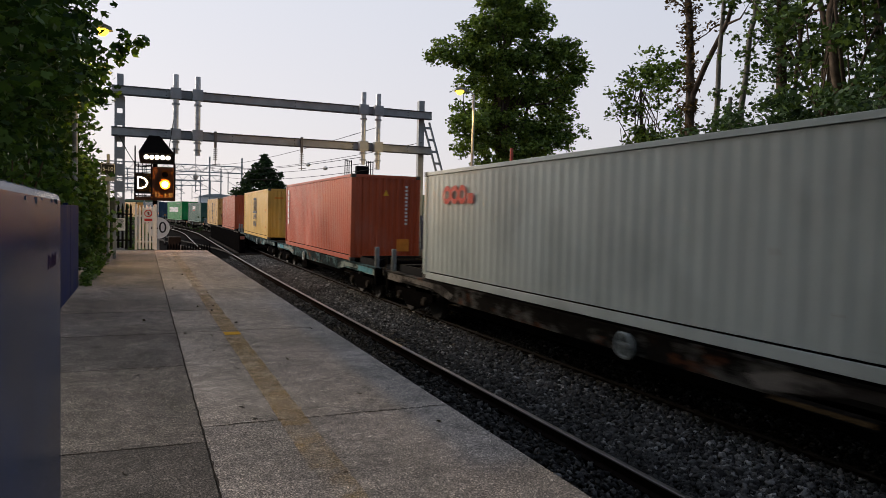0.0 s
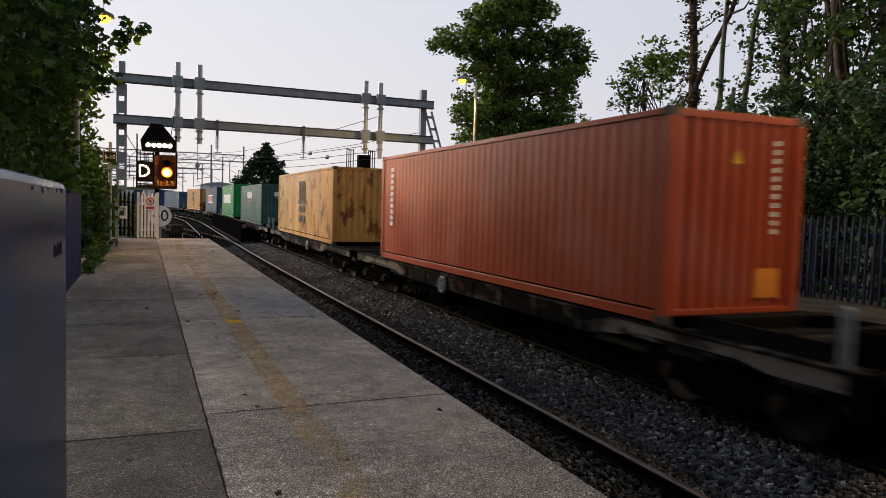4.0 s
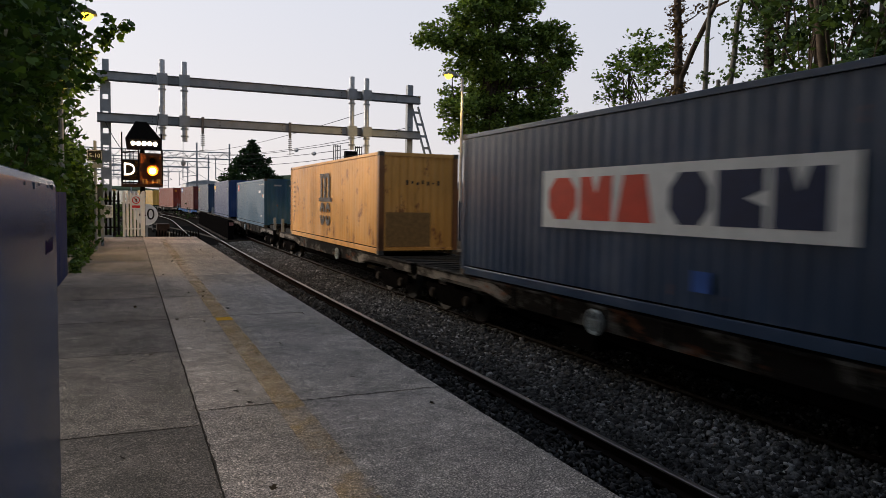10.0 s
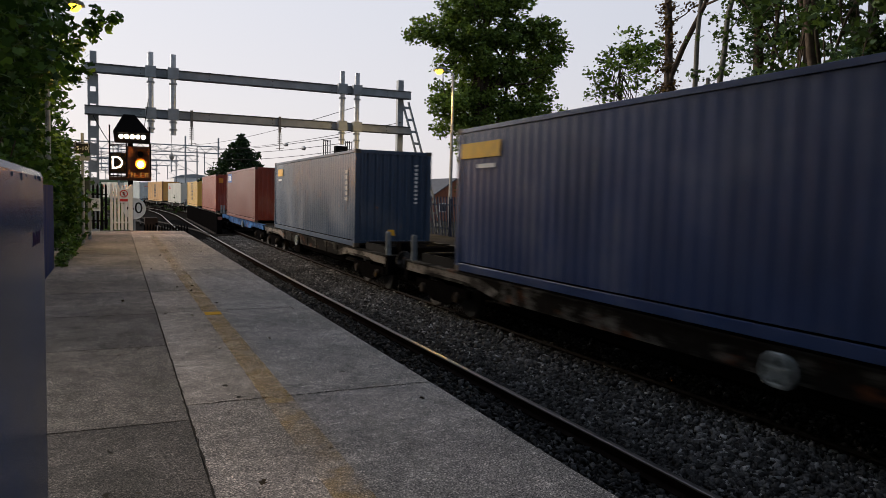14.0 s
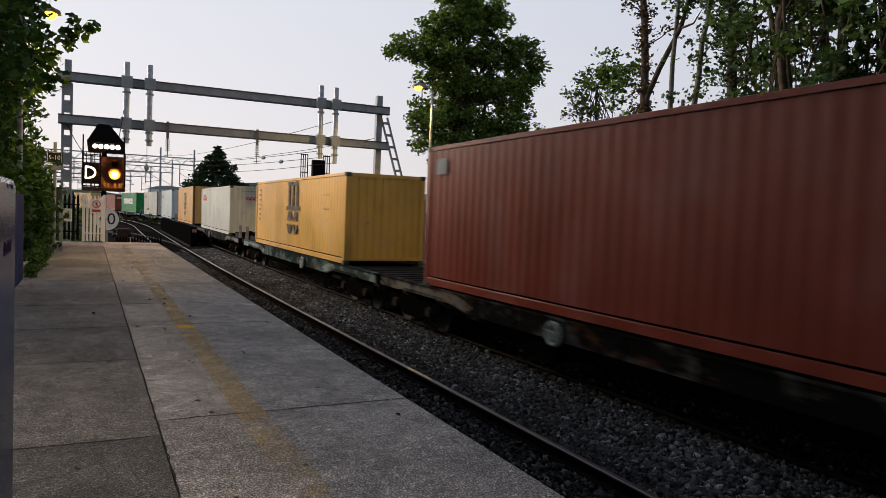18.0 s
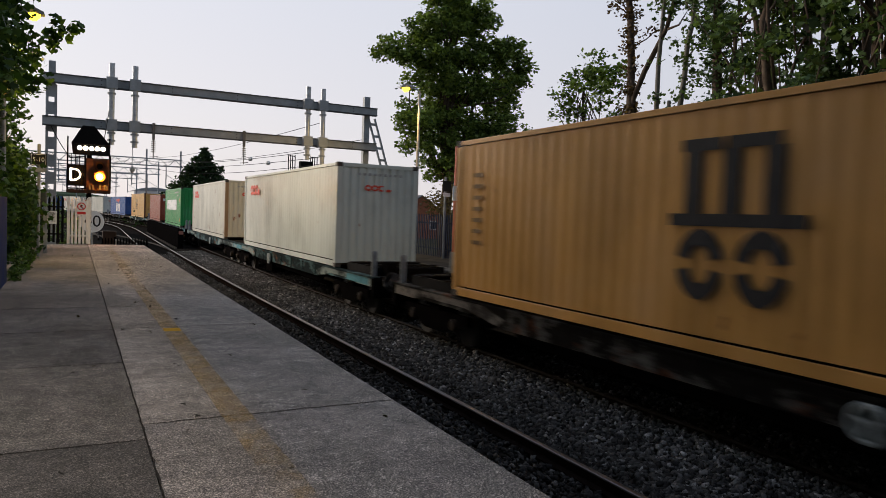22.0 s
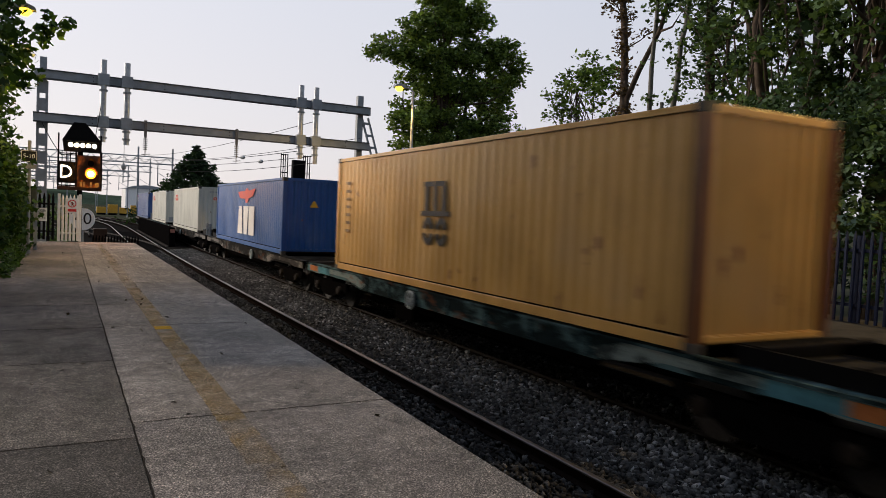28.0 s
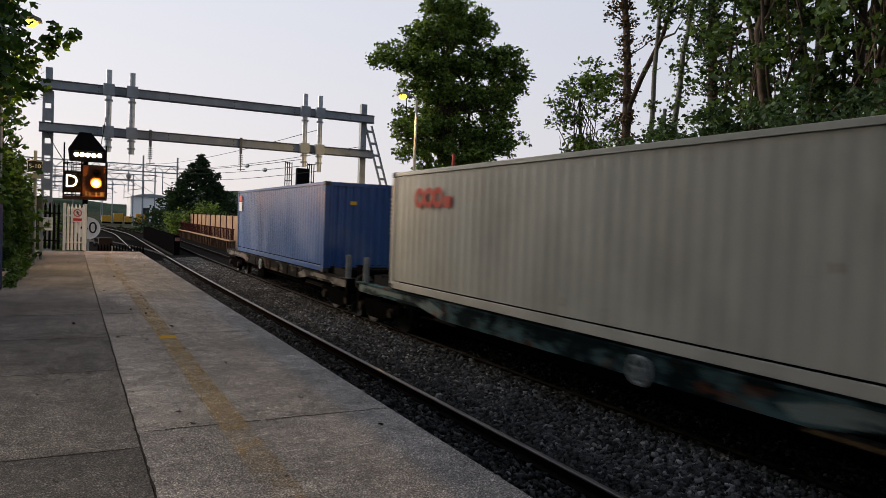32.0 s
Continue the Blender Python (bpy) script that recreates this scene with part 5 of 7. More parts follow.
wire((10.0, GY, 4.5), (7.6, 102, 7.6), 0.5, beads=(0.16,))
wire((10.7, GY, 4.3), (8.6, 102, 7.2), 0.5, beads=(0.14,))
wire((13.1, GY, 5.4), (10.6, 102, 7.6), 0.5)
wire((10.7, GY, 6.0), (9.6, 102, 8.0), 0.4)
wire((10.7, GY - 0.3, 3.95), (9.0, 102, 6.6), 0.6)
wire((-0.97, GY, 4.8), (-0.2, 32.6, 3.4), 0.1)
wire((1.3, GY, 6.3), (0.9, 32.6, 3.7), 0.1)
ball = Shape().tube([(2.15, GY - 0.3, 4.1), (2.15, GY - 0.3, 3.3)], 0.012, 5).tube([(2.15, GY - 0.3, 3.3), (2.15, GY - 0.3, 3.2), (2.15, GY - 0.3, 3.1), (2.15, GY - 0.3, 3.0)], [0.03, 0.11, 0.11, 0.03], 10)
part("balance_ball", ball, GALV, gantry)

# ---- signal at the platform end ----
SY = 32.0
sig = thing("railway_signal", "black signal with amber aspect, white feather lamps and lit letter", "signal", at=None)
part("hood_plate", Shape().prism([(0.20, 4.72), (0.62, 4.72), (1.22, 3.98), (1.18, 3.56), (-0.14, 3.56), (-0.20, 4.02)], SY, SY + 0.25), BLACK, sig, "black angular backing plate")
for k, x in enumerate((0.10, 0.31, 0.52, 0.73, 0.94)):
    part("feather_lamp", Shape().tube([(x, SY - 0.05, 3.82), (x, SY - 0.01, 3.82)], [0.085, 0.092], 12), SIGNAL_WHITE, sig, "lit white lamp")
part("hood_visor", Shape().prism([(-0.05, 3.96), (1.09, 3.96), (1.09, 3.99), (-0.05, 3.99)], SY - 0.2, SY), BLACK, sig)
# black box coloured warm brown to carry the amber lamp's glow
part("aspect_box", Shape().box(0.32, 1.18, SY + 0.0, SY + 0.35, 2.15, 3.42, 0.03), plain("amber-tinted box paint", (0.07, 0.035, 0.022), 0.7), sig)
part("aspect_hood", Shape().tube([(0.83, SY + 0.0, 2.72), (0.83, SY - 0.22, 2.72)], [0.24, 0.23], 16, caps=False).tube([(0.83, SY + 0.0, 3.12), (0.83, SY - 0.22, 3.12)], [0.19, 0.18], 16, caps=False), BLACK, sig)
part("amber_lamp", Shape().tube([(0.83, SY - 0.03, 2.70), (0.83, SY - 0.005, 2.70)], [0.175, 0.19], 18), SIGNAL_AMBER, sig, "glowing amber aspect")
part("lamp_core", Shape().tube([(0.83, SY - 0.045, 2.70), (0.83, SY - 0.031, 2.70)], [0.12, 0.13], 14), SIGNAL_CORE, sig, "bright centre of the amber lamp")
part("dark_lamp", Shape().tube([(0.83, SY - 0.02, 3.12), (0.83, SY - 0.004, 3.12)], [0.11, 0.12], 16), BLACK, sig)
part("letter_box", Shape().box(-0.34, 0.28, SY + 0.02, SY + 0.24, 2.3, 3.14, 0.02), BLACK, sig)
def letter_d(x, y, z, w, h, t):
    """A capital D: a stem and a half ring."""
    s = Shape().box(x, x + t, y - 0.012, y, z, z + h)
    n = 14
    ring_ = []
    for k in range(n + 1):
        a = -math.pi / 2 + math.pi * k / n
        for q in (0, t):
            ring_.append((x + t + (w - t - q) * max(0.0, math.cos(a)) ** 0.75, z + h / 2 + (h / 2 - q) * math.sin(a)))
    for yy in (y - 0.012, y):
        s.add([(a, yy, b) for a, b in ring_], [(2 * k, 2 * k + 2, 2 * k + 3, 2 * k + 1) if yy < y else (2 * k + 1, 2 * k + 3, 2 * k + 2, 2 * k) for k in range(n)])
    return s


part("lit_letter", letter_d(-0.245, SY + 0.012, 2.50, 0.40, 0.50, 0.055), SIGNAL_WHITE, sig, "illuminated white letter")
for x in (-0.33, 0.3, 1.2):
    part("cage_bar", Shape().bar((x, SY - 0.35, 2.1), (x, SY - 0.35, 3.55), 0.055, 0.055), BLACK, sig)
    part("cage_bar", Shape().bar((x, SY + 0.5, 2.1), (x, SY + 0.5, 4.3 if x != 0.3 else 3.7), 0.055, 0.055), BLACK, sig)
for z in (2.2, 2.33, 3.45):
    part("cage_rail", Shape().bar((-0.33, SY - 0.39, z), (0.3, SY - 0.39, z), 0.035, 0.035), BLACK, sig)
    part("cage_rail", Shape().bar((-0.33, SY + 0.54, z), (1.2, SY + 0.54, z), 0.035, 0.035), BLACK, sig)
for x in (-0.2, -0.05, 0.1):
    part("cage_bar", Shape().bar((x, SY + 0.5, 2.1), (x, SY + 0.5, 3.6), 0.03, 0.03), BLACK, sig)
part("walkway", Shape().box(-0.36, 1.22, SY - 0.4, SY + 0.55, 2.02, 2.16, 0.02), plain("rusty walkway", (0.05, 0.028, 0.02), 0.8), sig)
for x in (0.44, 0.56, 0.80, 0.98, 1.06):
    part("cage_fitting", Shape().box(x, x + 0.07, SY - 0.12, SY - 0.06, 2.17, 2.36, 0.005), GALVDARK, sig, "small pale fitting on the walkway")
part("mast", Shape().tube([(0.45, SY + 0.3, -1.3), (0.45, SY + 0.3, 3.9)], 0.1, 12), DARKSTEEL, sig)

amber = bpy.data.lights.new("amber_light", "POINT")
amber.energy, amber.color, amber.shadow_soft_size = 110.0, (1.0, 0.34, 0.03), 0.1
new("amber_light", amber).matrix_basis = pose(0.83, SY - 0.34, 2.7)

# ---- fence and gate at the platform end ----
FEY = 31.15


def pale_mesh(h, w=0.068):
    s = Shape()
    prof = [(-w / 2, 0.0), (-w / 4, -0.02), (w / 4, -0.02), (w / 2, 0.0), (w / 4, 0.012), (-w / 4, 0.012)]
    n = len(prof)
    for z, k in ((0.02, 1.0), (h - 0.14, 1.0), (h, 0.25)):
        s.v += [(x * k, y, z) for x, y in prof]
    for r in range(2):
        s.f += [(r * n + i, r * n + (i + 1) % n, (r + 1) * n + (i + 1) % n, (r + 1) * n + i) for i in range(n)]
    s.f += [tuple(range(n - 1, -1, -1)), tuple(2 * n + i for i in range(n))]
    return s.mesh("pale")


PALE = pale_mesh(1.82, 0.085)
gate = thing("palisade_gate", "white weathered steel palisade gate at the platform end", "gate")
for k in range(5):
    part("pale", PALE, WHITEP, gate, at=pose(-0.14 + k * 0.13, FEY, 0))
for z in (0.3, 1.35):
    part("gate_rail", Shape().box(-0.22, 0.44, FEY + 0.02, FEY + 0.06, z, z + 0.05), WHITEP, gate)
for x in (-0.27, 0.46):
    part("gate_post", Shape().box(x - 0.05, x + 0.05, FEY - 0.0, FEY + 0.1, -0.0, 1.85, 0.008), WHITEP, gate)
endf = thing("palisade_fence", "dark steel palisade fence beside the white gate", "fence")
for k in range(6):
    part("pale", PALE, BLACK, endf, at=pose(-1.22 + k * 0.15, FEY + 0.05, 0.04))
for zr in (0.35, 1.4):
    part("fence_rail", Shape().box(-1.3, -0.4, FEY + 0.08, FEY + 0.12, zr, zr + 0.06), BLACK, endf)
low = thing("palisade_fence", "low dark spiked fence past the platform end", "fence")
lowp = pale_mesh(0.55)
for k in range(16):
    part("pale", lowp, DARKSTEEL, low, at=pose(0.95 + k * 0.11, FEY + 0.35, -0.3))
part("fence_rail", Shape().box(0.9, 2.7, FEY + 0.37, FEY + 0.4, -0.15, -0.08), DARKSTEEL, low)


def board(name, label, x, y, z, w, h, face, category="sign"):
    t = thing(name, label, category)
    part("panel", Shape().box(x - w / 2, x + w / 2, y, y + 0.012, z - h / 2, z + h / 2), face, t)
    return t


def bars_on(t, x, y, z, w, rows, material, h=0.022, gap=0.042):
    for k in range(rows):
        ww = w * (0.95 if k % 3 else 0.75)
        part("text_bar", Shape().box(x - ww / 2, x + ww / 2, y - 0.004, y - 0.001, z - k * gap - h, z - k * gap), material, t)


no_entry = board("trespass_sign", "white warning board with a red ring over a black figure", 0.18, FEY - 0.05, 1.40, 0.37, 0.56, SIGNWHITE)
ring = Shape()
for k in range(24):
    a0, a1 = 2 * math.pi * k / 24, 2 * math.pi * (k + 1) / 24
    ring.add([(0.18 + r * math.cos(a), FEY - 0.056, 1.48 + r * math.sin(a)) for r in (0.115, 0.15) for a in (a0, a1)], [(0, 1, 3, 2)])
ring.add([(0.18 - 0.095, FEY - 0.057, 1.575), (0.18 - 0.08, FEY - 0.057, 1.59), (0.18 + 0.095, FEY - 0.057, 1.385), (0.18 + 0.08, FEY - 0.057, 1.37)], [(0, 1, 2, 3)])
part("red_ring", ring, SIGNRED, no_entry)
part("pictogram", Shape().prism([(0.15, 1.38), (0.18, 1.45), (0.21, 1.38), (0.225, 1.39), (0.2, 1.5), (0.23, 1.47), (0.235, 1.49), (0.19, 1.55), (0.16, 1.55), (0.13, 1.48), (0.145, 1.47), (0.165, 1.5)], FEY - 0.055, FEY - 0.052), SIGNBLACK, no_entry)
part("text_bar", Shape().box(0.03, 0.33, FEY - 0.056, FEY - 0.052, 1.17, 1.27), SIGNRED, no_entry)
notice = board("notice_board", "white printed notice with rows of small text", -0.88, FEY - 0.02, 1.02, 0.42, 0.5, SIGNWHITE)
bars_on(notice, -0.88, FEY - 0.022, 1.22, 0.34, 9, SIGNBLACK, 0.014)
speed = thing("speed_sign", "round white speed limit board with black numerals", "sign")
part("disc", Shape().tube([(0.66, 36.0, 0.78), (0.66, 36.03, 0.78)], 0.50, 32), SIGNWHITE, speed)
letters("numerals", "40", 0.74, SIGNBLACK, speed, Matrix.Translation((0.66, 35.99, 0.78)) @ Matrix.Rotation(math.pi / 2, 4, "X"), 0.003)
part("sign_post", Shape().tube([(0.66, 36.08, -1.3), (0.66, 36.08, 0.9)], 0.05, 10), GALV, speed)
marker = thing("marker_post", "small pale marker board on the track side", "sign")
part("board", Shape().box(1.5, 1.68, 34.5, 34.53, -0.75, 0.05), PALEMETAL, marker)
part("board_post", Shape().box(1.56, 1.62, 34.53, 34.58, -1.3, -0.2), GALV, marker)
tall = thing("track_post", "thin dark post beside the track", "post")
part("pole", Shape().tube([(1.62, 36, -1.3), (1.62, 36, 0.1)], 0.05, 8), DARKSTEEL, tall)

stop = thing("stopping_sign", "black stopping board with white figures on a grey post", "sign")
part("post", Shape().tube([(-1.0, 24.0, 0.2), (-1.0, 24.0, 3.5)], 0.045, 10), GALV, stop)
stop.matrix_basis = pose(0, 0, -0.2)
part("panel", Shape().box(-1.22, -0.8, 23.93, 23.95, 2.86, 3.22), SIGNBLACK, stop)
part("border", Shape().box(-1.20, -0.82, 23.922, 23.928, 2.88, 2.89).box(-1.20, -0.82, 23.922, 23.928, 3.19, 3.20).box(-1.2, -1.19, 23.922, 23.928, 2.89, 3.19).box(-0.83, -0.82, 23.922, 23.928, 2.89, 3.19), SIGNWHITE, stop)
letters("number", "5-10", 0.17, SIGNWHITE, stop, Matrix.Translation((-1.01, 23.925, 3.04)) @ Matrix.Rotation(math.pi / 2, 4, "X"), 0.002)
part("lower_panel", Shape().box(-1.2, -0.82, 23.93, 23.95, 2.68, 2.8), GALV, stop)
jb = thing("junction_box", "weathered grey-green equipment box on a post", "box")
part("box", Shape().box(-1.15, -0.85, 25.5, 25.85, 1.5, 2.0, 0.03), plain("grey green paint", (0.05, 0.06, 0.058), 0.75), jb)
part("leg", Shape().box(-0.93, -0.83, 25.6, 25.7, 0, 1.5), GALV, jb)

# ---- blue cabinet beside the camera, blue screen further on ----
CABINET = plain("glossy dark blue paint", (0.007, 0.026, 0.092), 0.20, 0.0, var=0.5, scale=1.6, grain=40, bumpy=0.05)
CABINET.node_tree.nodes["Principled BSDF"].inputs["Specular IOR Level"].default_value = 0.05
cab = thing("platform_cabinet", "large dark blue painted steel cabinet with scuffed rounded top", "cabinet")
cs = Shape()
x1, h, r = -0.365, 1.712, 0.035
prof = [(-1.25, 0.0), (x1, 0.0), (x1, h - r), (x1 - r * 0.3, h - r * 0.3), (x1 - r, h), (-1.25 + r, h), (-1.25, h - r)]
cs.prism(prof, -2.6, 3.65)
cs.v = [(x, y, z + 0.01 * (3.65 - y) * (z > 0.5)) for x, y, z in cs.v]   # its top falls slightly along the platform
part("body", cs, CABINET, cab)
SCRAWL = plain("faint purple scrawl", (0.045, 0.022, 0.055), 0.7)
for k in range(7):   # an unreadable scrawl near the end
    part("scrawl_stroke", Shape().bar((x1 + 0.001, 3.2 + k * 0.04, 1.40 + 0.012 * (k % 2)), (x1 + 0.001, 3.215 + k * 0.04, 1.455 - 0.01 * (k % 3)), 0.004, 0.006), SCRAWL, cab)
SCUFF = plain("pale scuffed paint", (0.06, 0.08, 0.12), 0.8, var=0.5, scale=20)
for k in range(16):   # chips along the top edge
    yy = 1.4 + 2.15 * RNG.uniform(0, 1)
    part("scuff", Shape().box(x1 - 0.004, x1 + 0.0015, yy, yy + RNG.uniform(0.01, 0.05), h - r - RNG.uniform(0.0, 0.02), h - r + 0.004), SCUFF, cab)
scr = thing("blue_screen", "solid dark blue steel screen along the platform back", "screen")
for k in range(3):
    part("sheet", Shape().box(-1.27, -1.23, 10.9 + k * 1.78, 12.66 + k * 1.78, 0.02, 1.69, 0.01), BLUEP, scr)
    part("post", Shape().box(-1.35, -1.27, 10.85 + k * 1.78, 10.95 + k * 1.78, 0.0, 1.73), BLUEP, scr)

# ---- opposite platform: fence, lamp, signs ----
FX = 12.6
PALE_B = pale_mesh(1.68, 0.072)
ofence = thing("palisade_fence", "dark blue steel palisade fence along the opposite platform", "fence")
for k in range(250):
    part("pale", PALE_B, BLUEF, ofence, at=pose(FX, -6 + k * 0.155, 0, 0, 0, -90))
for k in range(15):
    y = -6 + k * 2.75
    for zr in (0.3, 1.3):
        part("fence_rail", Shape().box(FX + 0.02, FX + 0.06, y, y + 2.74, zr, zr + 0.06), BLUEF, ofence)
    part("fence_post", Shape().box(FX + 0.06, FX + 0.16, y - 0.05, y + 0.05, 0, 1.6), BLUEF, ofence)


def street_lamp(x, y, z, watts, way):
    """way: -1 or 1, the side to which the lantern reaches."""
    t = thing("platform_lamp", "slim grey lamp post with a glowing yellow lantern", "lamp", "platform lamps")
    part("post", Shape().tube([(x, y, 0), (x, y, 1.2), (x, y, z)], [0.085, 0.08, 0.05], 10), PALEMETAL, t)
    part("arm", Shape().tube([(x, y, z), (x + way * 0.15, y, z + 0.12), (x + way * 0.5, y, z + 0.16)], [0.04, 0.035, 0.03], 8), GALV, t)
    part("lantern", Shape().prism([(x + way * a, z + b) for a, b in ((0.95, 0.12), (0.4, 0.10), (0.42, 0.24), (0.7, 0.29), (0.92, 0.2))], y - 0.13, y + 0.13), GALV, t)
    part("glass", Shape().tube([(x + way * 0.68, y, z + 0.13), (x + way * 0.68, y, z + 0.06), (x + way * 0.68, y, z - 0.04)], [0.17, 0.17, 0.08], 14), SODIUM, t, "glowing sodium bowl")
    l = bpy.data.lights.new("sodium_light", "SPOT")
    l.energy, l.color, l.shadow_soft_size = watts, (1.0, 0.64, 0.18), 0.1
    l.spot_size, l.spot_blend = radians(156), 0.6   # the lantern's body throws the light down and over the track
    new("sodium_light", l).matrix_basis = pose(x + way * 0.68, y, z - 0.16, 0, -22 * way, 0)
    return t


street_lamp(13.45, 28.6, 7.05, 750.0, -1)
# unseen post out of view, assumed from the yellow light on container ends
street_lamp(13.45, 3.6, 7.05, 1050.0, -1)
street_lamp(-1.78, 22.4, 6.55, 430.0, 1)

for (y, zt, pm, pw) in ((23.8, 3.1, GALV, 0.05), (23.0, 4.2, REDP, 0.06)):
    t = thing("platform_sign_post", "slim post with a small platform sign", "sign")
    part("post", Shape().tube([(12.4, y, 0), (12.4, y, zt)], pw, 10), pm, t)
    if pm is GALV:
        part("panel", Shape().box(12.25, 12.6, y - 0.07, y - 0.055, 2.55, 2.95), SIGNBLACK, t)
        part("lower_panel", Shape().box(12.27, 12.58, y - 0.07, y - 0.055, 2.36, 2.5), SIGNWHITE, t)
    else:
        part("panel", Shape().box(12.25, 12.75, y - 0.08, y - 0.065, 2.2, 2.75), SIGNWHITE, t)
        part("figure", Shape().box(12.42, 12.58, y - 0.085, y - 0.081, 2.5, 2.68), SIGNBLACK, t)

back = thing("signal_head", "dark back of a signal head in a mesh cage", "signal")
part("head", Shape().box(11.72, 12.44, 41.0, 41.4, 3.2, 4.55, 0.03), BLACK, back)
for x in (11.15, 11.28, 11.4, 11.55, 12.5, 12.62, 12.75, 12.9):
    part("cage_bar", Shape().bar((x, 41.6, 2.6), (x, 41.6, 4.9), 0.045, 0.045), BLACK, back)
for x0 in (11.15, 12.5):
    for z in (2.7, 3.8, 4.85):
        part("cage_rail", Shape().bar((x0, 41.64, z), (x0 + 0.4, 41.64, z), 0.05, 0.05), BLACK, back)
part("mast", Shape().tube([(12.25, 41.5, -1.3), (12.25, 41.5, 3.4)], 0.14, 10), DARKSTEEL, back)


# ---- plants ----
def leaf_cloud(name, centres, spread, per, size, material, parent, shape5=False, flat=0.0, label=""):
    """Many single leaves round the given centres, as one mesh."""
    c = np.asarray(centres, float)
    n = len(c) * per
    p = np.repeat(c, per, 0) + np.clip(RNG.normal(0, 1, (n, 3)), -1.8, 1.8) * (np.repeat(np.asarray(spread, float).reshape(-1, 1) if np.ndim(spread) else np.full((len(c), 1), spread), per, 0)) * np.array([1, 1, 0.75])
    u = RNG.normal(0, 1, (n, 3))
    u[:, 2] *= 0.5
    u /= np.linalg.norm(u, axis=1)[:, None]
    w = RNG.normal(0, 1, (n, 3)) + np.array([0, 0, flat])
    w -= (w * u).sum(1)[:, None] * u
    w /= np.linalg.norm(w, axis=1)[:, None]
    s = (size * RNG.uniform(0.6, 1.35, n))[:, None]
    if shape5:
        out = [(0, -0.55), (0.32, -0.28), (0.6, 0.02), (0.24, 0.12), (0.28, 0.48), (0.0, 0.62), (-0.28, 0.48), (-0.24, 0.12), (-0.6, 0.02), (-0.32, -0.28)]
    else:
        out = [(0, -0.6), (0.36, -0.05), (0.0, 0.62), (-0.36, -0.05)]
    k = len(out)
    side = np.cross(u, w)
    v = np.stack([p + s * (a * side + b * u) + s * 0.12 * abs(a) * w for a, b in out], 1).reshape(-1, 3)
    me = bpy.data.meshes.new(name)
    me.vertices.add(len(v))
    me.vertices.foreach_set("co", v.ravel())
    me.loops.add(n * k)
    me.loops.foreach_set("vertex_index", np.arange(n * k, dtype=np.int32))
    me.polygons.add(n)
    me.polygons.foreach_set("loop_start", np.arange(0, n * k, k, dtype=np.int32))
    me.update(calc_edges=True)
    me.materials.append(material)
    ob = new(name, me)
    ob.parent = parent
    if label:
        tagged(ob, label)
    return ob


def blob_points(blobs, n):
    """Points in a set of ellipsoids (centre, radii), denser near their skins."""
    out = []
    vol = np.array([b[1][0] * b[1][1] * b[1][2] for b in blobs]) ** 0.75
    cnt = np.maximum(1, (n * vol / vol.sum()).astype(int))
    for (c, r), m in zip(blobs, cnt):
        d = RNG.normal(0, 1, (m, 3))
        d /= np.linalg.norm(d, axis=1)[:, None]
        rad = RNG.uniform(0.25, 1.0, (m, 1)) ** 0.5
        out.append(np.array(c) + d * rad * np.array(r))
    return np.concatenate(out)


def limb(s, p, q, r0, r1, bend=0.12, n=6):
    p, q = Vector(p), Vector(q)
    L = (q - p).length
    off = Vector(RNG.normal(0, bend * L * 0.35, 3))
    pts = [p.lerp(q, k / n) + off * math.sin(math.pi * k / n) + Vector(RNG.normal(0, 0.012 * L, 3)) * (0 < k < n) for k in range(n + 1)]
    s.tube(pts, [r0 + (r1 - r0) * k / n for k in range(n + 1)], 7)


def tree(label, base, trunk_top, r, blobs, clusters, per, size, leaf, bark=None, spread=0.35, shape5=False, limbs=14, name="tree", clump=1.0):
    t = thing(name, label, "tree")
    tr = Shape()
    limb(tr, base, trunk_top, r, r * 0.45, 0.03, 8)
    part("trunk", tr, bark or BARK, t, smooth=True)
    pts = blob_points(blobs, clusters)
    b, tt = Vector(base), Vector(trunk_top)
    pick = RNG.choice(len(pts), min(limbs, len(pts)), replace=False)
    for i in pick:
        u = RNG.uniform(0.35, 1.0)
        lb = Shape()
        limb(lb, b.lerp(tt, u), pts[i], r * 0.38 * (1.15 - 0.6 * u), 0.015, 0.18, 5)
        part("limb", lb, bark or BARK, t, smooth=True)
    tips = np.repeat(pts, 5, 0) + np.clip(RNG.normal(0, 1, (len(pts) * 5, 3)), -1.5, 1.5) * np.array([0.52, 0.52, 0.34]) * (spread / 0.36) * clump
    leaf_cloud("crown", tips, spread * 0.55 * clump ** 0.5, max(4, per // 5), size, leaf, t, shape5, flat=0.8)
    return t


# maples over the back of the near platform
hb = [((-3.1, 13.5, 1.5), (1.0, 3.0, 1.7)), ((-2.4, 18.8, 1.6), (0.7, 2.6, 1.9)), ((-2.05, 24.0, 1.4), (0.6, 3.4, 1.8)), ((-2.2, 28.8, 1.5), (0.65, 2.0, 2.0)),
      ((-3.0, 14.0, 4.6), (1.5, 3.5, 2.4)), ((-2.9, 19.5, 5.2), (1.5, 3.6, 2.6)), ((-3.0, 25, 4.4), (1.3, 3.4, 2.4)), ((-3.4, 12, 8.0), (1.7, 3.2, 2.2)), ((-3.1, 17.5, 8.6), (1.7, 3.4, 2.2)), ((-3.4, 22.5, 8.2), (1.5, 3.0, 2.2))]
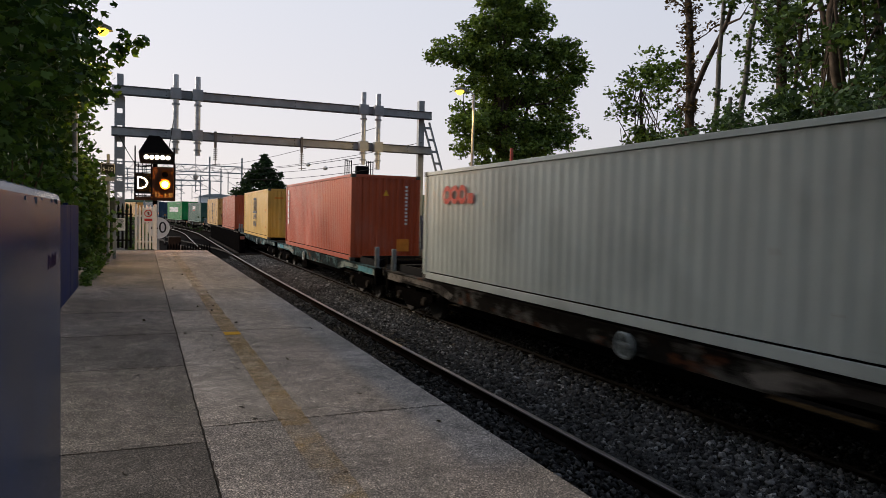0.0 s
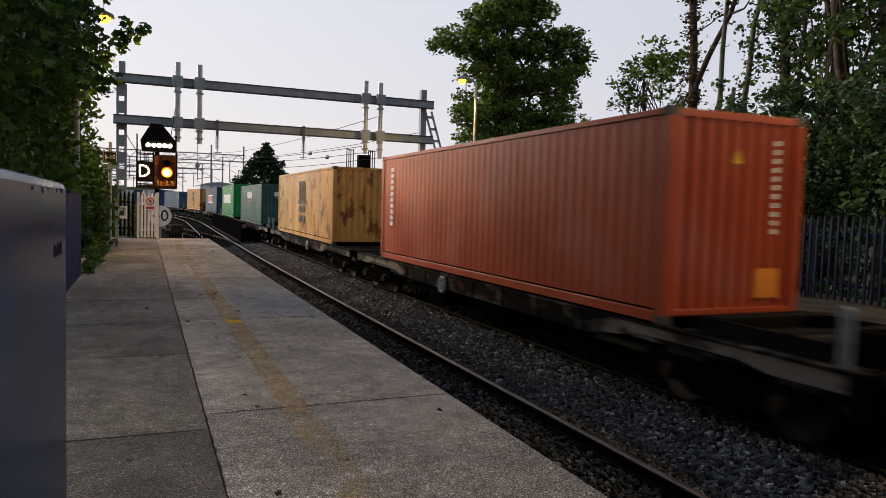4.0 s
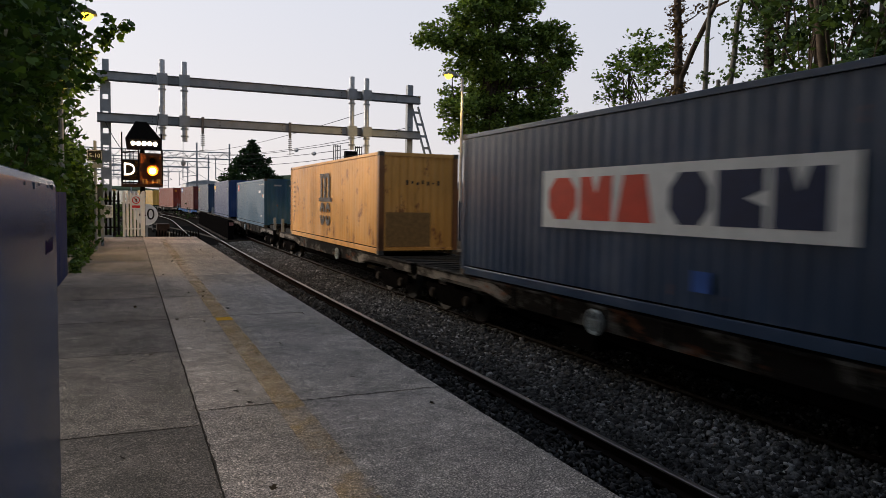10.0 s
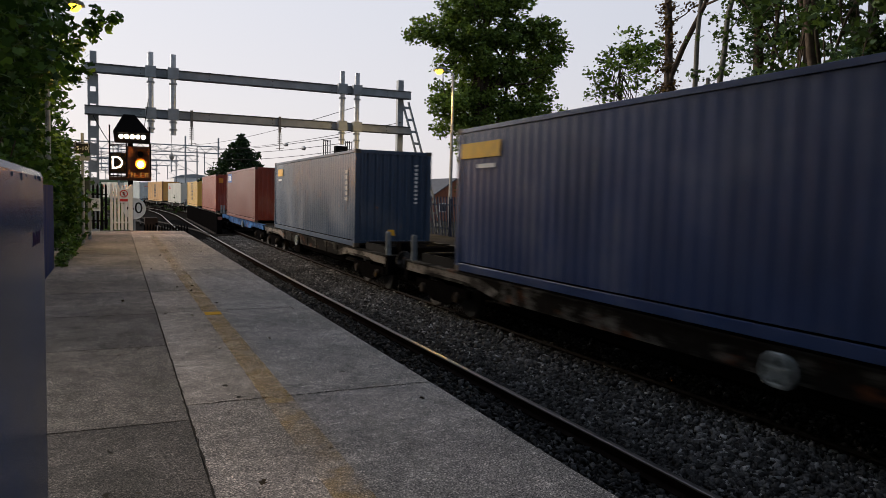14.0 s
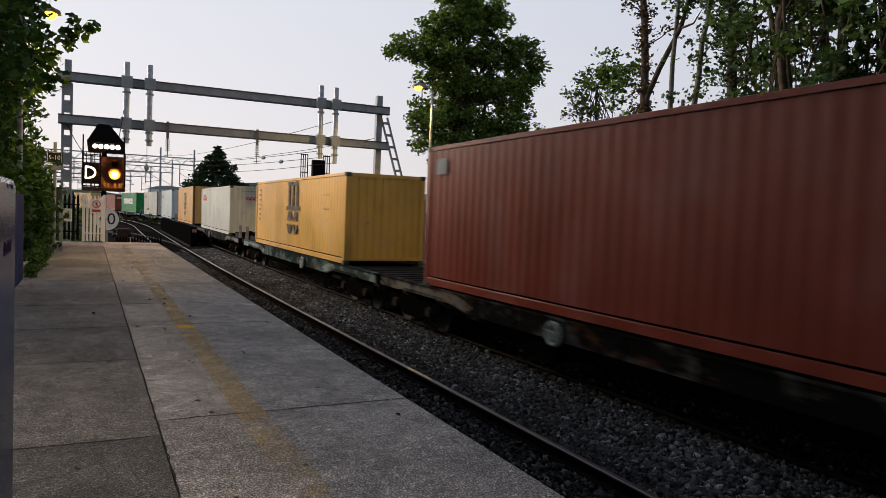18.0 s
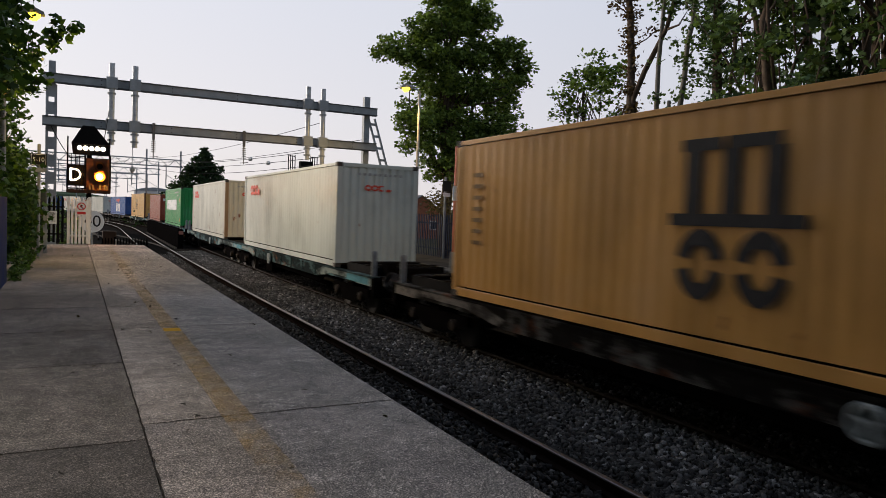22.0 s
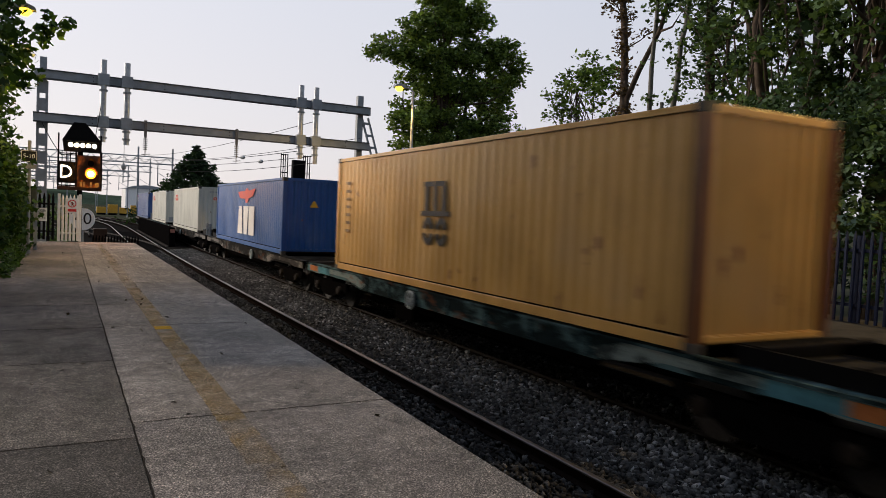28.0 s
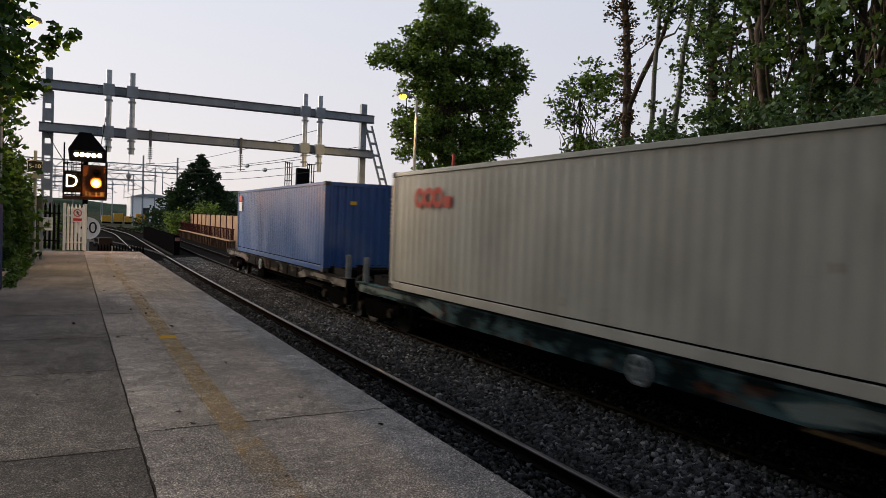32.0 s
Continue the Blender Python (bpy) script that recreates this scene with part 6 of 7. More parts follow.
# the two highest crown blobs lie out of view, added to block more sun
tree("tall leafy green maple hanging over the platform", (-3.6, 16, -0.3), (-3.2, 17.5, 9.0), 0.22, [hb[4], hb[5], hb[7], hb[8], hb[9], ((-3.8, 14.0, 11.2), (1.9, 3.2, 1.9)), ((-3.6, 18.5, 11.6), (1.9, 3.2, 2.0)), ((-1.75, 20.6, 6.9), (0.55, 1.0, 1.0)), ((-1.5, 20.4, 8.3), (0.7, 1.2, 1.0)), ((-1.6, 19.6, 5.4), (0.4, 0.9, 0.8))], 800, 45, 0.17, LEAF_L, spread=0.42, shape5=True, limbs=26, clump=0.72)
tree("leafy maple beside the stopping board", (-3.4, 24.5, -0.3), (-3.0, 25, 5.5), 0.14, [hb[6], hb[2], hb[3]], 300, 40, 0.15, LEAF_L, spread=0.38, shape5=True, limbs=14, clump=0.72)
bush = thing("hedge", "overgrown green hedge behind the platform back", "hedge")
leaf_cloud("foliage", blob_points(hb[:4], 560), 0.26, 30, 0.13, LEAF_L, bush, True)
for k in range(14):
    stm = Shape()
    limb(stm, (-2.6, 12 + k * 1.4, -0.2), (-2.2 + RNG.uniform(-0.5, 0.4), 12 + k * 1.4 + RNG.uniform(-0.6, 0.6), 2.6), 0.035, 0.012)
    part("stem", stm, BARK, bush)
weeds = thing("weeds", "ivy and weeds spilling over the platform back", "weeds")
leaf_cloud("foliage", [(-1.2 + 0.16 * RNG.uniform(0, 1) ** 2, 16.3 + 6.5 * RNG.uniform(0, 1), 0.03 + 0.5 * RNG.uniform(0, 1) ** 2.2) for k in range(110)], 0.06, 9, 0.07, LEAF_L, weeds, True)
twig = thing("tree", "thin maple branch with yellow-lit leaves against the sky", "tree")
tw = Shape()
limb(tw, (-2.6, 21.0, 5.6), (-0.15, 21.0, 7.15), 0.03, 0.01, 0.05)
limb(tw, (-0.95, 21.0, 6.6), (-0.5, 21.0, 7.35), 0.018, 0.008, 0.05)
part("branch", tw, BARK, twig)
leaf_cloud("crown", [(-0.2, 21, 7.1), (-0.05, 21, 7.2), (-0.35, 21, 7.0), (-0.5, 21, 6.85), (-0.65, 21, 6.7), (-0.45, 21, 7.3), (-0.9, 21, 6.45), (-1.1, 21, 6.3), (-0.6, 21, 7.05), (-1.3, 21, 6.2)], 0.1, 11, 0.19, LEAF_L, twig, True)
twig.matrix_basis = pose(0, 0, -1.05)

# the belt of trees continued out of view, added to shade the near end
for k in range(9):
    y = -28 + k * 4.2
    x = -3.9 - 0.5 * (k % 2)
    tree("unseen leafy maple added behind the platform to block light", (x, y, -0.3), (x, y + 0.4, 11.0), 0.2,
         [((x - 0.3, y, 3.2), (1.4, 2.6, 2.2)), ((x + 0.3, y, 6.8), (2.2, 2.6, 2.6)), ((x + 0.4, y, 10.6), (2.4, 2.5, 2.4)), ((x + 0.1, y, 13.6), (2.1, 2.3, 2.2))], 320, 30, 0.36, LEAF_L, spread=0.5, limbs=6)

# beyond the opposite platform
CROWN = [(18.5, 13.6, 1.6, 0.9), (20.5, 13.5, 1.5, 0.9), (19.4, 12.7, 2.4, 0.9), (17.0, 12.1, 1.3, 0.8), (15.8, 10.8, 1.2, 0.6), (17.5, 10.8, 1.8, 1.0), (19.8, 11.0, 2.1, 1.1),
         (21.9, 11.3, 1.2, 0.8), (22.8, 11.7, 0.9, 0.6), (23.5, 10.6, 1.1, 0.6), (22.9, 9.5, 1.3, 0.8), (18.1, 9.2, 1.9, 1.0), (20.4, 9.0, 2.2, 1.1), (22.6, 8.2, 1.1, 0.7),
         (17.8, 7.4, 1.4, 0.9), (19.8, 7.1, 2.0, 1.1), (22.1, 6.9, 1.4, 0.8), (16.8, 7.0, 0.8, 0.5), (17.5, 5.8, 1.0, 0.8), (19.4, 5.7, 1.8, 0.9), (21.8, 6.0, 1.3, 0.5), (18.9, 4.5, 1.8, 0.9)]
big = []
for x, z, rx, rz in CROWN:
    dy = 0.55 * rx + 0.9
    big.append(((x, 36.4 + RNG.uniform(-0.8, 0.8), z), (rx * 0.82, dy, rz * 0.78)))
    for k in range(3):   # sprays that stand out of each bough
        a = RNG.uniform(0, 2 * math.pi)
        q = RNG.uniform(0.25, 0.5)
        big.append(((x + rx * 0.95 * math.cos(a), 36.4 + RNG.uniform(-1.2, 1.2), z + rz * 0.95 * math.sin(a)), (q * 1.3, q, q * 0.6)))
tree("large dense green broadleaf tree behind the opposite platform", (19.2, 36.5, -1.3), (19.0, 36.5, 11.5), 0.42, big, 640, 80, 0.19, LEAF_T, spread=0.34, limbs=44, clump=0.62)
mid = []
for k in range(46):
    z = RNG.uniform(3.0, 9.7)
    w = 2.1 if z < 7 else 2.1 - 0.42 * (z - 7)
    q = RNG.uniform(0.35, 0.75) * (1.25 if z < 6.5 else 0.85)
    mid.append(((23.0 + RNG.uniform(-0.8, 0.8), 28.3 + RNG.uniform(-w, w), z), (q, q, q * 0.9)))
tree("smaller tree with sparse pale foliage", (23.4, 29.3, -1.3), (23.0, 29.2, 8.6), 0.13, mid, 150, 50, 0.19, LEAF_T, spread=0.36, limbs=34, clump=0.6)

# slender stems behind the fence: base, way points and the leaves that each one carries
IVYBROWN = leaf_mat("withered ivy leaves", (0.035, 0.020, 0.014), (0.085, 0.055, 0.030))
STEMS = [
    ("slender tree with withered ivy on its stem", BARK, 0.19, [(21.1, -1.3), (21.15, 5.1), (21.3, 8.4), (21.6, 11.0), (21.8, 13.6)], IVYBROWN, 0.22, 150),
    ("pale bare-stemmed slender tree", GREYBARK, 0.11, [(19.95, -1.3), (19.85, 5.1), (19.8, 8.2), (19.6, 10.2), (19.3, 13.5)], LEAF_D, 0.5, 26),
    ("pale bare-stemmed slender tree", GREYBARK, 0.12, [(18.8, -1.3), (18.7, 5.1), (18.5, 7.5), (18.1, 9.8), (17.7, 13.5)], LEAF_D, 0.55, 44),
    ("broken grey trunk standing among saplings", GREYBARK, 0.14, [(19.35, -1.3), (19.3, 3.0), (19.2, 6.1)], LEAF_D, 0.4, 14),
    ("tall tree with thick green ivy round its trunk", BARK, 0.2, [(16.9, -1.3), (16.95, 5.2), (17.15, 7.7), (17.2, 9.6), (17.3, 13.5)], LEAF_I, 0.42, 210),
    ("thin sapling beside an ivy-clad trunk", BARK, 0.08, [(16.7, -1.3), (16.55, 5.0), (16.4, 8.0), (16.2, 12.5)], LEAF_D, 0.5, 60),
    ("tall pale trunk among dark foliage", GREYBARK, 0.17, [(12.6, -1.3), (12.75, 5.2), (13.2, 8.6), (13.5, 12.5)], LEAF_D, 0.5, 40),
    ("tall pale trunk among dark foliage", GREYBARK, 0.15, [(12.2, -1.3), (12.4, 5.0), (12.55, 8.0), (12.6, 12.5)], LEAF_D, 0.5, 40),
]
for label, bark, r0, line, leafy, wide, n in STEMS:
    t = thing("tree", label, "tree")
    s = Shape()
    xs = 17.9 if line[0][0] < 14 else 19.0
    pts = [Vector((xs, y, z)) for y, z in line]
    fine = []
    for a, b in zip(pts, pts[1:]):
        fine += [a.lerp(b, q / 4) + Vector(RNG.normal(0, 0.02, 3)) for q in range(4)]
    fine.append(pts[-1])
    s.tube(fine, [r0 * (1 - 0.55 * q / (len(fine) - 1)) for q in range(len(fine))], 8)
    part("trunk", s, bark, t, smooth=True)
    tips = []
    for k in range(7 if n > 30 else 4):
        p = fine[int(RNG.uniform(0.5, 0.95) * (len(fine) - 1))]
        q = p + Vector((RNG.uniform(-0.7, 0.7), RNG.uniform(-1.3, 1.3), RNG.uniform(0.5, 1.7)))
        lb = Shape()
        limb(lb, p, q, 0.035, 0.01, 0.15, 4)
        part("limb", lb, bark, t, smooth=True)
        tips += [p.lerp(q, u) for u in (0.7, 0.85, 1.0)]
    cs_ = [fine[int(RNG.uniform(0.2, 1.0) * (len(fine) - 1))] + Vector(RNG.normal(0, wide * 0.45, 3)) for k in range(n)] + tips
    leaf_cloud("foliage", [tuple(c) for c in cs_], 0.17, 14, 0.13, leafy, t, leafy is LEAF_D, 0.6)
lean = thing("tree", "dark leaning stem forking from the saplings", "tree")
ls = Shape()
ls.tube([(19.02, 21.3, -1.3), (19.02, 21.1, 6.4), (19.0, 20.5, 7.4), (19.0, 19.5, 8.75), (19.0, 19.05, 10.0), (19.0, 18.6, 13.0)], [0.13, 0.11, 0.1, 0.08, 0.07, 0.05], 8)
ls.tube([(19.0, 19.55, 8.7), (19.0, 18.9, 8.75), (19.0, 18.5, 9.2)], [0.05, 0.035, 0.01], 6)
part("trunk", ls, BARK, lean, smooth=True)
leaf_cloud("foliage", [(19.0 + RNG.normal(0, 0.4), RNG.uniform(18.3, 19.6), RNG.uniform(9.2, 12.5)) for k in range(40)], 0.22, 12, 0.16, LEAF_D, lean, True, 0.6)
rt = [((18.2, 12.0), 0.16, 13.5), ((18.8, 15.2), 0.14, 12.0), ((17.2, 13.2), 0.16, 12.5), ((16.8, 10.2), 0.17, 12.0), ((18.2, 8.0), 0.15, 12.0), ((16.6, 6.0), 0.15, 11.5), ((20.5, 12.0), 0.16, 13.0), ((20.8, 16.6), 0.13, 12.0)]
for k, ((x, y), r, h) in enumerate(rt):
    bl = []
    dense = y / x < 0.83
    for q in range(30 if dense else 16):
        z = RNG.uniform(2.5, 13.0)
        w = 1.7 if dense else 1.25
        g_ = RNG.uniform(0.35, 0.95 if dense else 0.6)
        bl.append(((x + RNG.uniform(-w, w), y + RNG.uniform(-w, w), z), (g_, g_, g_ * 0.75)))
    for q in range(9):   # ivy hugging the stem
        bl.append(((x, y, 1.0 + q * 0.95), (0.38, 0.38, 0.6)))
    tree("tall dark tree with ivy-clad trunk behind the fence", (x, y, -1.3), (x + RNG.uniform(-0.5, 0.5), y, h), r, bl, 72 if y / x < 0.68 else 54 if dense else 40, 45, 0.17, LEAF_D, spread=0.34, shape5=True, limbs=14, clump=0.65)
thicket = thing("hedge", "dense dark thicket of saplings behind the palisade fence", "hedge")
tb = [((17.6 + RNG.uniform(-1.0, 1.6), 14.0 + k * 0.62, 1.3 + RNG.uniform(-0.4, 0.6)), (1.3, 1.2, RNG.uniform(1.6, 2.3))) for k in range(17)]
tb += [((18.6 + RNG.uniform(-0.6, 1.8), 15.0 + k * 0.64, 3.4 + RNG.uniform(-0.7, 0.6)), (1.1, 1.1, RNG.uniform(0.9, 1.5))) for k in range(15)]
leaf_cloud("foliage", blob_points(tb, 620), 0.2, 46, 0.17, LEAF_D, thicket, True, 0.6)
for k in range(24):
    ts = Shape()
    y = 14.0 + k * 0.45
    limb(ts, (18.2, y, -1.3), (18.2 + RNG.uniform(-0.8, 1.5), y + RNG.uniform(-0.8, 0.8), RNG.uniform(3.5, 5.5)), 0.04, 0.012)
    part("stem", ts, BARK, thicket)
ivy = thing("hedge", "thick ivy and bramble bank behind the palisade fence", "hedge")
ib = [((14.6 + RNG.uniform(-0.4, 0.8), -3 + k * 1.7, 1.2 + RNG.uniform(-0.3, 0.5)), (1.2, 1.5, RNG.uniform(1.5, 2.4))) for k in range(16)]
ib += [((15.4 + RNG.uniform(-0.3, 0.8), -2 + k * 1.6, 3.0 + RNG.uniform(-0.5, 0.7)), (1.1, 1.5, RNG.uniform(1.2, 2.0))) for k in range(14)]
ib += [((16.0 + RNG.uniform(-0.5, 1.0), -1 + k * 2.4, 3.4 + RNG.uniform(-0.6, 0.6)), (1.5, 1.8, RNG.uniform(1.3, 1.9))) for k in range(8)]
leaf_cloud("foliage", blob_points(ib, 1150), 0.19, 52, 0.135, LEAF_I, ivy)
for k in range(40):
    y = -4 + k * 0.7
    ibs = Shape()
    limb(ibs, (14.6, y, -1.3), (14.6 + RNG.uniform(-0.8, 1.5), y + RNG.uniform(-1, 1), 3.2), 0.03, 0.012)
    part("stem", ibs, BARK, ivy)
shrub = thing("shrub", "brownish thin shrub under the large tree", "shrub")
leaf_cloud("foliage", blob_points([((19.0, 34.5, 2.6), (2.6, 1.6, 1.6)), ((22.5, 34.0, 2.4), (2.2, 1.6, 1.8)), ((25.5, 31.0, 2.2), (2.4, 1.6, 2.0)), ((22.5, 27.5, 1.6), (2.2, 1.6, 1.6))], 260), 0.32, 22, 0.15, leaf_mat("brownish leaves", (0.05, 0.035, 0.018), (0.10, 0.075, 0.035)), shrub)

scrub = thing("shrub", "dark scrub beside the line past the platform end", "shrub")
leaf_cloud("foliage", blob_points([((-2.4, 40, 0.3), (1.6, 3.0, 1.3)), ((-0.6, 44, 0.2), (1.2, 4.0, 1.2)), ((-3.5, 50, 0.8), (2.5, 5.0, 1.8)), ((-7, 62, 1.2), (3.0, 8.0, 2.4)), ((-12, 84, 1.6), (4.0, 10.0, 2.8))], 420), 0.36, 18, 0.2, LEAF_D, scrub)
hut = thing("equipment_case", "dark brown trackside equipment case", "cabinet")
part("case", Shape().box(1.15, 1.75, 37.6, 38.4, -1.3, 0.3, 0.03), plain("dark brown paint", (0.035, 0.022, 0.016), 0.7), hut)
litter = leaf_cloud("fallen_leaves", np.stack([RNG.uniform(-0.3, 2.2, 70), 2.5 + 22 * RNG.uniform(0, 1, 70) ** 1.4, np.full(70, 0.012)], 1), 0.001, 1, 0.040, leaf_mat("dead leaves", (0.012, 0.01, 0.007), (0.035, 0.025, 0.014)), None, True, 6.0)
tagged(litter, "dark dead leaves scattered over the platform", "leaves", kind="stuff")
chip = part("paint_chip", Shape().box(0.99, 1.2, 9.72, 9.95, 0.0045, 0.0065), plain("bright yellow paint chip", (0.50, 0.30, 0.05), 0.8, var=0.4, scale=15, grain=40), plat, "surviving patch of yellow paint")

# ---- distance ----
hill = Shape()
for i in range(61):
    a = radians(-60 + i * 2.4)
    d = 620
    hgt = 16 + 9 * math.sin(i * 0.45) + 5 * math.sin(i * 1.3 + 1)
    for rr, z in ((d, -1.4), (d + 40, hgt * 0.7), (d + 140, hgt), (d + 320, -1.4)):
        hill.v.append((rr * math.sin(a), rr * math.cos(a), z))
for i in range(60):
    for k in range(3):
        hill.f.append((i * 4 + k, i * 4 + 4 + k, i * 4 + 5 + k, i * 4 + 1 + k))
structure("backdrop", hill, plain("distant wooded hill", (0.055, 0.075, 0.05), 0.95, var=0.4, scale=0.03, grain=0.3, bumpy=0), "low wooded ridge on the horizon")

con = thing("conifer", "tall dark ragged conifer beside the line", "tree")
part("trunk", Shape().tube([(14.9, 97, -1.3), (14.9, 97, 8.6)], [0.3, 0.08], 8), BARK, con)
cp, cw = [], []
for k in range(820):
    z = 1 - RNG.uniform(0.0, 1.0) ** 0.6
    tier = (z * 8.5) % 1.0
    rad = 0.1 + 8.8 * (1 - z) * (1.0 - 0.30 * tier)
    a = RNG.uniform(0, 2 * math.pi)
    q = RNG.uniform(0.45, 1.05)
    cp.append((14.9 + rad * q * math.cos(a), 97 + rad * q * math.sin(a), -0.8 + 10.2 * z))
    cw.append(0.12 + 0.34 * (1 - z))
leaf_cloud("crown", cp, cw, 22, 0.32, CONIFER, con)
bushf = thing("shrub", "green bush at the foot of the conifer", "shrub")
leaf_cloud("foliage", blob_points([((11.6, 88, 0.6), (2.0, 2.0, 1.6)), ((14.5, 88, 1.2), (2.2, 2.0, 1.6))], 160), 0.4, 16, 0.3, LEAF_T, bushf)

for (y, x0, x1, z, posts) in ((100, -9, 12.6, 7.7, (-8.5, 8.2, 12.4)), (126, -16, 12.5, 7.6, (-15, 0.2, 12.2)), (150, -24, 11.0, 7.5, (-23, -6, 10.6)), (185, -34, 9, 7.6, (-33, -12, 8.6)), (225, -50, 8, 7.9, (-49, -20, 7.6)), (270, -60, 10, 8.4, (-59, -24, 9.6))):
    t = thing("lattice_portal", "distant grey lattice portal carrying overhead wires", "gantry", "distant portals")
    s = Shape()
    for zz in (z, z - 0.9):
        s.bar((x0, y, zz), (x1, y, zz), 0.16, 0.14)
    n = int((x1 - x0) / 0.9)
    for k in range(n):
        a = x0 + (x1 - x0) * k / n
        b = x0 + (x1 - x0) * (k + 1) / n
        s.bar((a, y, z if k % 2 else z - 0.9), (b, y, z - 0.9 if k % 2 else z), 0.08, 0.08)
    part("truss", s, GALV, t)
    for px in posts:
        part("post", Shape().bar((px, y, -1.3), (px, y, z + 1.2), 0.2, 0.2), GALV, t)
    for k in range(5):
        reg = Shape()
        xx = x0 + 3 + k * (x1 - x0 - 5) / 4
        reg.bar((xx, y, z - 0.9), (xx, y, z - 3.6), 0.12, 0.12)
        reg.bar((xx, y, z - 3.4), (xx + 1.8, y, z - 3.1), 0.08, 0.08)
        reg.bar((xx, y, z - 2.0), (xx + 1.8, y, z - 3.1), 0.06, 0.06)
        part("registration_arm", reg, GALV, t)
for k in range(6):
    o = -3.7 + k * 0.9
    wire((on_line(100, o)[0], 100, 7.2 + 0.3 * (k % 2)), (on_line(230, o * 1.6)[0] , 226, 7.0), 0.4, 0.02)

girder = thing("bridge_girder", "dark plate girder standing between the two tracks", "girder")
gs = Shape()
ys = [48.5, 55, 62, 69, 77]
for a, b in zip(ys, ys[1:]):
    xa, xb = on_line(a, -2.0)[0], on_line(b, -2.0)[0]
    gs.add([(xa + dx, a, z) for dx in (0, 0.35) for z in (-1.2, 0.12)] + [(xb + dx, b, z) for dx in (0, 0.35) for z in (-1.2, 0.12)], [(0, 1, 5, 4), (2, 6, 7, 3), (1, 3, 7, 5), (0, 2, 3, 1), (4, 5, 7, 6)])
part("plate", gs, DARKSTEEL, girder)
RUSTY = plain("grimy edge stone", (0.07, 0.06, 0.055), 0.9)
kerb = Shape().box(-0.14, 0.0, 0.1, 0.6, -1.2, -1.06, 0.01).mesh("edge_block")
for k in range(30):
    y = 48.5 + k * 0.95
    part("edge_block", kerb, RUSTY, girder, at=pose(on_line(y, -2.02)[0], y, 0))
part("end_mark", Shape().box(on_line(48.5, -2.0)[0] + 0.05, on_line(48.5, -2.0)[0] + 0.33, 48.46, 48.49, -0.2, 0.02), plain("dull pink paint", (0.35, 0.16, 0.13), 0.7), girder)

TAN = plain("tan boarding", (0.42, 0.27, 0.17), 0.8, var=0.2, scale=0.6)
RUSTBROWN = plain("rust brown steel", (0.10, 0.06, 0.04), 0.85, var=0.4, scale=2)
RAILRED = plain("dark rail red", (0.06, 0.022, 0.02), 0.8)
pw = thing("parapet_wall", "concrete parapet with dark railing and tan boards behind it", "wall")
for k in range(14):
    y = 54 + k * 3
    x, _, h = on_line(y, 2.6)
    part("base_panel", Shape().box(x, x + 0.3, y, y + 2.9, -1.31, -0.32, 0.02), RUSTBROWN, pw)
    for q in range(3):
        part("rib", Shape().box(x - 0.12, x, y + 0.2 + q * 0.95, y + 0.36 + q * 0.95, -1.31, -0.36), RUSTBROWN, pw)
    part("ledge", Shape().box(x - 0.16, x + 0.34, y, y + 2.98, -0.36, -0.28), TAN, pw)
    for q in range(5):
        part("baluster", Shape().box(x + 0.1, x + 0.17, y + 0.1 + q * 0.58, y + 0.17 + q * 0.58, -0.28, 0.55), RAILRED, pw)
    part("handrail", Shape().box(x + 0.08, x + 0.2, y, y + 2.98, 0.5, 0.58), RAILRED, pw)
    part("board_panel", Shape().box(x + 1.2, x + 1.26, y + 0.02, y + 2.97, -1.3, 1.55), TAN, pw)
    part("board_post", Shape().box(x + 1.08, x + 1.2, y - 0.06, y + 0.06, -1.3, 1.68), RAILRED, pw)

BRICKR = plain("orange brick", (0.24, 0.095, 0.055), 0.85, var=0.25, scale=1.5, grain=12)
SLATE = plain("grey roof slate", (0.10, 0.10, 0.11), 0.7, var=0.25, scale=2)
WINDOW = plain("dark window glass", (0.02, 0.025, 0.03), 0.1, bumpy=0)


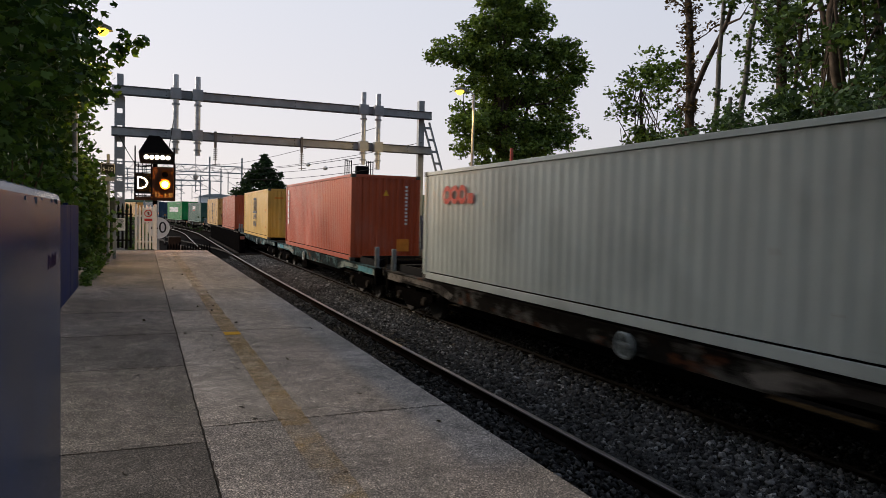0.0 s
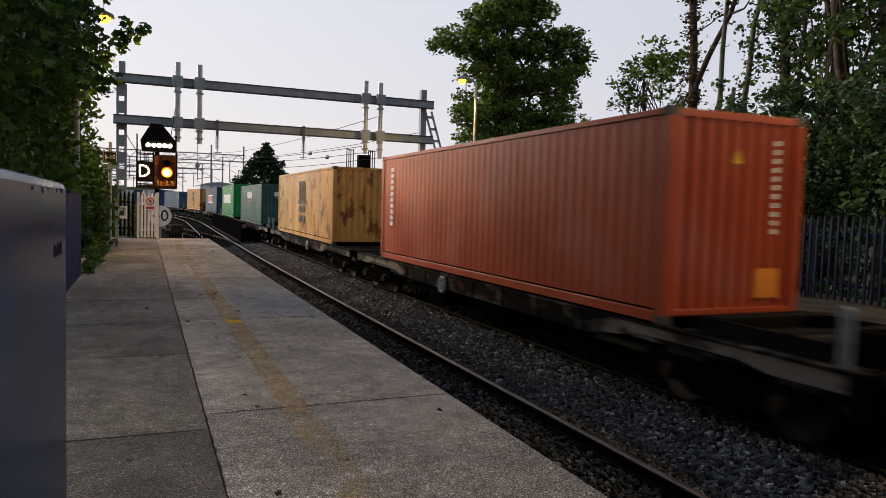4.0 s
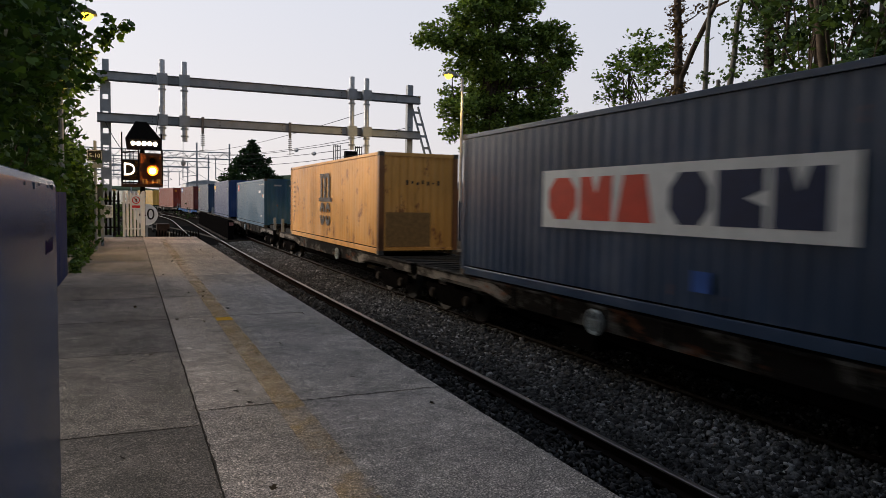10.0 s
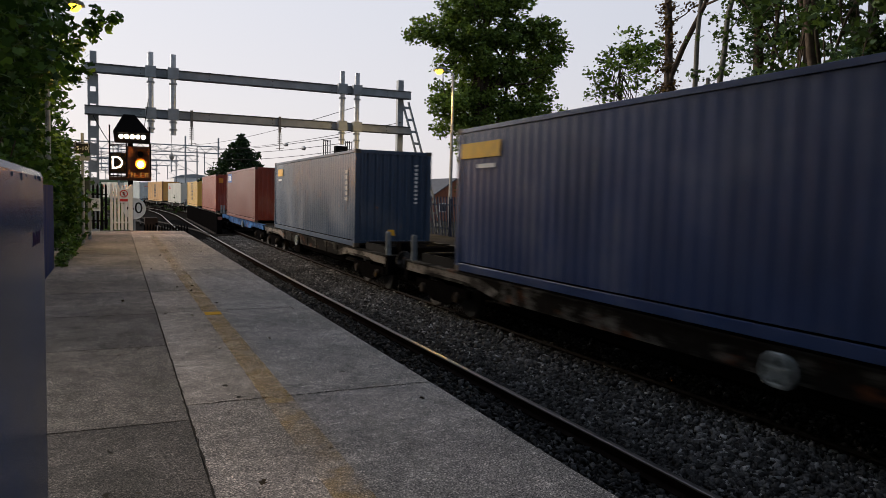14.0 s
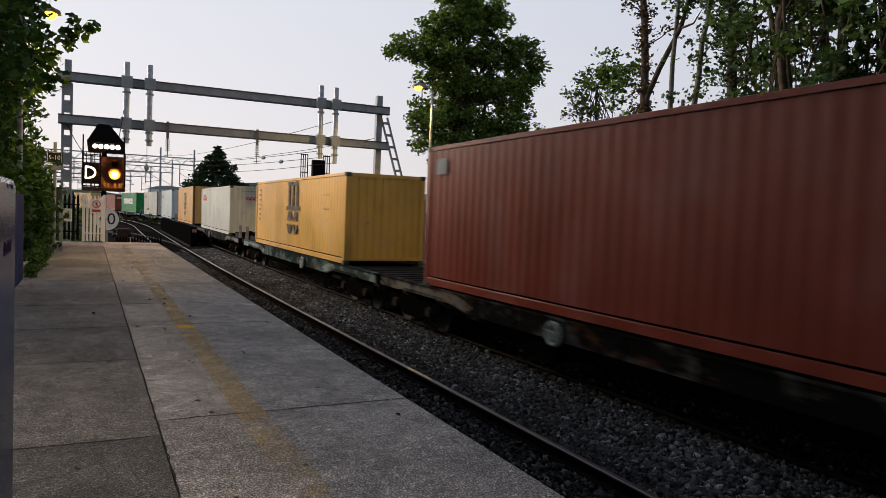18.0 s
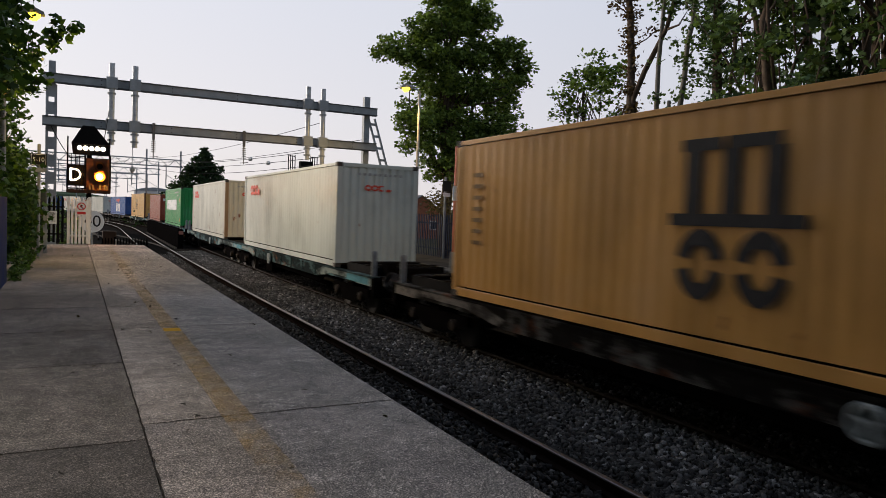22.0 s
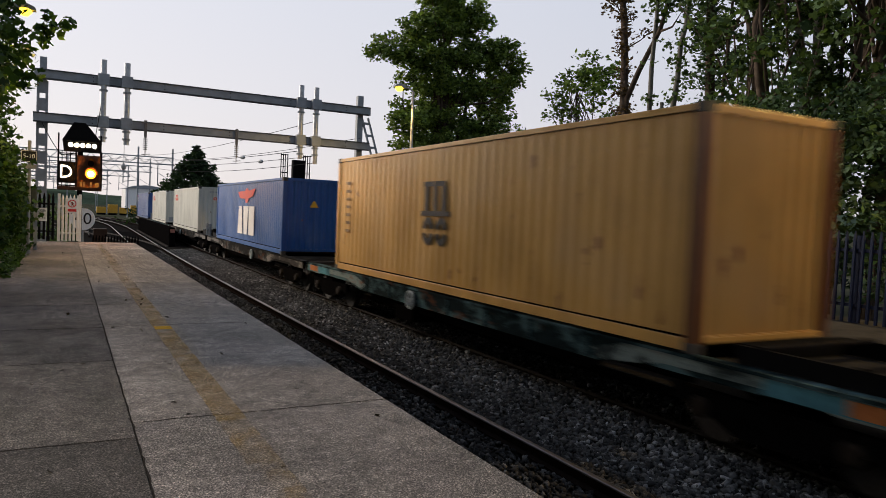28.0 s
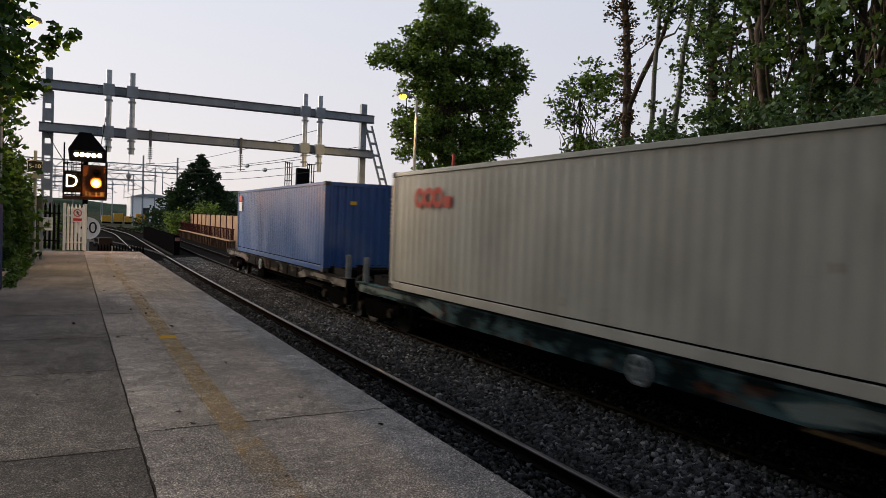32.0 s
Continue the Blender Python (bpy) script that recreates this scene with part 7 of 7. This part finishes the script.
def house(x, y, w, d, eaves, ridge, label, wall=BRICKR, roof=SLATE):
    t = thing("house", label, "house")
    z0 = -1.31
    s = Shape().prism([(x - w / 2, z0), (x + w / 2, z0), (x + w / 2, eaves), (x, ridge), (x - w / 2, eaves)], y - d / 2, y + d / 2)
    part("wall", s, wall, t)
    r = Shape()
    for sg in (-1, 1):
        r.add([(x, y - d / 2 - 0.3, ridge + 0.12), (x, y + d / 2 + 0.3, ridge + 0.12), (x + sg * (w / 2 + 0.35), y + d / 2 + 0.3, eaves - 0.1), (x + sg * (w / 2 + 0.35), y - d / 2 - 0.3, eaves - 0.1),
               (x, y - d / 2 - 0.3, ridge + 0.0), (x, y + d / 2 + 0.3, ridge + 0.0), (x + sg * (w / 2 + 0.35), y + d / 2 + 0.3, eaves - 0.24), (x + sg * (w / 2 + 0.35), y - d / 2 - 0.3, eaves - 0.24)],
              [(0, 1, 2, 3), (7, 6, 5, 4), (0, 3, 7, 4), (1, 5, 6, 2), (2, 6, 7, 3)])
    part("roof", r, roof, t)
    for k in (-0.25, 0.25):
        wz = (z0 + eaves) / 2
        wn_ = part("window", Shape().box(x + k * w - 0.5, x + k * w + 0.5, y - d / 2 - 0.04, y - d / 2 - 0.005, wz - 0.3, wz + 0.8), SIGNWHITE, t, "white window frame")
        part("pane", Shape().box(x + k * w - 0.42, x + k * w + 0.42, y - d / 2 - 0.06, y - d / 2 - 0.045, wz - 0.22, wz + 0.72), WINDOW, wn_)
    return t


house(41, 58, 9, 7, 0.5, 2.1, "low orange brick house with a grey slate roof")
house(38.5, 84, 7, 8, 1.6, 4.0, "brick house gable with a grey roof beyond the trees")
shed = thing("depot_shed", "white industrial shed with a grey roof in the distance", "building")
part("wall", Shape().box(14, 24, 205, 220, -1.31, 5.4), WHITEP, shed)
part("roof", Shape().prism([(13.8, 5.4), (24.2, 5.4), (22, 6.1), (19, 6.4), (16, 6.1)], 204.6, 220.4), GALV, shed)
for k in range(3):
    part("doorway", Shape().box(17 + k * 2.2, 18.6 + k * 2.2, 204.9, 204.98, -1.3, 2.6), WINDOW, shed)
yel = thing("track_machine", "row of yellow track machinery far down the line", "vehicle")
YM = plain("machine yellow", (0.50, 0.27, 0.03), 0.6, var=0.3)
for k in range(4):
    part("body", Shape().box(6.0 + k * 2.3, 7.9 + k * 2.3, 172, 174, -0.9, 0.4 + 0.6 * (k % 2), 0.1), YM, yel)
    part("undercarriage", Shape().box(6.1 + k * 2.3, 7.8 + k * 2.3, 172.1, 173.9, -1.31, -0.9), DARKSTEEL, yel)

motions()
